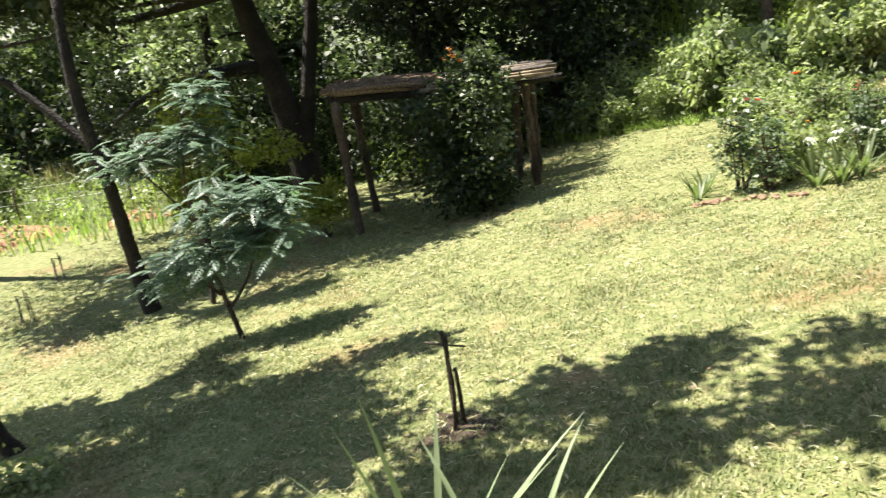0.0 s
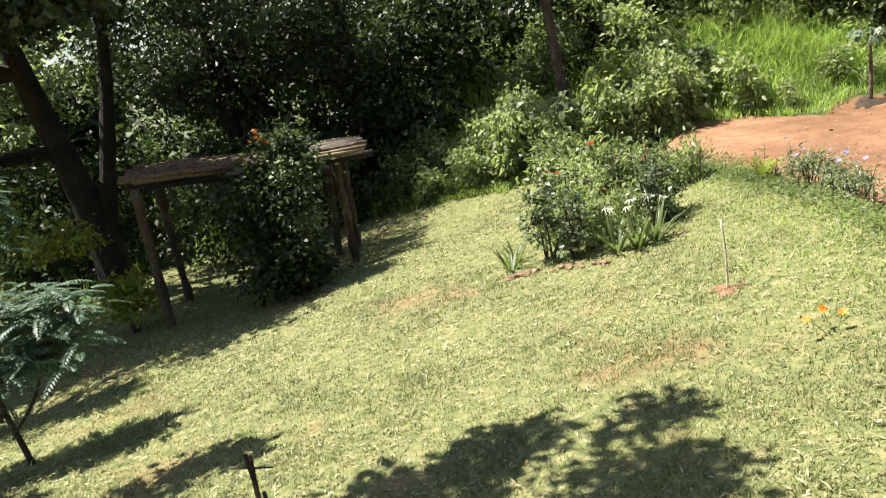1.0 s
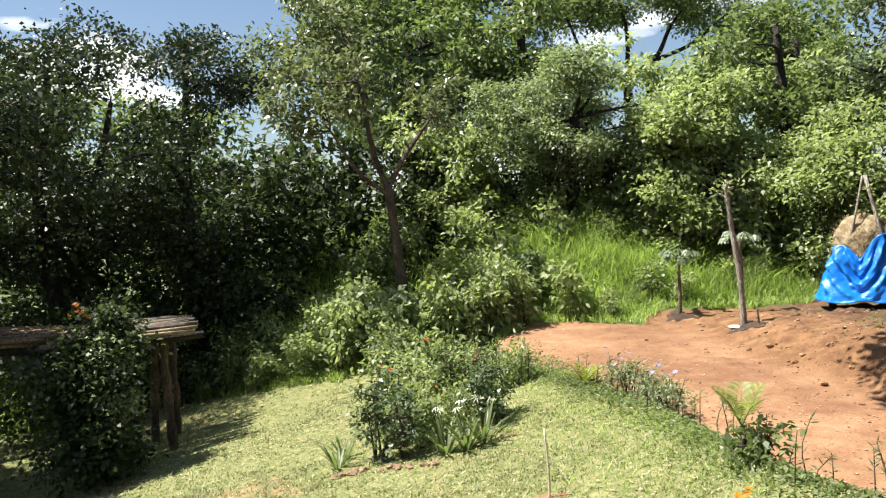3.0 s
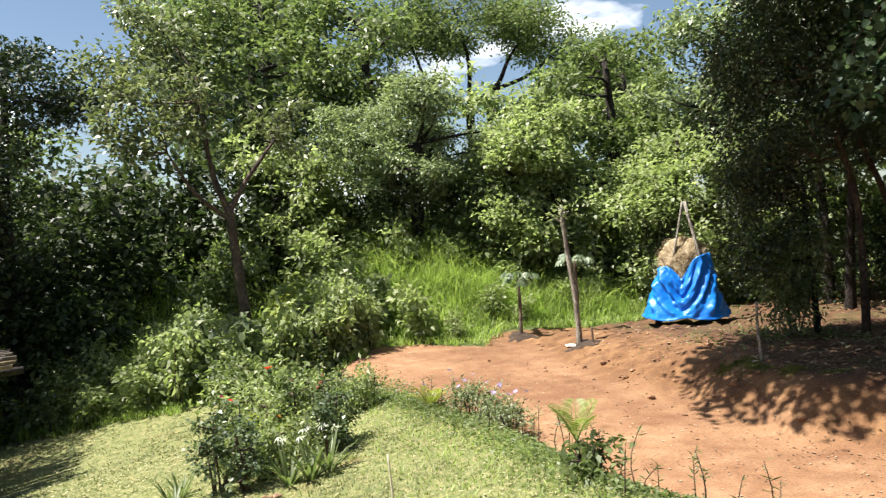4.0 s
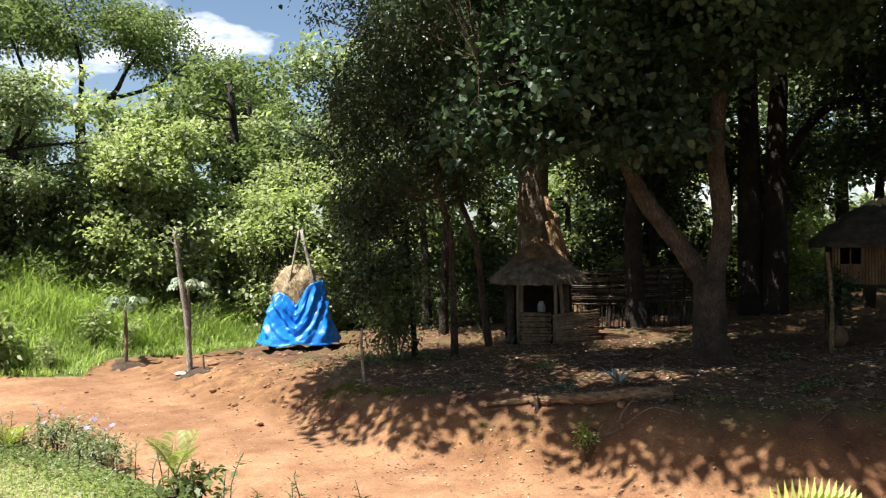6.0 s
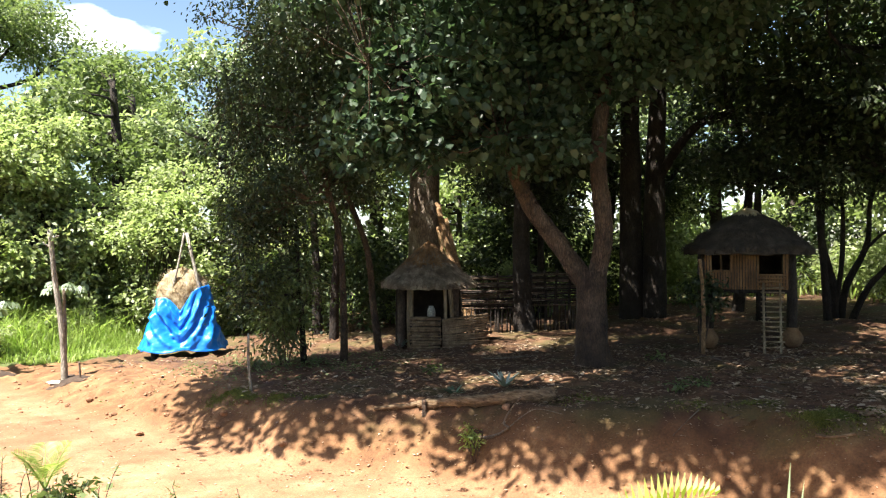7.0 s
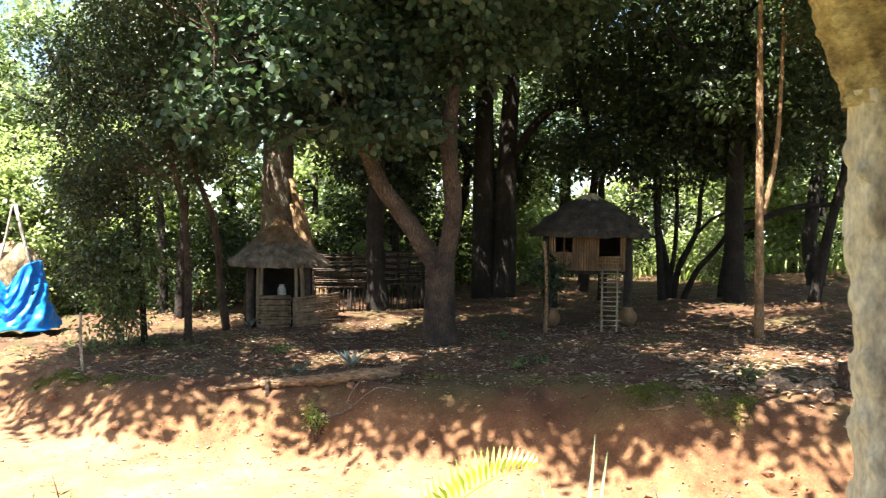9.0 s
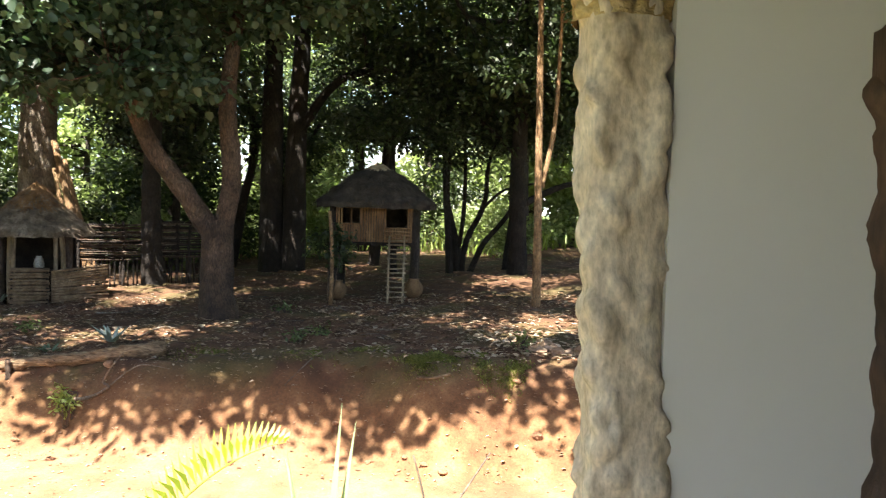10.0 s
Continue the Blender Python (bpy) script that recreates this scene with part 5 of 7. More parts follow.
def far_wood():
    """The wood all round: three kinds, repeated with other turns and sizes."""
    g = np.random.default_rng(77)
    kinds = [
        tree("tree", at_ground(27, 2), [[(0, 0, -0.2, 0.25), (0.1, 0.1, 3, 0.18), (0, 0, 6, 0.1)]], [(0, 0, 5.6, 2.8, 2.8, 1.8), (0.8, 0.8, 3.4, 2.0, 2.0, 1.2), (-1.2, 0, 3.8, 1.8, 1.8, 1.0)], "leafy mid-green tree of the wood", LEAF_MID, BARK_DARK, 170, 31, 0.36, 0.215, seed=31, shell=0.3, lump=8, up=0.6, twigs=False, group="wood"),
        tree("tree", at_ground(25, -3), [[(0, 0, -0.2, 0.22), (-0.1, 0.1, 3, 0.16), (0.2, 0, 7, 0.08)]], [(0, 0, 6.6, 2.4, 2.4, 2.2), (-0.6, 0.8, 4.0, 1.8, 1.8, 1.4)], "tall grey-green tree of the wood", LEAF_GREY, BARK_DARK, 160, 31, 0.36, 0.215, seed=32, shell=0.3, twigs=False, group="wood", up=0.65, lump=8),
        tree("tree", at_ground(29, -9), [[(0, 0, -0.2, 0.2), (0.1, -0.1, 2, 0.14), (0.2, 0, 4, 0.06)]], [(0, 0, 3.0, 2.4, 2.4, 2.0), (0.6, -0.6, 1.6, 2.0, 2.0, 1.2)], "bushy bright-leaved tree of the wood", LEAF_BRIGHT, BARK_DARK, 160, 31, 0.34, 0.215, seed=33, shell=0.3, twigs=False, group="wood", up=0.7, lump=9),
    ]
    spots = [(-9, 27, 0, 1.0), (-6.2, 22, 1, 0.95), (-14, 31, 0, 1.1), (-17, 36, 0, 1.3), (-19, 31, 1, 1.1), (-12, 34, 1, 1.2), (-22, 36, 0, 1.3), (-2, 30, 1, 1.15), (0.8, 29, 0, 1.2), (3.0, 27.5, 0, 1.05), (-4.5, 30, 0, 1.2), (7, 28, 1, 0.5), (10, 25, 0, 1.0), (8.5, 20.5, 2, 0.8), (13.5, 24, 0, 1.1), (16.5, 21.5, 2, 1.1),
             (19.5, 19, 0, 1.0), (21.5, 16.5, 1, 1.05), (20.2, 12.5, 2, 1.1), (23, 12, 0, 1.15), (27, 18, 1, 1.3), (30, 26, 0, 1.4), (26, 8, 2, 1.2), (30, 6, 1, 1.3), (33, 0, 2, 1.4), (31, -4, 0, 1.2), (35, -10, 1, 1.4), (26, -10, 0, 1.0), (28, -15, 2, 1.3), (22, -13, 1, 1.1), (36, 12, 0, 1.5), (14, 33, 1, 1.5), (18, -9, 0, 0.9), (27.5, -5.6, 0, 0.9), (32, -7.5, 2, 1.3), (38, -4, 0, 1.4), (24.5, 4.2, 2, 0.9), (29.5, 11, 0, 1.2), (38, 4, 1, 1.5), (4.2, 25.5, 0, 0.62), (12, 29, 0, 1.35), (9.6, 31, 1, 1.2), (24.2, 9.4, 2, 0.9), (-5.5, 26, 2, 1.1), (-6.6, 24.5, 0, 0.9), (30, -3.0, 2, 1.3), (34, -5.8, 2, 1.5), (22, 22.5, 2, 1.3)]
    for x, y, k, s in spots:
        m = pose(x, y, h(x, y) - 0.1, 0, 0, g.uniform(0, 360)) @ Matrix.Diagonal((s, s, s * g.uniform(0.92, 1.1), 1))
        copy_thing(kinds[k], m)


far_wood()


# ---- understorey ----
def bushes():
    """Bushes under the trees: a few kinds, repeated with other turns and sizes."""
    g = np.random.default_rng(55)
    dark = shrub("bush", -3.0, 20.5, [(0, 0, 0.9, 1.3, 1.2, 0.9), (0.6, 0.4, 1.7, 0.9, 0.9, 0.7)], "dark green bush in the shady wood", LEAF_DARK, 84, 36, 0.13, 0.55, 0.3, 41, group="understorey", twigs=False)
    bright = shrub("bush", 9.2, 18.2, [(0, 0, 0.7, 1.2, 1.1, 0.7), (-0.5, 0.4, 1.3, 0.8, 0.8, 0.5)], "bright green bush among tall grass", LEAF_BRIGHT, 62, 34, 0.15, 0.6, 0.27, 42, group="understorey", twigs=False)
    grey = shrub("bush", 12.6, 17.2, [(0, 0, 0.8, 1.2, 1.2, 0.8), (0.3, -0.4, 1.6, 0.9, 0.9, 0.6)], "mid-green leafy bush at the wood's edge", LEAF_MID, 66, 34, 0.16, 0.6, 0.28, 43, group="understorey", twigs=False)
    spots = [(dark, x, y, s) for x, y, s in ((-16, 30, 1.9), (-13, 29, 1.7), (-10.4, 28, 1.6), (-18.5, 33, 2.2), (-21.5, 34, 2.2), (-14.6, 34, 2.2), (-5.2, 21, 1.3), (-1.2, 18.4, 1.0), (0.6, 18.6, 1.1), (2.2, 18.9, 1.2), (1.0, 21.5, 1.8), (-1.5, 23, 2.0), (3.6, 20.0, 1.3), (4.6, 22, 1.7), (-6.5, 25, 1.8), (-3.6, 25, 2.0), (7.6, 21.5, 1.6), (10, 22, 1.9), (13, 21, 1.6), (5.8, 25, 2.0), (2.4, 25, 2.2), (11, 19.6, 0.9), (13.3, 18.6, 0.9), (17.5, 11.6, 0.9), (20.5, 10, 1.2), (22, 8, 1.3), (23.5, 5.5, 1.2), (24.5, -7, 1.3), (20, -7.5, 1.1), (27, 0, 1.3), (17.8, 9.8, 0.9), (-5.0, 19.6, 1.2))]
    spots += [(bright, x, y, s) for x, y, s in ((4.7, 17.0, 0.5), (5.3, 18.4, 0.7), (7.9, 17.6, 0.5), (16.6, 13.2, 0.7), (19.3, 8.9, 0.8), (21, 6.2, 0.8), (24.5, 2.6, 1.0), (25.5, -1.6, 1.1), (23.4, -2.6, 0.8), (27.5, -5, 1.3), (26, 5, 1.2), (22.6, 9.3, 1.2), (23.6, 7.6, 1.1), (29, 2.5, 1.5), (30.5, -8, 1.5), (24, -12, 1.2), (19.8, -10, 0.9))]
    spots += [(grey, x, y, s) for x, y, s in ((16, 18, 1.2), (18.5, 16.5, 1.2), (19, 13.2, 1.0), (9.8, 20.6, 1.0), (3.0, 18.3, 0.6), (6.6, 19.4, 0.9), (10.5, 18.6, 0.7), (15.4, 15.6, 0.8), (18.2, 12.4, 0.8), (13.2, 16.3, 0.8), (15.2, 14.7, 0.8), (12.0, 17.0, 0.6), (16.4, 13.6, 0.75), (22.5, 10.6, 1.2), (25.8, 9, 1.4), (28.5, 8, 1.6), (-13.8, 22.5, 1.0), (33, 4, 1.8), (31, -13, 1.8), (20.6, 13.9, 1.2))]
    for ob, x, y, s in spots:
        copy_thing(ob, pose(x, y, h(x, y) - 0.05, 0, 0, g.uniform(0, 360)) @ Matrix.Diagonal((s, s, s * g.uniform(0.85, 1.15), 1)))
    weed = shrub("weed", 8.2, 14.9, [(0, 0, 0.35, 0.28, 0.28, 0.3), (0.05, 0.1, 0.75, 0.2, 0.2, 0.25)], "leafy green weed among tall grass", LEAF_BRIGHT, 26, 17, 0.115, 0.5, 0.16, 40, 3, category="weed", group="weeds", twigs=False)
    for i in range(84):
        x = 2.6 + 12.4 * (i / 83) ** 1.25 + g.normal(0, 0.2)
        y = float(np.interp(x, WILD_X, WILD_Y)) + 0.35 + abs(g.normal(0.1, 1.2))
        s = g.uniform(0.5, 1.25)
        if math.hypot(x - 11.0, y - 13.2) < 1.2 or (x > 8.0 and i % 3):
            continue
        copy_thing(weed, pose(x, y, h(x, y) - 0.02, 0, 0, g.uniform(0, 360)) @ Matrix.Diagonal((s, s, s * g.uniform(0.8, 1.3), 1)))
    for i in range(36):
        x = g.uniform(4.6, 8.2)
        y = float(np.interp(x, WILD_X, WILD_Y)) + 0.4 + abs(g.normal(0, 1.1))
        s = g.uniform(0.7, 1.3)
        copy_thing(weed, pose(x, y, h(x, y) - 0.02, 0, 0, g.uniform(0, 360)) @ Matrix.Diagonal((s, s, s * g.uniform(0.9, 1.4), 1)))
    broad = shrub("weed", 8.9, 15.9, [(0, 0, 0.4, 0.3, 0.3, 0.3), (0.1, 0, 0.95, 0.22, 0.22, 0.3)], "tall pale broad-leaved weed among grass", LEAF_GREY, 22, 16, 0.17, 0.6, 0.2, 39, 4, category="weed", group="weeds", twigs=False)
    for i in range(6):
        x = g.uniform(5.0, 8.0)
        y = float(np.interp(x, WILD_X, WILD_Y)) + 0.6 + abs(g.normal(0, 0.9))
        s = g.uniform(0.7, 1.25)
        copy_thing(broad, pose(x, y, h(x, y) - 0.02, 0, 0, g.uniform(0, 360)) @ Matrix.Diagonal((s, s, s, 1)))
    shrub("bush", -5.0, 14.6, [(0, 0, 1.1, 0.6, 0.5, 0.6), (0.3, 0, 2.3, 0.8, 0.6, 0.5), (0.2, 0.1, 3.0, 0.6, 0.5, 0.3)], "tall yellow-green shrub beyond the sapling", LEAF_YELLOW, 60, 50, 0.1, 0.6, 0.24, 64)
    shrub("bush", -2.5, 13.9, [(0, 0, 0.7, 0.5, 0.5, 0.4), (-0.9, 0.3, 1.6, 0.6, 0.6, 0.4)], "yellow-green shrub beside the shady wood", LEAF_YELLOW, 36, 60, 0.09, 0.6, 0.22, 44)
    shrub("bush", 7.35, 16.2, [(0, 0, 1.0, 0.55, 0.55, 0.4), (0.2, 0.2, 1.35, 0.45, 0.45, 0.3)], "light green feathery shrub", LEAF_YELLOW, 40, 50, 0.08, 0.5, 0.25, 45)
    shrub("bush", 5.0, 13.2, [(0, 0, 0.45, 0.55, 0.5, 0.35), (0.5, 0.5, 0.6, 0.5, 0.5, 0.3)], "broad-leaved shrub behind the roses", LEAF_BRIGHT, 30, 40, 0.14, 0.5, 0.26, 46)
    shrub("bush", 5.6, 13.2, [(0, 0, 0.4, 0.7, 0.6, 0.35), (-0.6, 0.2, 0.6, 0.5, 0.5, 0.3)], "leafy green shrub behind the roses", LEAF_MID, 40, 50, 0.1, 0.5, 0.26, 47)
    shrub("bush", -3.85, 5.5, [(0, 0, 0.1, 0.4, 0.3, 0.12)], "low leafy shrub at a tree's foot", LEAF_BRIGHT, 18, 40, 0.07, 0.6, 0.2, 49)
    shrub("bush", 12.2, 8.0, [(0, 0, 1.0, 0.45, 0.4, 0.3), (0.2, -0.25, 1.45, 0.45, 0.4, 0.35), (-0.1, 0.35, 1.3, 0.4, 0.35, 0.3), (0.0, 0.1, 0.45, 0.5, 0.45, 0.35)], "drooping leafy shrub in the yard", LEAF_MID, 56, 60, 0.09, 0.42, 0.25, 50, droop=0.4)


bushes()


# ---- pergola ----
def stick(b, a, c, r0, r1=None, sides=7, n=7, bend=0.02, knobs=0.06):
    tube(b, curve_between(a, c, bend, n), np.linspace(r0, r1 or r0, n), sides, knobs)


def make_pergola():
    global rng
    rng = np.random.default_rng(61)
    t = thing("pergola", (0, 14.5, 0), "rustic pergola of rough poles roofed with stacked sticks", "pergola")
    top = 0.99
    for x, y, lean in ((1.25, 13.85, -0.05), (-1.86, 13.5, -0.08), (1.42, 15.3, 0.0), (-1.75, 15.4, -0.1), (1.05, 15.2, 0.05)):
        b = Build()
        z = h(x, y)
        p = bend_line([(x, y - 14.5, z - 0.1), (x + lean * 0.6, y - 14.5, z + 0.7), (x + lean, y - 14.45, (z + top) / 2 + 0.2), (x + lean * 1.5, y - 14.45, top + (0.12 if x < 0 else 0.03))], 14)
        tube(b, p, 0.075 + 0.012 * rng.normal(0, 1, 14).clip(-1, 1.5), 9, 0.07)
        part("post", b, BARK, t)
    for y in (-0.85, 0.0, 0.8):
        b = Build()
        stick(b, (-2.1, y, top + 0.15), (1.8, y + 0.1, top + 0.07), 0.07, 0.06, 8, 10, 0.008)
        part("beam", b, BARK_DARK, t)
    for x0, x1, z0_, z1_, lo in ((-2.15, -0.35, 0.24, 0.17, -1.0), (-0.5, 1.62, 0.13, 0.16, -0.95)):
        for i in range(46):
            b = Build()
            layer = i % 3
            y = lo + i * 0.042 + rng.normal(0, 0.02)
            stick(b, (x0 + rng.uniform(-0.1, 0.2), y, top + z0_ + layer * 0.034), (x1 + rng.uniform(-0.2, 0.15), y + rng.normal(0, 0.05), top + z1_ + layer * 0.034 + 0.03 * math.sin(i)), rng.uniform(0.03, 0.042), 0.03, 6, 5, 0.008)
            part("roof_stick", b, (STRAW_POLE if i % 2 else STICK) if x0 > -1 else LOG, t)
    c = shrub("creeper", 0.25, 12.95, [(-0.1, 0, 0.9, 0.65, 0.6, 0.7), (0.1, 0.1, 1.7, 0.5, 0.5, 0.55), (-0.35, 0.2, 1.6, 0.6, 0.5, 0.5), (0.2, 0.1, 2.25, 0.4, 0.4, 0.3), (-0.15, -0.1, 0.35, 0.7, 0.6, 0.3)], "dark flowering creeper climbing the pergola", LEAF_DARK, 150, 70, 0.1, 0.6, 0.26, 62, 7, BARK_DARK, "climber")
    for i in range(9):
        flower(c, (-0.2 + rng.normal(0, 0.09), 0.05 + rng.normal(0, 0.09), 2.5 + rng.uniform(-0.12, 0.14)), DRY_BLOOM, 0.06, 5, i, 0.8, 0.6)
    shrub("bush", 0.5, 12.75, [(0, 0, 1.0, 0.25, 0.22, 0.35), (-0.05, 0.1, 1.75, 0.28, 0.25, 0.4)], "grey-green shrub against the pergola creeper", LEAF_GREY, 30, 60, 0.08, 0.6, 0.2, 63)


make_pergola()


# ---- rose bed ----
def make_rose(x, y, height_, r, seed, petals, leaf=LEAF_MID):
    g = np.random.default_rng(seed)
    t = shrub("rose_bush", x, y, [(0, 0, height_ * 0.3, r * 0.95, r * 0.95, height_ * 0.26), (0, 0, height_ * 0.6, r * 0.8, r * 0.8, height_ * 0.25), (r * g.uniform(-0.5, 0.5), 0.1, height_ * 0.92, r * 0.3, r * 0.3, height_ * 0.22), (-r * 0.5, -0.05, height_ * 0.8, r * 0.25, r * 0.25, height_ * 0.22)], "leafy garden rose bush with a few blooms", leaf, int(26 * r / 0.35), 28, 0.058, 0.65, 0.1, seed, 5, BARK, "rose", "rose bed")
    for i, m in enumerate(petals):
        a = g.uniform(0, 6.28)
        flower(t, (r * 0.7 * math.cos(a), r * 0.7 * math.sin(a), height_ * g.uniform(0.8, 1.08)), m, 0.036, 8, seed + i, 0.7, 0.8)
    return t


def make_rose_bed():
    for i, (x, y, hh, r, pet) in enumerate(((3.25, 9.5, 0.98, 0.34, (WHITE, RED)), (3.52, 9.22, 0.86, 0.32, (WHITE,)), (3.8, 9.45, 0.5, 0.3, ()), (4.65, 9.4, 0.78, 0.25, (PINK,)), (4.9, 9.7, 0.88, 0.26, (PINK,)), (3.75, 10.4, 0.86, 0.3, (PINK, WHITE)), (4.2, 10.2, 0.5, 0.32, (ORANGE,)), (4.9, 10.9, 0.85, 0.3, (PINK, WHITE)), (4.5, 11.6, 0.8, 0.3, (WHITE,)), (5.3, 11.3, 0.82, 0.3, (WHITE, PINK)), (4.3, 11.0, 0.6, 0.3, (WHITE,)))):
        make_rose(x, y, hh, r, 100 + 7 * i, pet, (LEAF_ROSE, LEAF_ROSE, LEAF_BRIGHT, LEAF_ROSE, LEAF_ROSE, LEAF_MID, LEAF_YELLOW, LEAF_MID, LEAF_BRIGHT, LEAF_MID, LEAF_BRIGHT)[i])
    g = np.random.default_rng(71)
    low = shrub("weed", 3.9, 10.1, [(0, 0, 0.14, 0.2, 0.2, 0.13), (0.05, 0.04, 0.36, 0.13, 0.13, 0.16)], "light green weed growing in the rose bed", LEAF_BRIGHT, 18, 16, 0.075, 0.45, 0.1, 77, 3, category="weed", group="weeds", twigs=False)
    for i in range(40):
        x, y = (g.uniform(3.5, 4.8), g.uniform(9.3, 10.6)) if i < 12 else (g.uniform(4.4, 6.3), g.uniform(11.0, 13.6))
        f = g.uniform(0.5, 1.1)
        copy_thing(low, pose(x, y, h(x, y) - 0.02, 0, 0, g.uniform(0, 360)) @ Matrix.Diagonal((f, f, f * g.uniform(0.8, 1.5), 1)))
    for k, (x, y) in enumerate(((4.05, 8.7), (4.3, 8.75), (3.85, 8.85))):
        t = rosette("spider_lily", x, y, 20, 0.62, 0.04, "white spider lily with arching strap leaves", LEAF_MID, 0.36, 0.3, 72 + k, "lily", group="lilies")
        for j in range(2):
            b = Build()
            a = g.uniform(0, 6.28)
            q = (0.1 * math.cos(a), 0.1 * math.sin(a), 0.5 + 0.06 * j)
            tube(b, bend_line([(0, 0, 0), (q[0] * 0.4, q[1] * 0.4, 0.3), q], 6), 0.008, 5)
            stalk = part("flower_stalk", b, LEAF_MID, t)
            flower(stalk, q, WHITE, 0.085, 7, 5 + k * 3 + j, -0.7, 0.16)
            flower(stalk, (q[0] + 0.05, q[1], q[2] - 0.03), WHITE, 0.06, 6, 25 + k * 3 + j, 0.7, 0.22)
    rosette("iris", 2.82, 9.75, 16, 0.45, 0.035, "clump of dark green sword leaves by the roses", LEAF_MID, 0.42, 0.15, 75, "iris")
    rosette("iris", 3.0, 10.1, 12, 0.4, 0.035, "clump of dark green sword leaves by the roses", LEAF_MID, 0.42, 0.15, 76, "iris")
    poppy = thing("poppy", (4.73, 11.55, h(4.73, 11.55)), "single tall orange-red bloom behind the roses", "flower")
    b = Build()
    tube(b, bend_line([(0, 0, -0.02), (0.02, 0, 0.5), (0, 0, 0.96)], 6), 0.006, 5)
    part("stem", b, LEAF_MID, poppy)
    flower(poppy, (0, 0, 0.95), RED, 0.075, 6, 3, 0.6, 0.8)
    flower(poppy, (0.02, 0.01, 0.96), ORANGE, 0.06, 6, 4, 0.2, 0.8)
    for i in range(17):
        s = i / 16
        x, y = 2.66 + 0.95 * s + g.normal(0, 0.05), 9.3 - 0.62 * s + 0.12 * math.sin(5 * s) + g.normal(0, 0.05)
        r = g.uniform(0.025, 0.065)
        rock("stone", x, y, r, 80 + i, STONE, "rough reddish edging stone of the rose bed", "rose bed edging")


def rock(name, x, y, r, seed, material, label, group="", squash=0.65):
    bm = bmesh.new()
    bmesh.ops.create_icosphere(bm, subdivisions=2 if r > 0.03 else 1, radius=r)
    g = np.random.default_rng(seed)
    o = Vector(g.uniform(0, 50, 3))
    ax = Vector((g.uniform(0.8, 1.3), g.uniform(0.8, 1.2), squash))
    for v in bm.verts:
        k = 1 + 0.5 * noise.noise(v.co / r * 0.9 + o) + 0.22 * noise.noise(v.co / r * 2.3 + o)
        v.co = Vector((v.co.x * ax.x, v.co.y * ax.y, v.co.z * ax.z)) * k
    me = bpy.data.meshes.new(name)
    bm.to_mesh(me)
    bm.free()
    me.materials.append(material)
    ob = new(name, me)
    ob.location = (x, y, h(x, y) + r * 0.25)
    ob.rotation_euler = (0, 0, g.uniform(0, 6))
    return tagged(ob, label, "stone", group)


make_rose_bed()


def soil_patch(name, x, y, r, label, material=None, seed=1, lift=0.02):
    """A low ragged patch: heaps of dug soil, and dark rings for leaf shadow."""
    b = Build()
    g = np.random.default_rng(seed)
    n, s = 7, 28
    rr = np.linspace(0, 1, n)[:, None] * r * (1 + 0.25 * np.sin(np.linspace(0, 2 * np.pi, s, endpoint=False) * 3 + seed) + 0.1 * g.normal(0, 1, s))[None]
    a = np.linspace(0, 2 * np.pi, s, endpoint=False)[None]
    px, py = x + rr * np.cos(a), y + rr * np.sin(a)
    pz = height(px, py) + lift * (1 - np.linspace(0, 1, n)[:, None] ** 2) - 0.006 + g.normal(0, lift * 0.15, px.shape) * (np.linspace(0, 1, n)[:, None] < 0.95)
    i, j = np.meshgrid(np.arange(n - 1), np.arange(s), indexing="ij")
    k = (j + 1) % s
    b.add(np.stack([px, py, pz], -1).reshape(-1, 3), np.stack([i * s + j, (i + 1) * s + j, (i + 1) * s + k, i * s + k], -1).reshape(-1, 4))
    return tagged(part(name, b, material or SOIL), label, "soil")


SOIL = rough_material("dug_soil", (0.16, 0.075, 0.04), (0.3, 0.16, 0.085), (0.42, 0.25, 0.15), 7, 50, 0.95, 0.8, 0.02)
SOIL_DARK = rough_material("dark_soil_shadow", (0.03, 0.018, 0.012), (0.06, 0.038, 0.025), (0.1, 0.065, 0.045), 7, 50, 0.95, 0.8, 0.02)


def one_stick(name, a, c, r0, r1, material, label, category="stake", bend=0.02, group="", sides=8):
    global rng
    rng = np.random.default_rng(int(abs(a[0] * 100 + a[1] * 10)) + 3)
    b = Build()
    o = np.array(a, float)
    tube(b, curve_between((0, 0, 0), np.array(c) - o, bend, 9), np.linspace(r0, r1, 9), sides, 0.05)
    ob = part(name, b, material)
    ob.location = o
    return tagged(ob, label, category, group)


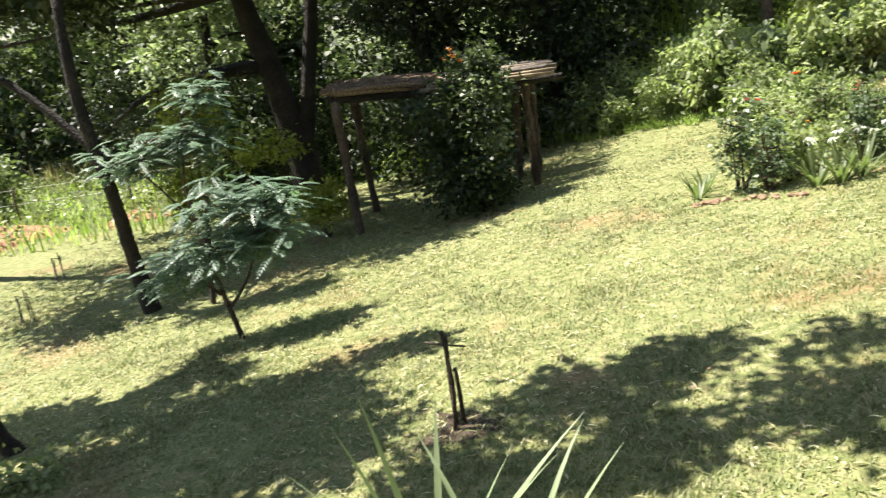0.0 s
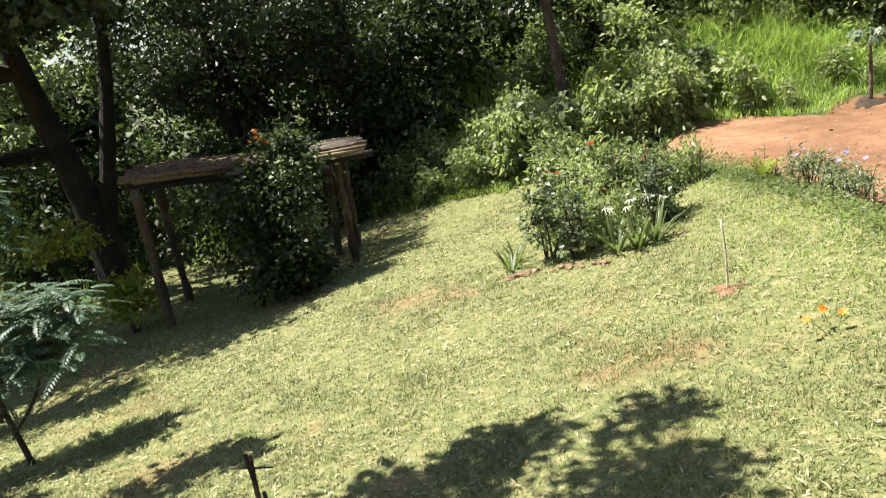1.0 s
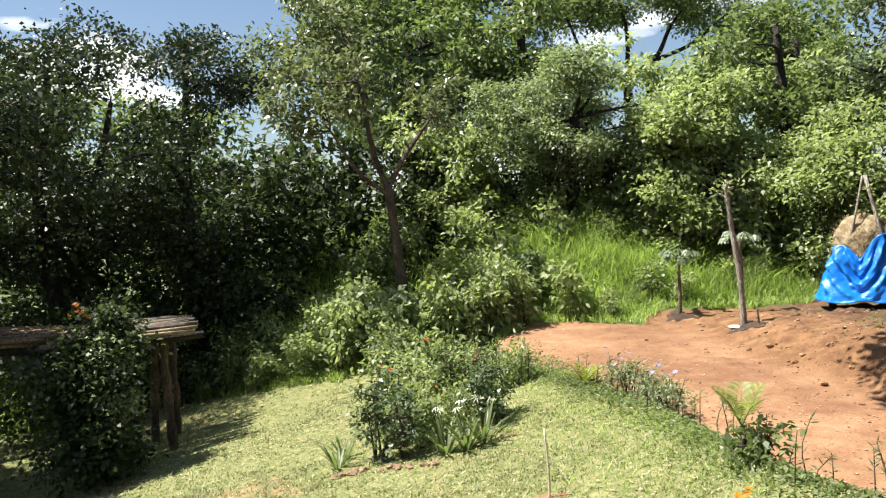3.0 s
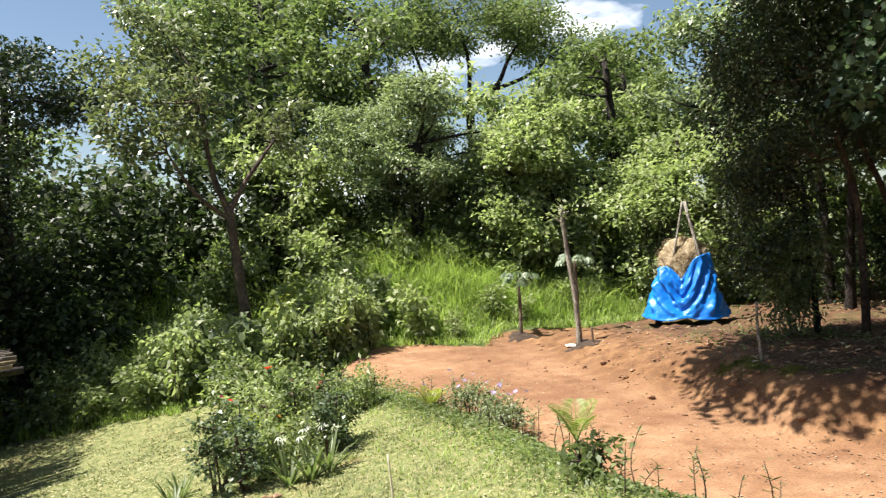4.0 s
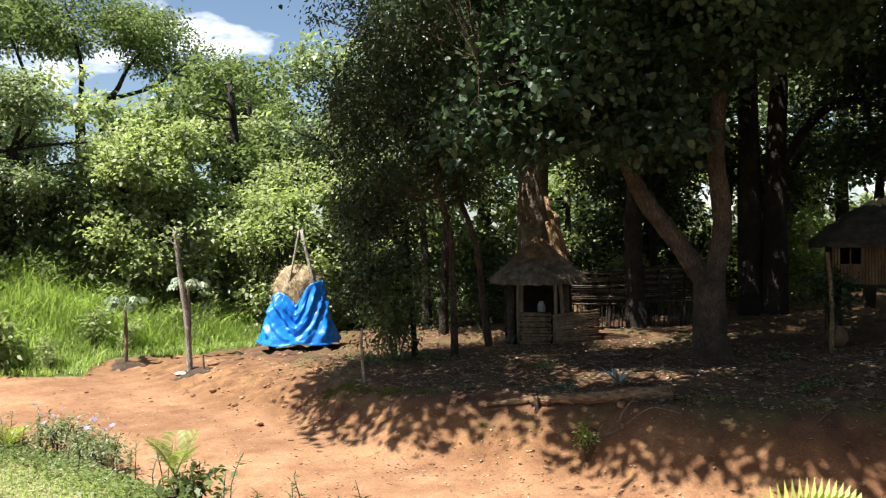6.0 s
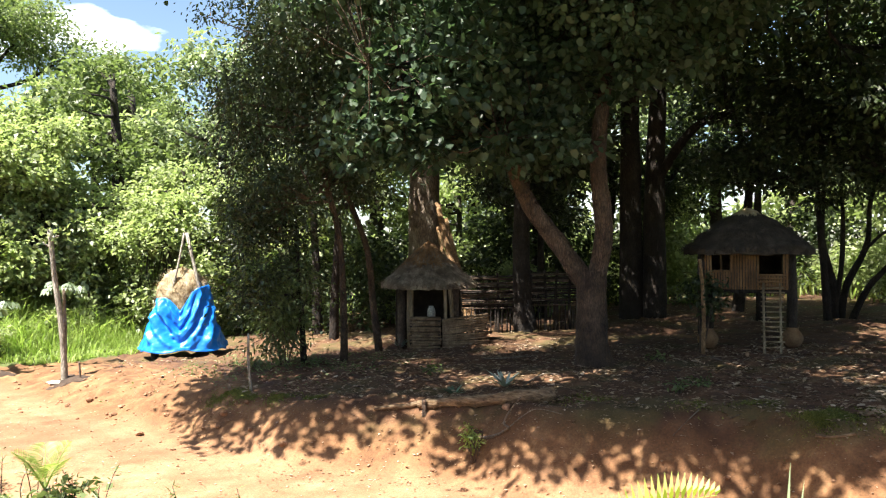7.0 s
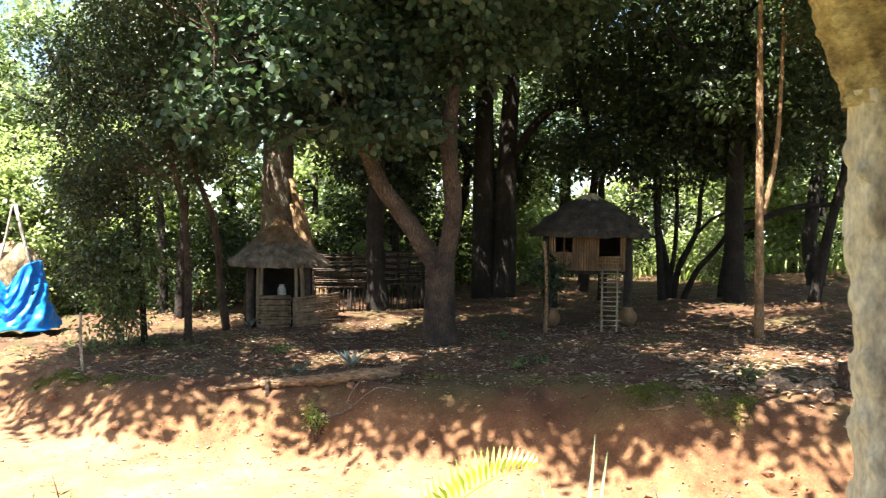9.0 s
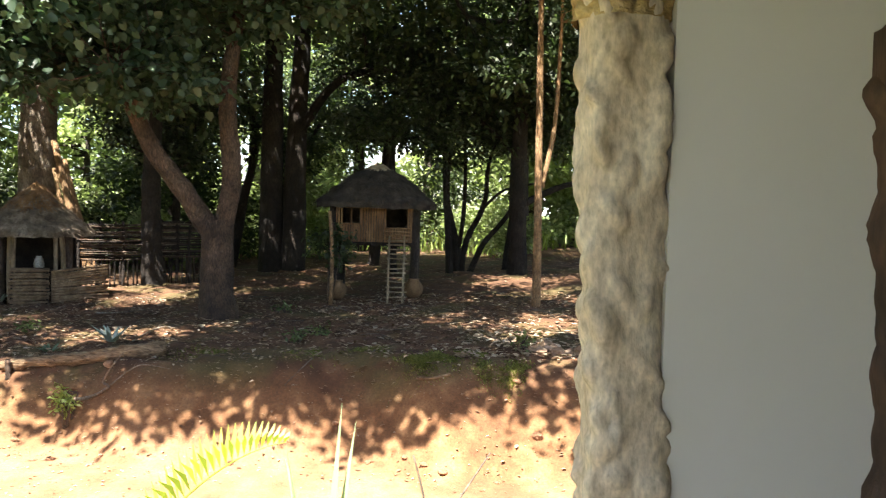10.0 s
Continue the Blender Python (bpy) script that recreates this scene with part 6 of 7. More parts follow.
def lawn_things():
    soil_patch("soil_patch", 3.84, 6.47, 0.17, "dug red soil round a thin stake", seed=2)
    one_stick("stake", (3.84, 6.47, h(3.84, 6.47) - 0.05), (3.83, 6.5, h(3.84, 6.47) + 0.62), 0.012, 0.009, PEELED, "thin pale stake stuck in the lawn")
    global rng
    for k, (x, y, hh) in enumerate(((-0.26, 4.83, 0.72), (-7.2, 12.15, 0.5), (-7.9, 14.8, 0.5))):
        rng = np.random.default_rng(90 + k)
        t = thing("tree_guard", (x, y, h(x, y)), "small guard of upright sticks round a seedling", "tree guard", "tree guards")
        for i, (dx, dy, f) in enumerate(((0, 0, 1.0), (0.07, 0.06, 0.6), (0.02, 0.1, 0.92)) if k == 0 else ((0.13, 0, 1), (-0.12, 0.05, 0.9), (0, 0.15, 1.05), (0.02, -0.13, 0.9))):
            b = Build()
            stick(b, (dx, dy, -0.06), (dx * 0.8, dy * 0.8, hh * f), 0.017 if k == 0 else 0.013, 0.014 if k == 0 else 0.01, 7, 8, 0.02)
            part("upright", b, STICK if k else BARK, t)
        b = Build()
        stick(b, (-0.12, 0.1, hh * 0.85), (0.14, 0.05, hh * 0.8), 0.008, 0.006, 5, 4)
        part("crosspiece", b, STICK, t)
    soil_patch("soil_patch", -0.22, 4.86, 0.3, "dark dug soil round a stick guard", SOIL_DARK, 3)
    # the orange flowers in the grass
    for x, y, k in ((4.3, 4.66, 0), (3.75, 4.95, 1)):
        t = thing("garden_flower", (x, y, h(x, y)), "small plant with bright orange blooms in the lawn", "flower")
        g = np.random.default_rng(96 + k)
        rng = g
        for i in range(9 if k == 0 else 3):
            q = (g.normal(0, 0.09), g.normal(0, 0.09), 0.1 + g.uniform(0, 0.16) * (1.2 - 0.7 * k))
            b = Build()
            tube(b, bend_line([(q[0] * 0.3, q[1] * 0.3, -0.01), (q[0] * 0.6, q[1] * 0.6, q[2] * 0.5), q], 5), 0.003, 5)
            m = 7
            leaves(b, np.array(q) * g.uniform(0.2, 0.8, (m, 1)), np.stack([g.normal(0, 1, m), g.normal(0, 1, m), g.uniform(0, 0.8, m)], 1), g.uniform(0.03, 0.06, m), 0.014, 0.2, 0.6)
            part("stalk", b, LEAF_BRIGHT, t)
            flower(t, q, ORANGE, 0.04, 6, i + 9 * k, 0.4, 0.7)
    soil_patch("red_soil_bed", -11.6, 19.7, 1.3, "heap of red soil at the meadow's edge", seed=7, lift=0.3)
    soil_patch("red_soil_bed", -8.3, 20.2, 0.9, "low ridge of dug red soil by the meadow", seed=8, lift=0.16)
    # thin wire fence by the meadow
    f = thing("wire_fence", (-9, 21, h(-9, 21)), "thin wire fence on weathered posts by the meadow", "fence")
    rng = np.random.default_rng(98)
    for i in range(5):
        b = Build()
        x = -6 + i * 3.0
        stick(b, (x, 0.3 * i, -0.1), (x, 0.3 * i, 1.0), 0.035, 0.03)
        part("post", b, STICK, f)
    for z in (0.5, 0.9):
        b = Build()
        tube(b, curve_between((-6, 0, z), (6, 1.2, z), 0.002, 12), 0.006, 5)
        part("wire", b, PALE_STONE, f)
    # strap leaves in front of the terrace
    rosette("flax", -0.32, 3.05, 11, 1.08, 0.035, "pale green flax with long sword leaves by the terrace", FLAX, 0.32, 0.12, 101, "flax")
    rosette("flax", 0.0, 2.85, 6, 0.95, 0.03, "pale green flax with long sword leaves by the terrace", FLAX, 0.4, 0.15, 102, "flax")
    t = thing("flax", (4.2, 0.15, h(4.2, 0.15)), "pale green flax with a few long sword leaves by the terrace", "flax")
    for way, ln, arch in (((0.09, -0.05, 1.0), 1.1, 0.02), ((0.16, -0.11, 1.0), 1.02, 0.02), ((-0.15, 0.13, 1.0), 1.0, 0.02), ((0.3, 0.2, 0.9), 0.95, 0.12), ((-0.3, -0.16, 0.9), 0.84, 0.1), ((-0.35, 0.24, 0.9), 0.84, 0.16), ((0.4, -0.1, 0.6), 0.6, 0.3)):
        b = Build()
        strap(b, (0, 0, -0.02), unit(np.array(way)), ln, 0.04, arch)
        part("leaf", b, FLAX, t)
    one_stick("dry_twig", (5.2, -0.3, h(5.2, -0.3) - 0.03), (5.3, -0.62, h(5.2, -0.3) + 0.42), 0.008, 0.004, STICK, "thin dry forked twig beside the flax", "twig", 0.06)
    one_stick("dry_twig", (5.2, -0.3, h(5.2, -0.3) - 0.03), (5.22, -0.2, h(5.2, -0.3) + 0.42), 0.008, 0.004, STICK, "thin dry upright twig beside the flax", "twig", 0.06)
    near = thing("young_palm", (4.95, 1.24, h(4.95, 1.24)), "young palm with yellow-green feather fronds", "palm")
    for way, ln, arch in (((0.1, -0.75, 1.1), 1.4, 0.37), ((-0.7, -0.3, 0.45), 0.7, 0.5), ((0.3, 1.0, 0.4), 0.7, 0.5), ((1.0, 0.2, 0.35), 0.7, 0.5)):
        b = Build()
        frond(b, (0, 0, 0.02), way, ln, arch, 0.33, 24, 0.028, 1.3)
        part("frond", b, LEAF_YELLOW, near)
    one_stick("stake", (-1.05, 3.05, h(-1.05, 3.05) - 0.05), (-1.02, 3.05, h(-1.05, 3.05) + 0.62), 0.025, 0.02, BARK_PALE, "stout pale stake beside the terrace")


lawn_things()


# ---- border between lawn and track ----
def make_border():
    g = np.random.default_rng(110)
    palm("fern_palm", 6.41, 9.85, 9, 0.5, "young yellow-green fern palm in the border", LEAF_YELLOW, 111, 0.35, 0.13, 0.45, 0.0, 16)
    palm("young_palm", 5.42, 5.8, 5, 0.46, "young fan-leaved palm on the lawn's edge", LEAF_LIME, 112, 0.25, 0.24, 0.42, 0.0, 18, 0.28)
    shrub("border_plant", 5.4, 5.72, [(0, 0, 0.16, 0.28, 0.28, 0.14)], "broad-leaved plant at a palm's foot", LEAF_MID, 14, 22, 0.085, 0.6, 0.14, 113, 4, category="plant")
    b = Build()
    global rng
    rng = g
    n = 7600
    y = g.uniform(2.5, 13.2, n)
    x = np.interp(y, EDGE_Y, EDGE_X) + g.normal(-0.08, 0.2, n)
    p = np.stack([x, y, height(x, y) + g.uniform(0.0, 0.07, n)], 1)
    leaves(b, p, np.stack([g.normal(0, 1, n), g.normal(0, 1, n), g.uniform(0, 0.8, n)], 1), g.uniform(0.03, 0.075, n), g.uniform(0.015, 0.035, n), 0.3, 0.7)
    tagged(part("border_creeper", b, LEAF_MID), "low creeping green plants along the lawn's edge", "ground cover", kind="stuff")
    for i in range(46):
        y = 3.6 + i * 0.15 + g.normal(0, 0.08)
        if i % 5 == 2:
            continue
        x = float(np.interp(y, EDGE_Y, EDGE_X)) + 0.12 + g.normal(0, 0.1)
        t = thing("border_herb", (x, y, h(x, y)), "upright thin-stemmed herb with narrow leaves", "herb", "border herbs")
        st, lf = Build(), Build()
        hh = g.uniform(0.25, 0.5)
        q = bend_line([(0, 0, -0.02), (g.normal(0, 0.02), g.normal(0, 0.02), hh * 0.5), (g.normal(0, 0.05), g.normal(0, 0.05), hh)], 6)
        tube(st, q, np.linspace(0.007, 0.003, 6), 5)
        m = 22
        k = g.uniform(0.1, 1.0, m)
        pos = np.stack([np.interp(k, np.linspace(0, 1, 6), q[:, c]) for c in range(3)], 1)
        leaves(lf, pos, np.stack([g.normal(0, 1, m), g.normal(0, 1, m), g.uniform(0.1, 1, m)], 1), g.uniform(0.04, 0.1, m), 0.012, 0.2, 0.6)
        part("stem", st, BARK, t)
        part("foliage", lf, LEAF_MID if i % 3 else LEAF_GREY, t)
        if 30 < i and i % 4 == 0:
            flower(t, tuple(q[-1]), PURPLE, 0.04, 6, i)
    for k, (x, y) in enumerate(((6.62, 9.2), (6.55, 8.6), (6.45, 8.1))):
        t = shrub("border_plant", x, y, [(0, 0, 0.26, 0.26, 0.26, 0.22)], "bushy border plant with mauve flowers", LEAF_GREY, 22, 40, 0.055, 0.35, 0.14, 120 + k, 6, category="plant")
        for i in range(4):
            flower(t, (g.normal(0, 0.14), g.normal(0, 0.14), 0.48 + g.normal(0, 0.04)), PURPLE, 0.045, 6, i + 5 * k)


make_border()


# ---- track side: pole, papaya, hay rack ----
def papaya(x, y, hh, seed, label):
    g = np.random.default_rng(seed)
    t = thing("papaya", (x, y, h(x, y)), label, "papaya")
    b = Build()
    tube(b, bend_line([(0, 0, -0.05), (0.02, 0, hh * 0.5), (0, 0, hh)], 8), np.linspace(0.045, 0.025, 8), 8, 0.05)
    part("stem", b, BARK_PALE, t)
    global rng
    rng = g
    for i in range(10):
        a = i * 2.4
        w = np.array([math.cos(a), math.sin(a), g.uniform(-0.1, 0.8)])
        b = Build()
        tip = np.array([0, 0, hh]) + w * g.uniform(0.2, 0.34)
        tube(b, curve_between((0, 0, hh - 0.03), tip, 0.05, 4), 0.006, 5)
        for k in range(7):
            c = a + (k - 3) * 0.55
            leaves(b, tip[None], np.array([[math.cos(c), math.sin(c), -0.8]]), 0.19, 0.085, 0.25, 0.8)
        part("leaf", b, PAPAYA_LEAF, t)
    return t


def make_pole_and_papaya():
    papaya(11.16, 13.66, 1.15, 131, "young papaya over a painted shadow ring")
    papaya(11.8, 12.6, 1.5, 132, "young papaya behind the lopped trunk")
    # crown shadows under papaya and trunk, painted as dark rings
    soil_patch("shadow_ring", 11.1, 13.6, 0.3, "dark ring of soil standing for a papaya's crown shadow", SOIL_DARK, 4, 0.05)
    soil_patch("shadow_ring", 11.0, 11.62, 0.3, "dark ring of soil standing for leaf shadow by a lopped trunk", SOIL_DARK, 5, 0.05)
    z = h(10.98, 11.68)
    tree("lopped_trunk", (10.98, 11.68, z), [[(0, 0, -0.1, 0.06), (-0.03, 0.02, 0.8, 0.05), (-0.1, 0.1, 1.7, 0.046), (-0.17, 0.15, 2.62, 0.042)]], [(-0.1, 0.1, 2.5, 0.3, 0.3, 0.15)], "mottled lopped trunk with a few leaf shoots", LEAF_BRIGHT, BARK_ASH, 5, 14, 0.15, 0.1, seed=133, limbs=3)
    rock("slab", 10.84, 11.76, 0.11, 134, PALE_STONE, "flat pale stone beside a lopped trunk", "", 0.3)
    one_stick("stake", (11.08, 11.42, h(11.08, 11.42) - 0.05), (11.05, 11.42, h(11.08, 11.42) + 0.3), 0.02, 0.016, BARK_PALE, "short stake at a trunk's foot")
    one_stick("stake", (10.1, 7.13, h(10.1, 7.13) - 0.06), (10.06, 7.15, h(10.1, 7.13) + 0.82), 0.022, 0.018, BARK_ASH, "plain upright stake on the bank")


make_pole_and_papaya()


def make_hay_rack():
    global rng
    g = rng = np.random.default_rng(140)
    cx, cy = 13.5, 11.25
    z0 = h(cx, cy)
    f = np.array([-0.76, -0.65])
    side = np.array([0.65, -0.76])
    rack = thing("hay_rack", (cx, cy, z0), "low pole platform with two tall crossed poles", "rack")
    def q(u, w, z):
        return (side[0] * u - f[0] * w, side[1] * u - f[1] * w, z)
    for u, w in ((-0.5, -0.25), (0.5, -0.25), (-0.5, 0.3), (0.5, 0.3)):
        b = Build()
        stick(b, q(u, w, -0.1), q(u, w, 0.34), 0.05, 0.045)
        part("leg", b, BARK_DARK, rack)
    for i in range(9):
        b = Build()
        w = -0.36 + i * 0.09
        stick(b, q(-0.58, w, 0.3), q(0.58, w, 0.3), 0.035, 0.03)
        part("platform_pole", b, BARK_DARK, rack)
    for u0, u1, r0 in ((-0.46, 0.03, 0.024), (0.5, 0.07, 0.038)):
        b = Build()
        tube(b, curve_between(q(u0, -0.3, 0.34), q(u1, -0.05, 2.34), 0.015, 10), np.linspace(r0, r0 * 0.8, 10), 8, 0.06)
        part("tall_pole", b, BARK_ASH, rack)
    # hay
    hay = thing("haystack", (cx, cy, z0 + 0.36), "dome of dry straw-coloured hay on the rack", "hay")
    b = Build()
    n, s = 22, 44
    zz, aa = np.meshgrid(np.linspace(0, 1, n), np.linspace(0, 2 * np.pi, s, endpoint=False), indexing="ij")
    r = 0.56 * (1 - 0.22 * zz) * np.sqrt(np.clip(1 - np.clip((zz - 0.6) / 0.4, 0, 1) ** 2.2, 0, 1)) * (1 + 0.13 * np.sin(3 * aa + 4 * zz) * zz + 0.035 * g.normal(0, 1, zz.shape))
    u, w = r * np.cos(aa) * 0.98, r * np.sin(aa) * 0.48
    v = np.stack([side[0] * u - f[0] * w, side[1] * u - f[1] * w, zz * (1.28 + 0.07 * np.cos(2 * aa + 0.6))], -1)
    i, j = np.meshgrid(np.arange(n - 1), np.arange(s), indexing="ij")
    k = (j + 1) % s
    b.add(v.reshape(-1, 3), np.stack([i * s + j, i * s + k, (i + 1) * s + k, (i + 1) * s + j], -1).reshape(-1, 4))
    part("hay_dome", b, STRAW, hay)
    b = Build()
    pick = v[6:].reshape(-1, 3)[g.integers(0, (n - 6) * s, 2600)]
    blades(b, pick - np.array([0, 0, 0.05]), g.uniform(0.06, 0.17, len(pick)), 0.006, 0.9, 2, unit(np.concatenate([pick[:, :2], np.zeros((len(pick), 1))], 1)) * 0.5)
    part("loose_straw", b, STRAW, hay)
    # tarpaulin
    b = Build()
    n, s = 46, 170
    ss, aa = np.meshgrid(np.linspace(0, 1, n), np.linspace(0, 2 * np.pi, s, endpoint=False), indexing="ij")
    front = np.clip(-np.sin(aa), 0, 1)
    across = np.cos(aa)
    dip = front ** 4 * 0.34 * np.clip(1 - np.abs(across + 0.12) * 1.6, 0, 1)
    topz = 1.12 + 0.13 * across - dip
    z = 0.04 + (topz - 0.04) * ss
    rad = 0.79 - 0.34 * ss**0.75
    sag = np.sin(np.pi * ss) ** 0.6
    drape = ss - 0.75 * np.abs(across + 0.1) ** 1.4
    fold = 0.03 * np.sin(5 * aa + 3.2 * ss) * (1 - 0.6 * ss) + front ** 0.4 * sag * (0.045 * np.sin(19 * drape + 1.1 * np.sin(3 * aa)) + 0.02 * np.sin(37 * drape + 2.3 * np.sin(2 * aa + 1)))
    lump = np.array([[noise.noise(Vector((math.cos(a_) * 2.4, math.sin(a_) * 2.4, s_ * 3.4))) for a_ in aa[0]] for s_ in ss[:, 0]])
    fine = np.array([[noise.noise(Vector((math.cos(a_) * 8, math.sin(a_) * 8, s_ * 9))) for a_ in aa[0]] for s_ in ss[:, 0]])
    r = rad + fold + 0.06 * lump + 0.03 * fine
    sq = (np.abs(np.cos(aa)) ** 3.2 + np.abs(np.sin(aa)) ** 3.2) ** (-1 / 3.2)
    u, w = r * np.cos(aa) * sq, r * np.sin(aa) * sq * 0.72
    z = z + 0.03 * lump * sag + np.where(ss < 0.08, 0.02 * np.sin(7 * aa), 0)
    v = np.stack([side[0] * u - f[0] * w, side[1] * u - f[1] * w, z], -1)
    i, j = np.meshgrid(np.arange(n - 1), np.arange(s), indexing="ij")
    k = (j + 1) % s
    b.add(v.reshape(-1, 3), np.stack([i * s + j, i * s + k, (i + 1) * s + k, (i + 1) * s + j], -1).reshape(-1, 4))
    m, nd, l, p = nodes_of("blue_tarpaulin")
    a1 = noise_node(nd, l, 3.5, 5)
    rp = ramp(nd, [(0.3, (0.004, 0.14, 0.62)), (0.55, (0.008, 0.2, 0.74)), (0.8, (0.02, 0.27, 0.82))])
    l.new(a1.outputs[0], rp.inputs[0]), l.new(rp.outputs[0], p.inputs["Base Color"])
    p.inputs["Roughness"].default_value = 0.38
    a2 = noise_node(nd, l, 14, 5)
    bump(nd, l, a2.outputs[0], p, 0.4, 0.03)
    t = tagged(part("tarpaulin", b, m), "crumpled bright blue plastic tarpaulin wrapped round hay", "tarpaulin")
    t.location = (cx, cy, z0 + 0.12)
    rack.scale = hay.scale = t.scale = (1.06, 1.06, 1.06)
    t.modifiers.new("thickness", "SOLIDIFY").thickness = 0.006


make_hay_rack()


# ---- yard: thatched hut, stick fences, raised hut ----
def thatch_roof(b, straw, radius, rise, eave_z, power=1.0, n=26, s=60, ragged=0.03, square=2.0, sy=1.0, seed=1, strips=1500, width=0.008):
    """A shaggy roof: a coarse cone or dome with loose straws over it."""
    global rng
    g = rng = np.random.default_rng(seed)
    zz, aa = np.meshgrid(np.linspace(0, 1, n), np.linspace(0, 2 * np.pi, s, endpoint=False), indexing="ij")
    sq = (np.abs(np.cos(aa)) ** square + np.abs(np.sin(aa)) ** square) ** (-1 / square)
    r = radius * (1 - zz) ** power * (1 + ragged * g.normal(0, 1, zz.shape) * (zz < 0.97) + 0.025 * np.sin(zz * 19))
    x, y, z = r * np.cos(aa) * sq, r * np.sin(aa) * sq * sy, eave_z + rise * zz + ragged * 0.5 * g.normal(0, 1, zz.shape)
    i, j = np.meshgrid(np.arange(n - 1), np.arange(s), indexing="ij")
    k = (j + 1) % s
    quads = np.stack([i * s + j, i * s + k, (i + 1) * s + k, (i + 1) * s + j], -1).reshape(-1, 4)
    top = np.stack([x, y, z], -1)
    b.add(top.reshape(-1, 3), quads)
    low = top.copy()
    low[..., 2] -= 0.09 * (1 - zz)
    b.add(low.reshape(-1, 3), quads[:, ::-1])
    jj = np.arange(s)
    kk = (jj + 1) % s
    b.add(np.concatenate([top[0], low[0]]), np.stack([jj + s, kk + s, kk, jj], -1))
    pick = g.integers(0, (n - 3) * s, strips)
    p = top.reshape(-1, 3)[pick]
    out = unit(np.concatenate([p[:, :2], np.zeros((strips, 1))], 1))
    nxt = out * 0.09 + np.array([0, 0, -0.085 * rise / radius]) + g.normal(0, 0.02, (strips, 3))
    sd = np.stack([-out[:, 1], out[:, 0], np.zeros(strips)], 1) * width
    p = p + np.array([0, 0, 0.012]) + g.normal(0, 0.01, (strips, 3))
    straw.add(np.stack([p - sd, p + sd, p + nxt + sd, p + nxt - sd], 1).reshape(-1, 3), np.arange(strips * 4).reshape(-1, 4))


def make_hut():
    """A round stick hut that opens towards the terrace."""
    global rng
    cx, cy = 15.2, 6.62
    z0 = h(cx, cy)
    t = thing("thatched_hut", (cx, cy, z0), "small round hut of sticks under a shaggy thatched cone", "hut")

    def at(u, w, z):
        return (0.41 * u - 0.911 * w, -0.911 * u - 0.41 * w, z)
    b, st = Build(), Build()
    thatch_roof(b, st, 0.93, 0.80, 2.1 - z0, 1.0, ragged=0.016, seed=150, strips=3200, width=0.007)
    roof = part("roof", b, THATCH, t)
    part("loose_thatch", st, THATCH, roof)
    b, st = Build(), Build()
    thatch_roof(b, st, 0.5, 0.46, 2.475 - z0, 0.9, 12, 36, 0.025, seed=151, strips=700)
    cap = part("roof_cap", b, RUST, roof, "rust-brown worn thatch cap")
    part("loose_thatch", st, RUST, cap)
    rng = np.random.default_rng(152)
    for u, w, r, m in ((-0.52, 0.42, 0.085, BARK), (-0.37, 0.52, 0.045, STRAW_POLE), (-0.30, 0.54, 0.035, STRAW_POLE), (0.30, 0.54, 0.04, STRAW_POLE), (0.37, 0.52, 0.045, STRAW_POLE), (0.50, 0.42, 0.085, BARK), (-0.5, -0.5, 0.06, BARK_DARK), (0.5, -0.5, 0.06, BARK_DARK)):
        b = Build()
        q = at(u, w, 0)
        stick(b, at(u, w, h(cx + q[0], cy + q[1]) - z0 - 0.08), at(u, w, 2.2 - z0), r, r * 0.85, 9)
        part("post", b, m, t)
    # crate of logs before the opening and a slanting log panel beside it
    for i in range(11):
        b = Build()
        z = 0.03 + i * 0.052 - 0.05
        stick(b, at(-0.37 + rng.normal(0, 0.015), 0.84, z), at(0.22 + rng.normal(0, 0.015), 0.84, z + rng.normal(0, 0.006)), 0.027, 0.025, 7, 4, 0.006)
        part("wall_log", b, HUT_STICK, t)
    for u in (-0.34, 0.19):
        for i in range(7):
            b = Build()
            z = 0.02 + i * 0.08
            stick(b, at(u, 0.86, z), at(u, 0.5, z), 0.025, 0.022, 7, 3, 0.006)
            part("wall_log", b, BARK_DARK, t)
    for i in range(6):
        b = Build()
        w = 0.55 + i * 0.055
        stick(b, at(-0.36, w, 0.56), at(0.22, w, 0.56), 0.028, 0.025, 7, 3, 0.005)
        part("shelf_log", b, HUT_STICK, t)
    for i in range(13):
        b = Build()
        f = i / 12
        stick(b, at(0.25, 0.8, 0.03 + 0.5 * f), at(1.12 + rng.normal(0, 0.02), 0.5, 0.03 + 0.6 * f + rng.normal(0, 0.005)), 0.024, 0.021, 7, 5, 0.006)
        part("panel_log", b, HUT_STICK, t)
    for u, w, top in ((0.28, 0.75, 0.55), (0.98, 0.5, 0.66)):
        b = Build()
        stick(b, at(u, w, -0.08), at(u, w, top), 0.04, 0.035, 8, 4, 0.01)
        part("panel_post", b, BARK_DARK, t)
    for k in range(30):
        a = -1.0 + k * 0.115
        b = Build()
        stick(b, (0.64 * math.cos(a + 0.05), 0.64 * math.sin(a + 0.05), -0.02), (0.62 * math.cos(a), 0.62 * math.sin(a), 2.1 - z0), 0.026, 0.022, 6, 4, 0.01)
        part("wall_pole", b, BARK_DARK, t)
    # dark curved sheet added behind the poles; its colour stands for the inside shade
    b = Build()
    aa, zz = np.meshgrid(np.linspace(-1.05, 2.5, 30), np.array([-0.05, 0.6, 1.34]), indexing="ij")
    for r in (0.58, 0.55):
        v = np.stack([r * np.cos(aa), r * np.sin(aa), zz], -1).reshape(-1, 3)
        i, j = np.meshgrid(np.arange(29), np.arange(2), indexing="ij")
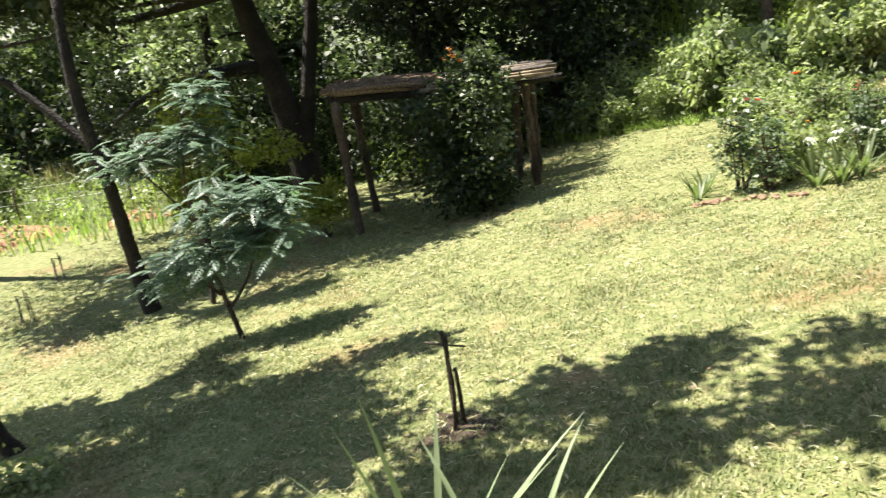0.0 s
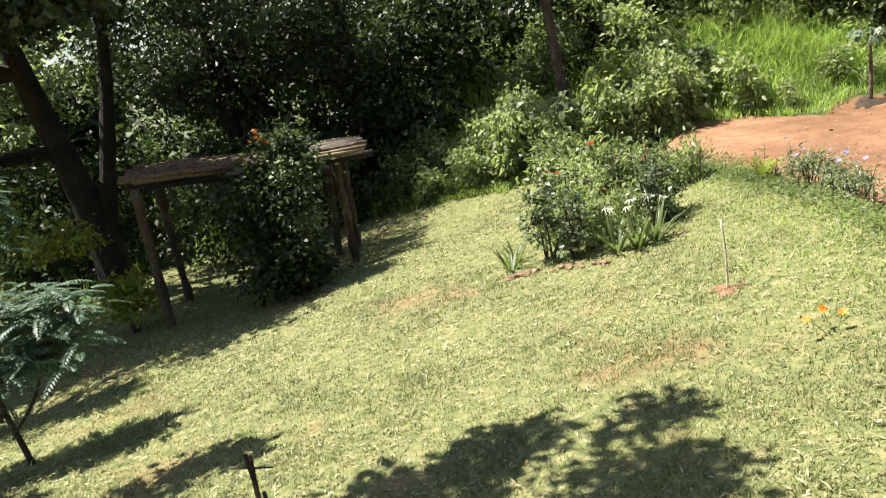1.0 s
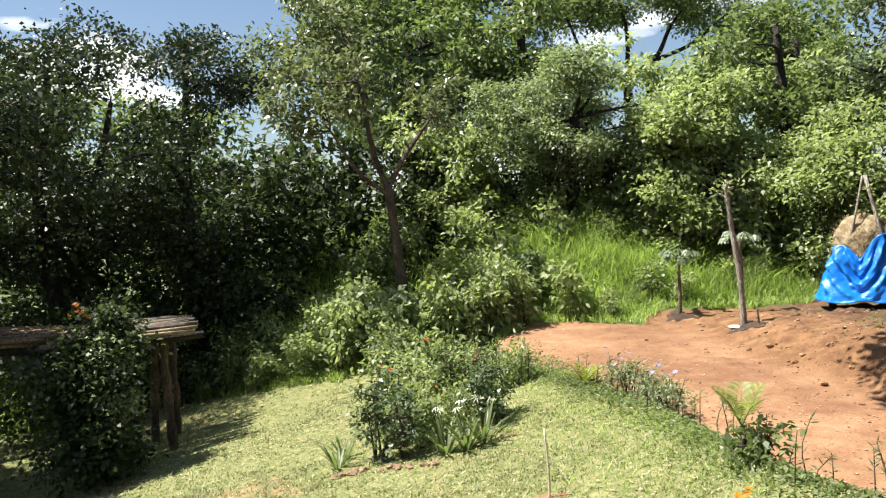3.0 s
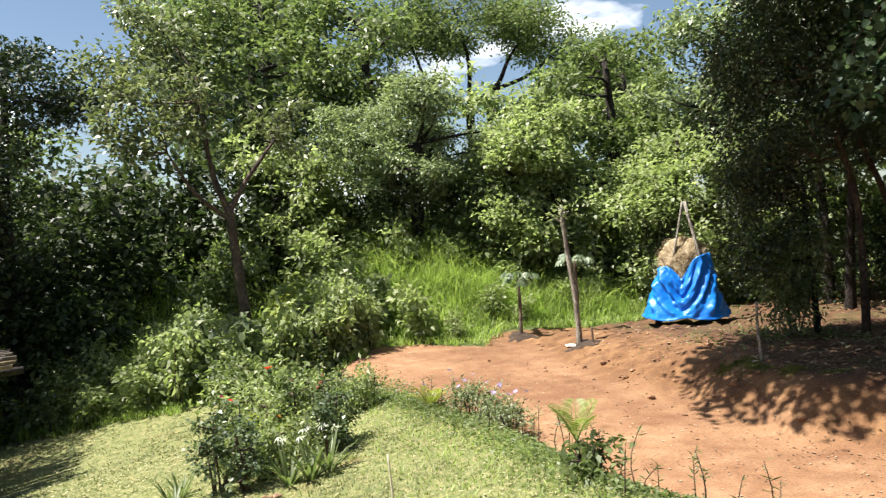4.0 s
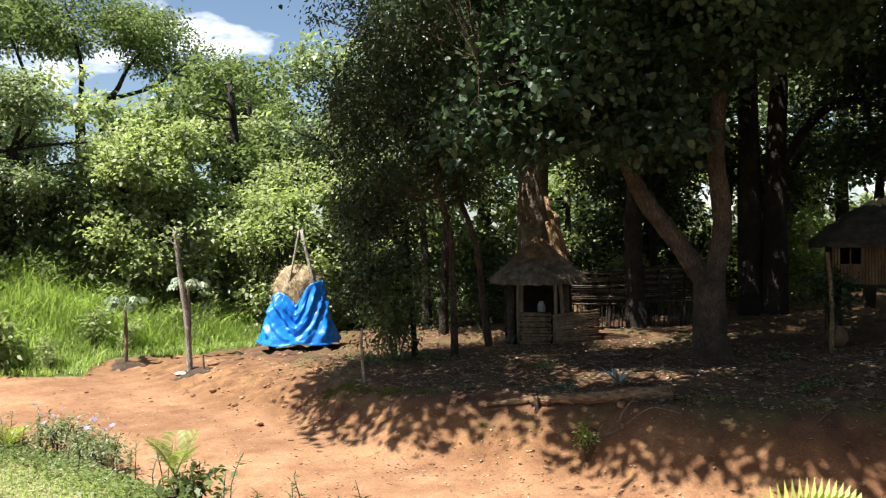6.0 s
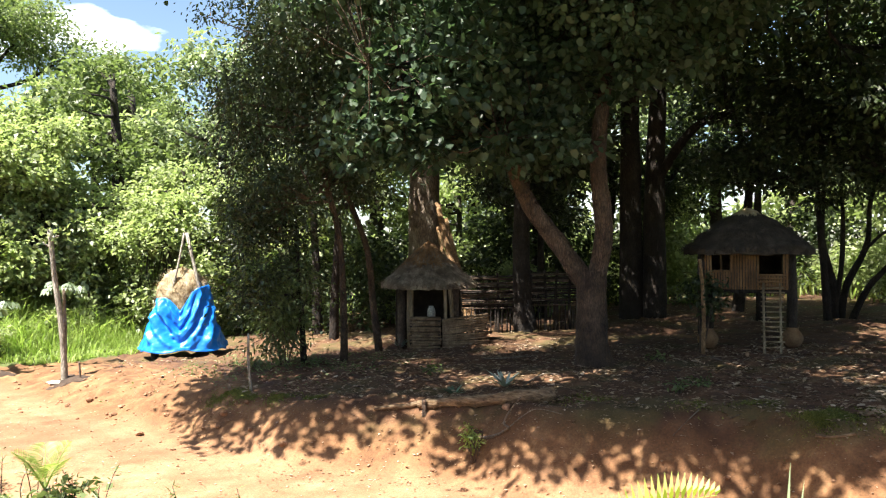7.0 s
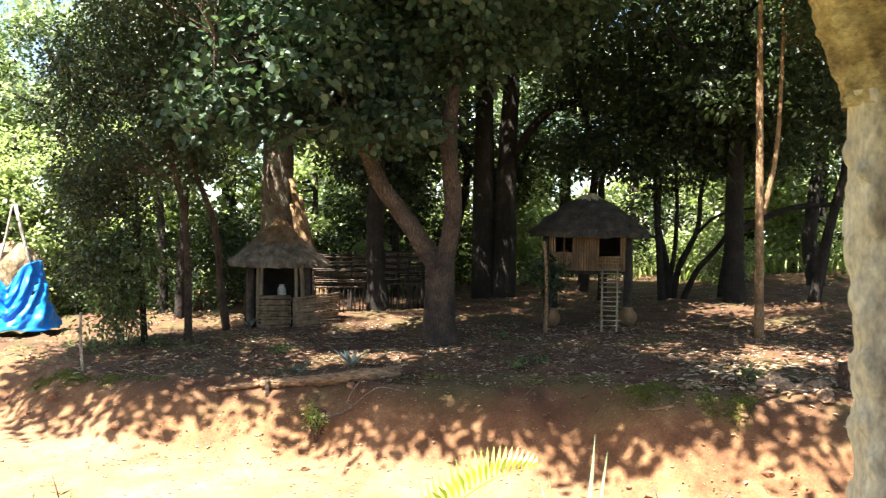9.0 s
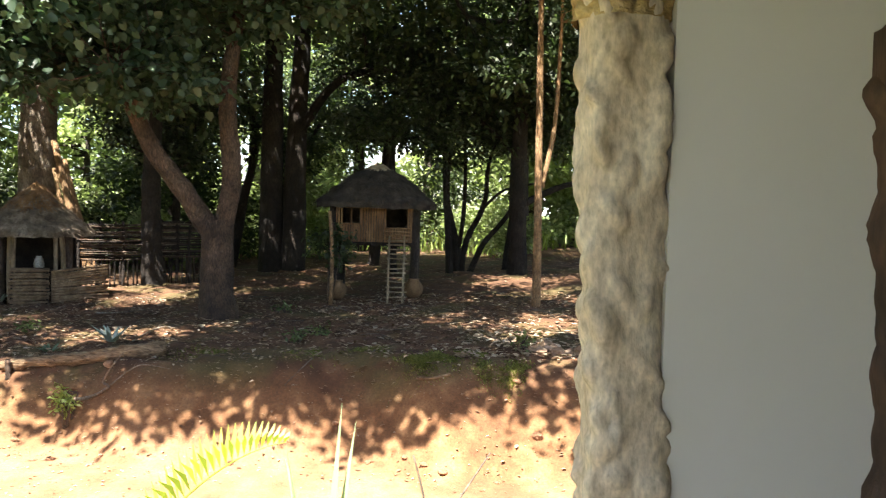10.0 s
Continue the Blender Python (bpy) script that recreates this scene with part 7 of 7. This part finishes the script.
        b.add(v, np.stack([i * 3 + j, (i + 1) * 3 + j, (i + 1) * 3 + j + 1, i * 3 + j + 1], -1).reshape(-1, 4))
    part("back_wall", b, HUT_INSIDE_SHADE, t, "dark sheet added for the hut's shaded inside")
    q = at(0.05, 0.15, 0)
    pot("water_pot", cx + q[0], cy + q[1], 0.085, 0.26, PALE_STONE, "pale pot standing inside the hut", 0.5)
    b = Build()
    box(b, (-0.3, -0.3, 0.42), (0.3, 0.3, 0.5))
    part("shelf", b, BARK_DARK, t, flat=True)


RUST = rough_material("rusty_thatch", (0.12, 0.06, 0.022), (0.26, 0.14, 0.055), (0.42, 0.25, 0.12), 6, 60, 0.95, 1.0, 0.02)


def pot(name, x, y, r, hh, material, label, lift=0.0):
    b = Build()
    prof = np.array([(0.0, 0.0), (0.6, 0.0), (0.95, 0.3), (1.0, 0.5), (0.8, 0.78), (0.55, 0.9), (0.62, 1.0), (0.5, 1.0), (0.45, 0.85), (0.0, 0.7)])
    s = 24
    a = np.linspace(0, 2 * np.pi, s, endpoint=False)
    v = np.stack([np.outer(prof[:, 0] * r, np.cos(a)), np.outer(prof[:, 0] * r, np.sin(a)), np.repeat(prof[:, 1:] * hh, s, 1)], -1)
    i, j = np.meshgrid(np.arange(len(prof) - 1), np.arange(s), indexing="ij")
    k = (j + 1) % s
    b.add(v.reshape(-1, 3), np.stack([i * s + j, i * s + k, (i + 1) * s + k, (i + 1) * s + j], -1).reshape(-1, 4))
    ob = part(name, b, material)
    ob.location = (x, y, h(x, y) + lift)
    return tagged(ob, label, "pot")


make_hut()


def stick_fence(name, a, c, hh, low, label, seed, upright=4):
    """Horizontal sticks, close together, over a row of short upright ones."""
    global rng
    rng = np.random.default_rng(seed)
    a, c = np.array(a, float), np.array(c, float)
    z0 = h(*a)
    t = thing(name, (a[0], a[1], z0), label, "fence")
    d = c - a
    out = unit(np.array([-d[1], d[0]])) * 0.02
    for i in range(upright + 1):
        q = d * i / upright
        b = Build()
        stick(b, (q[0], q[1], h(*(a + q)) - z0 - 0.1), (q[0], q[1], hh + 0.05), 0.035, 0.03)
        part("post", b, BARK_DARK, t)
    n = int((hh - low) / 0.031)
    for i in range(n):
        z = low + (hh - low) * i / (n - 1)
        s = 1 if i % 2 else -1
        b = Build()
        stick(b, (out[0] * s + rng.normal(0, 0.02), out[1] * s, z), (d[0] + out[0] * s + rng.normal(0, 0.03), d[1] + out[1] * s + rng.normal(0, 0.03), z + rng.normal(0, 0.015)), rng.uniform(0.015, 0.021), 0.016, 6, 8, 0.006)
        part("rail", b, (BARK, BARK_DARK, BARK_DARK, STICK)[i % 4], t)
    m = int(np.linalg.norm(d) / 0.085)
    for i in range(m):
        q = d * (i + 0.5) / m + rng.normal(0, 0.01, 2)
        b = Build()
        stick(b, (q[0], q[1], h(*(a + q)) - z0 - 0.05), (q[0], q[1], low + rng.uniform(0.0, 0.08)), 0.018, 0.015, 6, 4, 0.01)
        part("picket", b, BARK_DARK, t)
    return t


stick_fence("stick_fence", (16.75, 7.0), (17.5, 5.55), 1.28, 0.58, "fence of stacked horizontal sticks behind the hut", 175)
stick_fence("stick_fence", (17.5, 5.2), (18.1, 4.2), 1.28, 0.58, "fence of stacked horizontal sticks between two trees", 176)


def make_raised_hut():
    """A small hut on stilts with a ladder."""
    global rng
    cx, cy = 15.55, 0.72
    z0 = h(cx, cy)
    t = thing("raised_hut", (cx, cy, z0), "small bamboo-walled hut on stilts with a thatched hip roof", "hut")
    fl, wt = 2.06 - z0, 2.74 - z0
    b, st = Build(), Build()
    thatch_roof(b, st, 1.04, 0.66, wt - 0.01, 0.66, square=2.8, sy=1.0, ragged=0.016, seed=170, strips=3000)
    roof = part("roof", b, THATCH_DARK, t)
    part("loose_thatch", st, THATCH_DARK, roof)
    b, st = Build(), Build()
    thatch_roof(b, st, 0.34, 0.2, wt + 0.49, 0.5, 8, 30, 0.03, seed=171, strips=150)
    part("roof_cap", b, STRAW, roof, "pale cap of fresh thatch")
    rng = np.random.default_rng(172)
    for x in (-0.62, 0.62):
        for y in (-0.7, 0.7):
            b = Build()
            stick(b, (x, y, h(cx + x, cy + y) - z0 - 0.1), (x, y, wt + 0.05), 0.08, 0.07, 9, 8, 0.006)
            part("stilt", b, BARK_DARK, t)
    part("floor_deck", boxes_of(((-0.68, -0.74, fl - 0.06), (0.68, 0.74, fl))), BARK_DARK, t, flat=True)
    # front wall of upright canes with two openings
    y = -0.69
    while y < 0.70:
        lo, hi = fl, wt
        spans = [(lo, hi)]
        if -0.60 < y < -0.22:
            spans = [(lo, lo + 0.26)]
        elif 0.22 < y < 0.56:
            spans = [(lo, lo + 0.3), (hi - 0.08, hi)]
        for a, c in spans:
            b = Build()
            box(b, (-0.665 + rng.uniform(-0.012, 0.012), y, a), (-0.64, y + rng.uniform(0.03, 0.038), c))
            part("wall_cane", b, PLANK, t, flat=True)
        y += 0.044
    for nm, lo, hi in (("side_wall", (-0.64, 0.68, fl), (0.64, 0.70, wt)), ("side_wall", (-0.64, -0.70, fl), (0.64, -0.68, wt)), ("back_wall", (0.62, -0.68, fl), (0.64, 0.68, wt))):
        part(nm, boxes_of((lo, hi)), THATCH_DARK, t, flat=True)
    part("window_frame", boxes_of(((-0.69, 0.21, fl + 0.29), (-0.66, 0.24, wt - 0.07)), ((-0.69, 0.54, fl + 0.29), (-0.66, 0.57, wt - 0.07)), ((-0.69, 0.24, wt - 0.10), (-0.66, 0.54, wt - 0.07)), ((-0.69, 0.24, fl + 0.29), (-0.66, 0.54, fl + 0.32)), ((-0.685, 0.38, fl + 0.32), (-0.665, 0.40, wt - 0.10))), PLANK, t, flat=True)
    for i in range(4):
        b = Build()
        stick(b, (-0.7, -0.62, fl + 0.06 + 0.06 * i), (-0.7, -0.2, fl + 0.06 + 0.06 * i), 0.012, 0.012, 6, 3)
        part("rail", b, PLANK, t)
    # ladder
    lx, ly = 14.12, 0.30
    lz = h(lx, ly)
    d = thing("ladder", (lx, ly, lz), "pole ladder with thin rungs leaning on the raised hut", "ladder")
    top = np.array([cx - 0.72 - lx, 0.02, 2.12 - lz])
    for s in (-0.12, 0.12):
        b = Build()
        stick(b, (0, s, -0.03), (top[0], s * 1.05 + 0.02, top[2] + 0.05), 0.02, 0.017, 7, 6, 0.006)
        part("stringer", b, STRAW_POLE, d)
    for i in range(13):
        k = 0.1 + 0.88 * i / 12
        b = Build()
        stick(b, tuple(top * k + np.array([0, -0.18 + rng.uniform(-0.02, 0.03), 0])), tuple(top * k + np.array([0, 0.17, rng.normal(0, 0.01)])), 0.013, 0.011, 6, 3, 0.01)
        part("rung", b, STRAW_POLE, d)
    pot("clay_pot", 14.55, 1.30, 0.17, 0.31, CLAY, "round clay pot under the raised hut")
    pot("clay_pot", 14.75, 0.02, 0.17, 0.31, CLAY, "round clay pot beside the ladder")
    one_stick("stake", (13.86, 1.32, h(13.86, 1.32) - 0.06), (13.9, 1.36, h(13.86, 1.32) + 1.5), 0.034, 0.028, BARK_TAN, "rough post with a vine in the yard", "post")
    shrub("vine", 14.05, 1.35, [(0, 0, 1.05, 0.2, 0.28, 0.2), (0, -0.15, 0.75, 0.2, 0.3, 0.15)], "dark leafy vine hanging from a post", LEAF_DARK, 16, 34, 0.09, 0.6, 0.16, 175, 3, category="vine")


make_raised_hut()


# ---- yard floor: logs, aloes, seedlings ----
def yard_floor():
    def logline(name, pts, r0, r1, material, label, seed, sides=10, knob=0.09):
        global rng
        rng = np.random.default_rng(seed)
        b = Build()
        q = bend_line([(x, y, h(x, y) + dz) for x, y, dz in pts], 44)
        o = q[0].copy()
        swell = 1 + 1.4 * knob * np.convolve(rng.normal(0, 1, 60), np.hanning(9) / 3, "same")[8:52]
        tube(b, q - o, np.linspace(r0, r1, 44) * swell, sides, knob * 0.6)
        ob = part(name, b, material)
        ob.location = o
        return tagged(ob, label, "log")
    logline("log", [(9.62, 4.3, 0.05), (9.68, 3.95, 0.06), (9.78, 3.55, 0.06), (9.86, 3.05, 0.05), (10.02, 2.68, 0.06)], 0.05, 0.082, LOG, "rotting log lying along the bank's crest", 181, 18, 0.22)
    logline("branch", [(9.6, 4.9, 0.03), (9.62, 4.5, 0.04), (9.66, 4.15, 0.05), (9.7, 3.85, 0.05)], 0.026, 0.032, LOG, "bare fallen branch beside a log", 182)
    logline("branch", [(9.4, 3.5, 0.03), (9.36, 3.25, 0.02), (9.34, 3.05, 0.05), (9.34, 3.1, 0.14), (9.36, 3.02, 0.23), (9.36, 2.9, 0.31)], 0.02, 0.006, BARK_PALE, "crooked fallen branch with a raised tip", 183, 7)
    logline("branch", [(9.34, 3.02, 0.06), (9.34, 2.86, 0.11), (9.36, 2.7, 0.12), (9.36, 2.42, 0.07)], 0.007, 0.004, BARK_PALE, "thin bare twig on the bank", 184, 6)
    logline("branch", [(9.25, -0.15, 0.02), (9.2, -0.3, 0.02), (9.2, -0.5, 0.02)], 0.018, 0.012, LOG, "short fallen branch on the bank", 185, 7)
    logline("branch", [(10.6, 3.26, 0.03), (11.1, 3.26, 0.05), (11.3, 3.15, 0.06), (11.4, 2.98, 0.04)], 0.013, 0.007, BARK_PALE, "curved pale twig on the yard floor", 187, 7)
    logline("branch", [(13.19, 4.75, 0.03), (13.3, 4.4, 0.03), (13.45, 4.1, 0.03)], 0.013, 0.008, BARK_PALE, "thin straight stick on the yard floor", 188, 7)
    one_stick("stump", (9.55, 4.19, h(9.55, 4.19) - 0.04), (9.56, 4.2, h(9.55, 4.19) + 0.17), 0.034, 0.03, BARK_RED, "short cut stem on the bank", "stump")
    one_stick("stump", (9.7, -2.3, h(9.7, -2.3) - 0.1), (9.72, -2.3, h(9.7, -2.3) + 0.27), 0.16, 0.13, BARK_RED, "cut tree stump in the leaf litter", "stump", sides=14)
    g = np.random.default_rng(186)
    for i in range(14):
        rock("stone", 9.75 + g.normal(0, 0.2), -1.85 + g.normal(0, 0.28), g.uniform(0.04, 0.1), 190 + i, STONE, "rough pale stone heaped by a stump", "stone heap")
    for i in range(150):
        y = g.uniform(-2, 11) if i < 40 else g.uniform(6.5, 13)
        x = float(np.interp(y, FOOT_Y, FOOT_X)) + (g.normal(0.3, 0.6) if i < 40 else g.normal(0.5, 0.7))
        rock("clod", x, y, 0.012 + min(0.05, g.gamma(1.6, 0.01)), 300 + i, SOIL, "small clod of red earth on the bank", "earth clods")
    for i in range(80):
        x, y = g.uniform(9.2, 15), g.uniform(-4.5, 6)
        a, ln = g.uniform(0, 3.14), g.uniform(0.15, 0.5)
        x2, y2 = x + ln * math.cos(a), y + ln * math.sin(a)
        one_stick("twig", (x, y, h(x, y) + 0.012), (x2, y2, h(x2, y2) + 0.02), 0.007, 0.004, STICK, "thin dry twig on the yard floor", "twig", 0.08, "yard twigs", 5)
    rosette("aloe", 10.5, 3.47, 20, 0.33, 0.042, "silvery spiky aloe on the yard floor", ALOE, 0.75, 0.1, 201, "aloe", 0.05)
    rosette("aloe", 10.3, 4.1, 12, 0.2, 0.035, "dark green spreading aloe on the yard floor", LEAF_BLUE, 0.9, 0.12, 202, "aloe")
    rosette("aloe", 14.6, 6.95, 14, 0.34, 0.045, "pale aloe at a slender tree's foot", ALOE, 0.7, 0.15, 203, "aloe", 0.05)
    shrub("seedling", 9.22, 3.44, [(0, 0, 0.2, 0.09, 0.1, 0.09), (0, 0.03, 0.31, 0.05, 0.06, 0.05)], "pale yellow-green leafy seedling at the bank's foot", GRASS_TALL, 14, 16, 0.05, 0.5, 0.07, 204, 3, category="plant")
    for k, (x, y, s) in enumerate(((10.6, 1.35, 0.1), (10.9, 1.1, 0.08), (9.9, -1.3, 0.12), (11.5, 4.9, 0.1), (12.9, 1.9, 0.07))):
        shrub("seedling", x, y, [(0, 0, s, s * 1.3, s * 1.3, s * 0.7)], "small green seedling in the yard", LEAF_MID, 6, 14, 0.06, 0.5, 0.07, 205 + k, 3, category="plant")
    # moss
    global rng
    for x0, y0, r, n in ((9.5, -0.27, 0.15, 6500), (9.25, -1.05, 0.13, 3500), (9.75, -0.75, 0.1, 1500), (9.95, 7.5, 0.16, 2200), (9.85, 7.05, 0.15, 1800), (9.8, 6.5, 0.14, 1400), (9.8, 5.9, 0.12, 800), (10.1, 2.3, 0.14, 1000), (9.9, 1.0, 0.16, 1200), (10.0, 0.4, 0.12, 700)):
        x, y = x0 + g.normal(0, r * 0.8, n), y0 + g.normal(0, r, n)
        k = np.sin(9 * x + 2) * np.sin(11 * y) + g.normal(0, 0.5, n) > -0.2
        x, y = x[k], y[k]
        rng = g
        b = Build()
        blades(b, np.stack([x, y, height(x, y) - 0.006], 1), g.uniform(0.015, 0.04, len(x)), 0.018, 0.9, 1)
        tagged(part("moss", b, MOSS), "soft olive-green moss on the earth bank", "moss", kind="stuff")
    n = 2600
    x, y = 12.0 + g.normal(0, 0.75, n), 8.0 + g.normal(0, 0.9, n)
    k = np.sin(5 * x) * np.sin(4 * y + 1) + g.normal(0, 0.4, n) > 0.1
    x, y = x[k], y[k]
    b = Build()
    leaves(b, np.stack([x, y, height(x, y) + g.uniform(0.0, 0.1, len(x))], 1), np.stack([g.normal(0, 1, len(x)), g.normal(0, 1, len(x)), g.uniform(0, 0.8, len(x))], 1), g.uniform(0.03, 0.08, len(x)), g.uniform(0.015, 0.04, len(x)), 0.2, 0.7)
    tagged(part("ground_weeds", b, LEAF_MID), "low green sprouts on the yard floor under slender trees", "weeds", kind="stuff")
    for a, c, r in (((17.95, 6.75), (18.3, 7.75, 3.9), 0.1), ((18.15, 6.7), (18.35, 7.55, 3.5), 0.07), ((17.85, 6.95), (18.2, 7.7, 3.3), 0.06)):
        one_stick("leaning_log", (*a, h(*a) - 0.05), c, r, r * 0.7, BARK_TAN, "bare log leaning on a huge old trunk", "log", 0.015, "leaning logs", 10)


yard_floor()
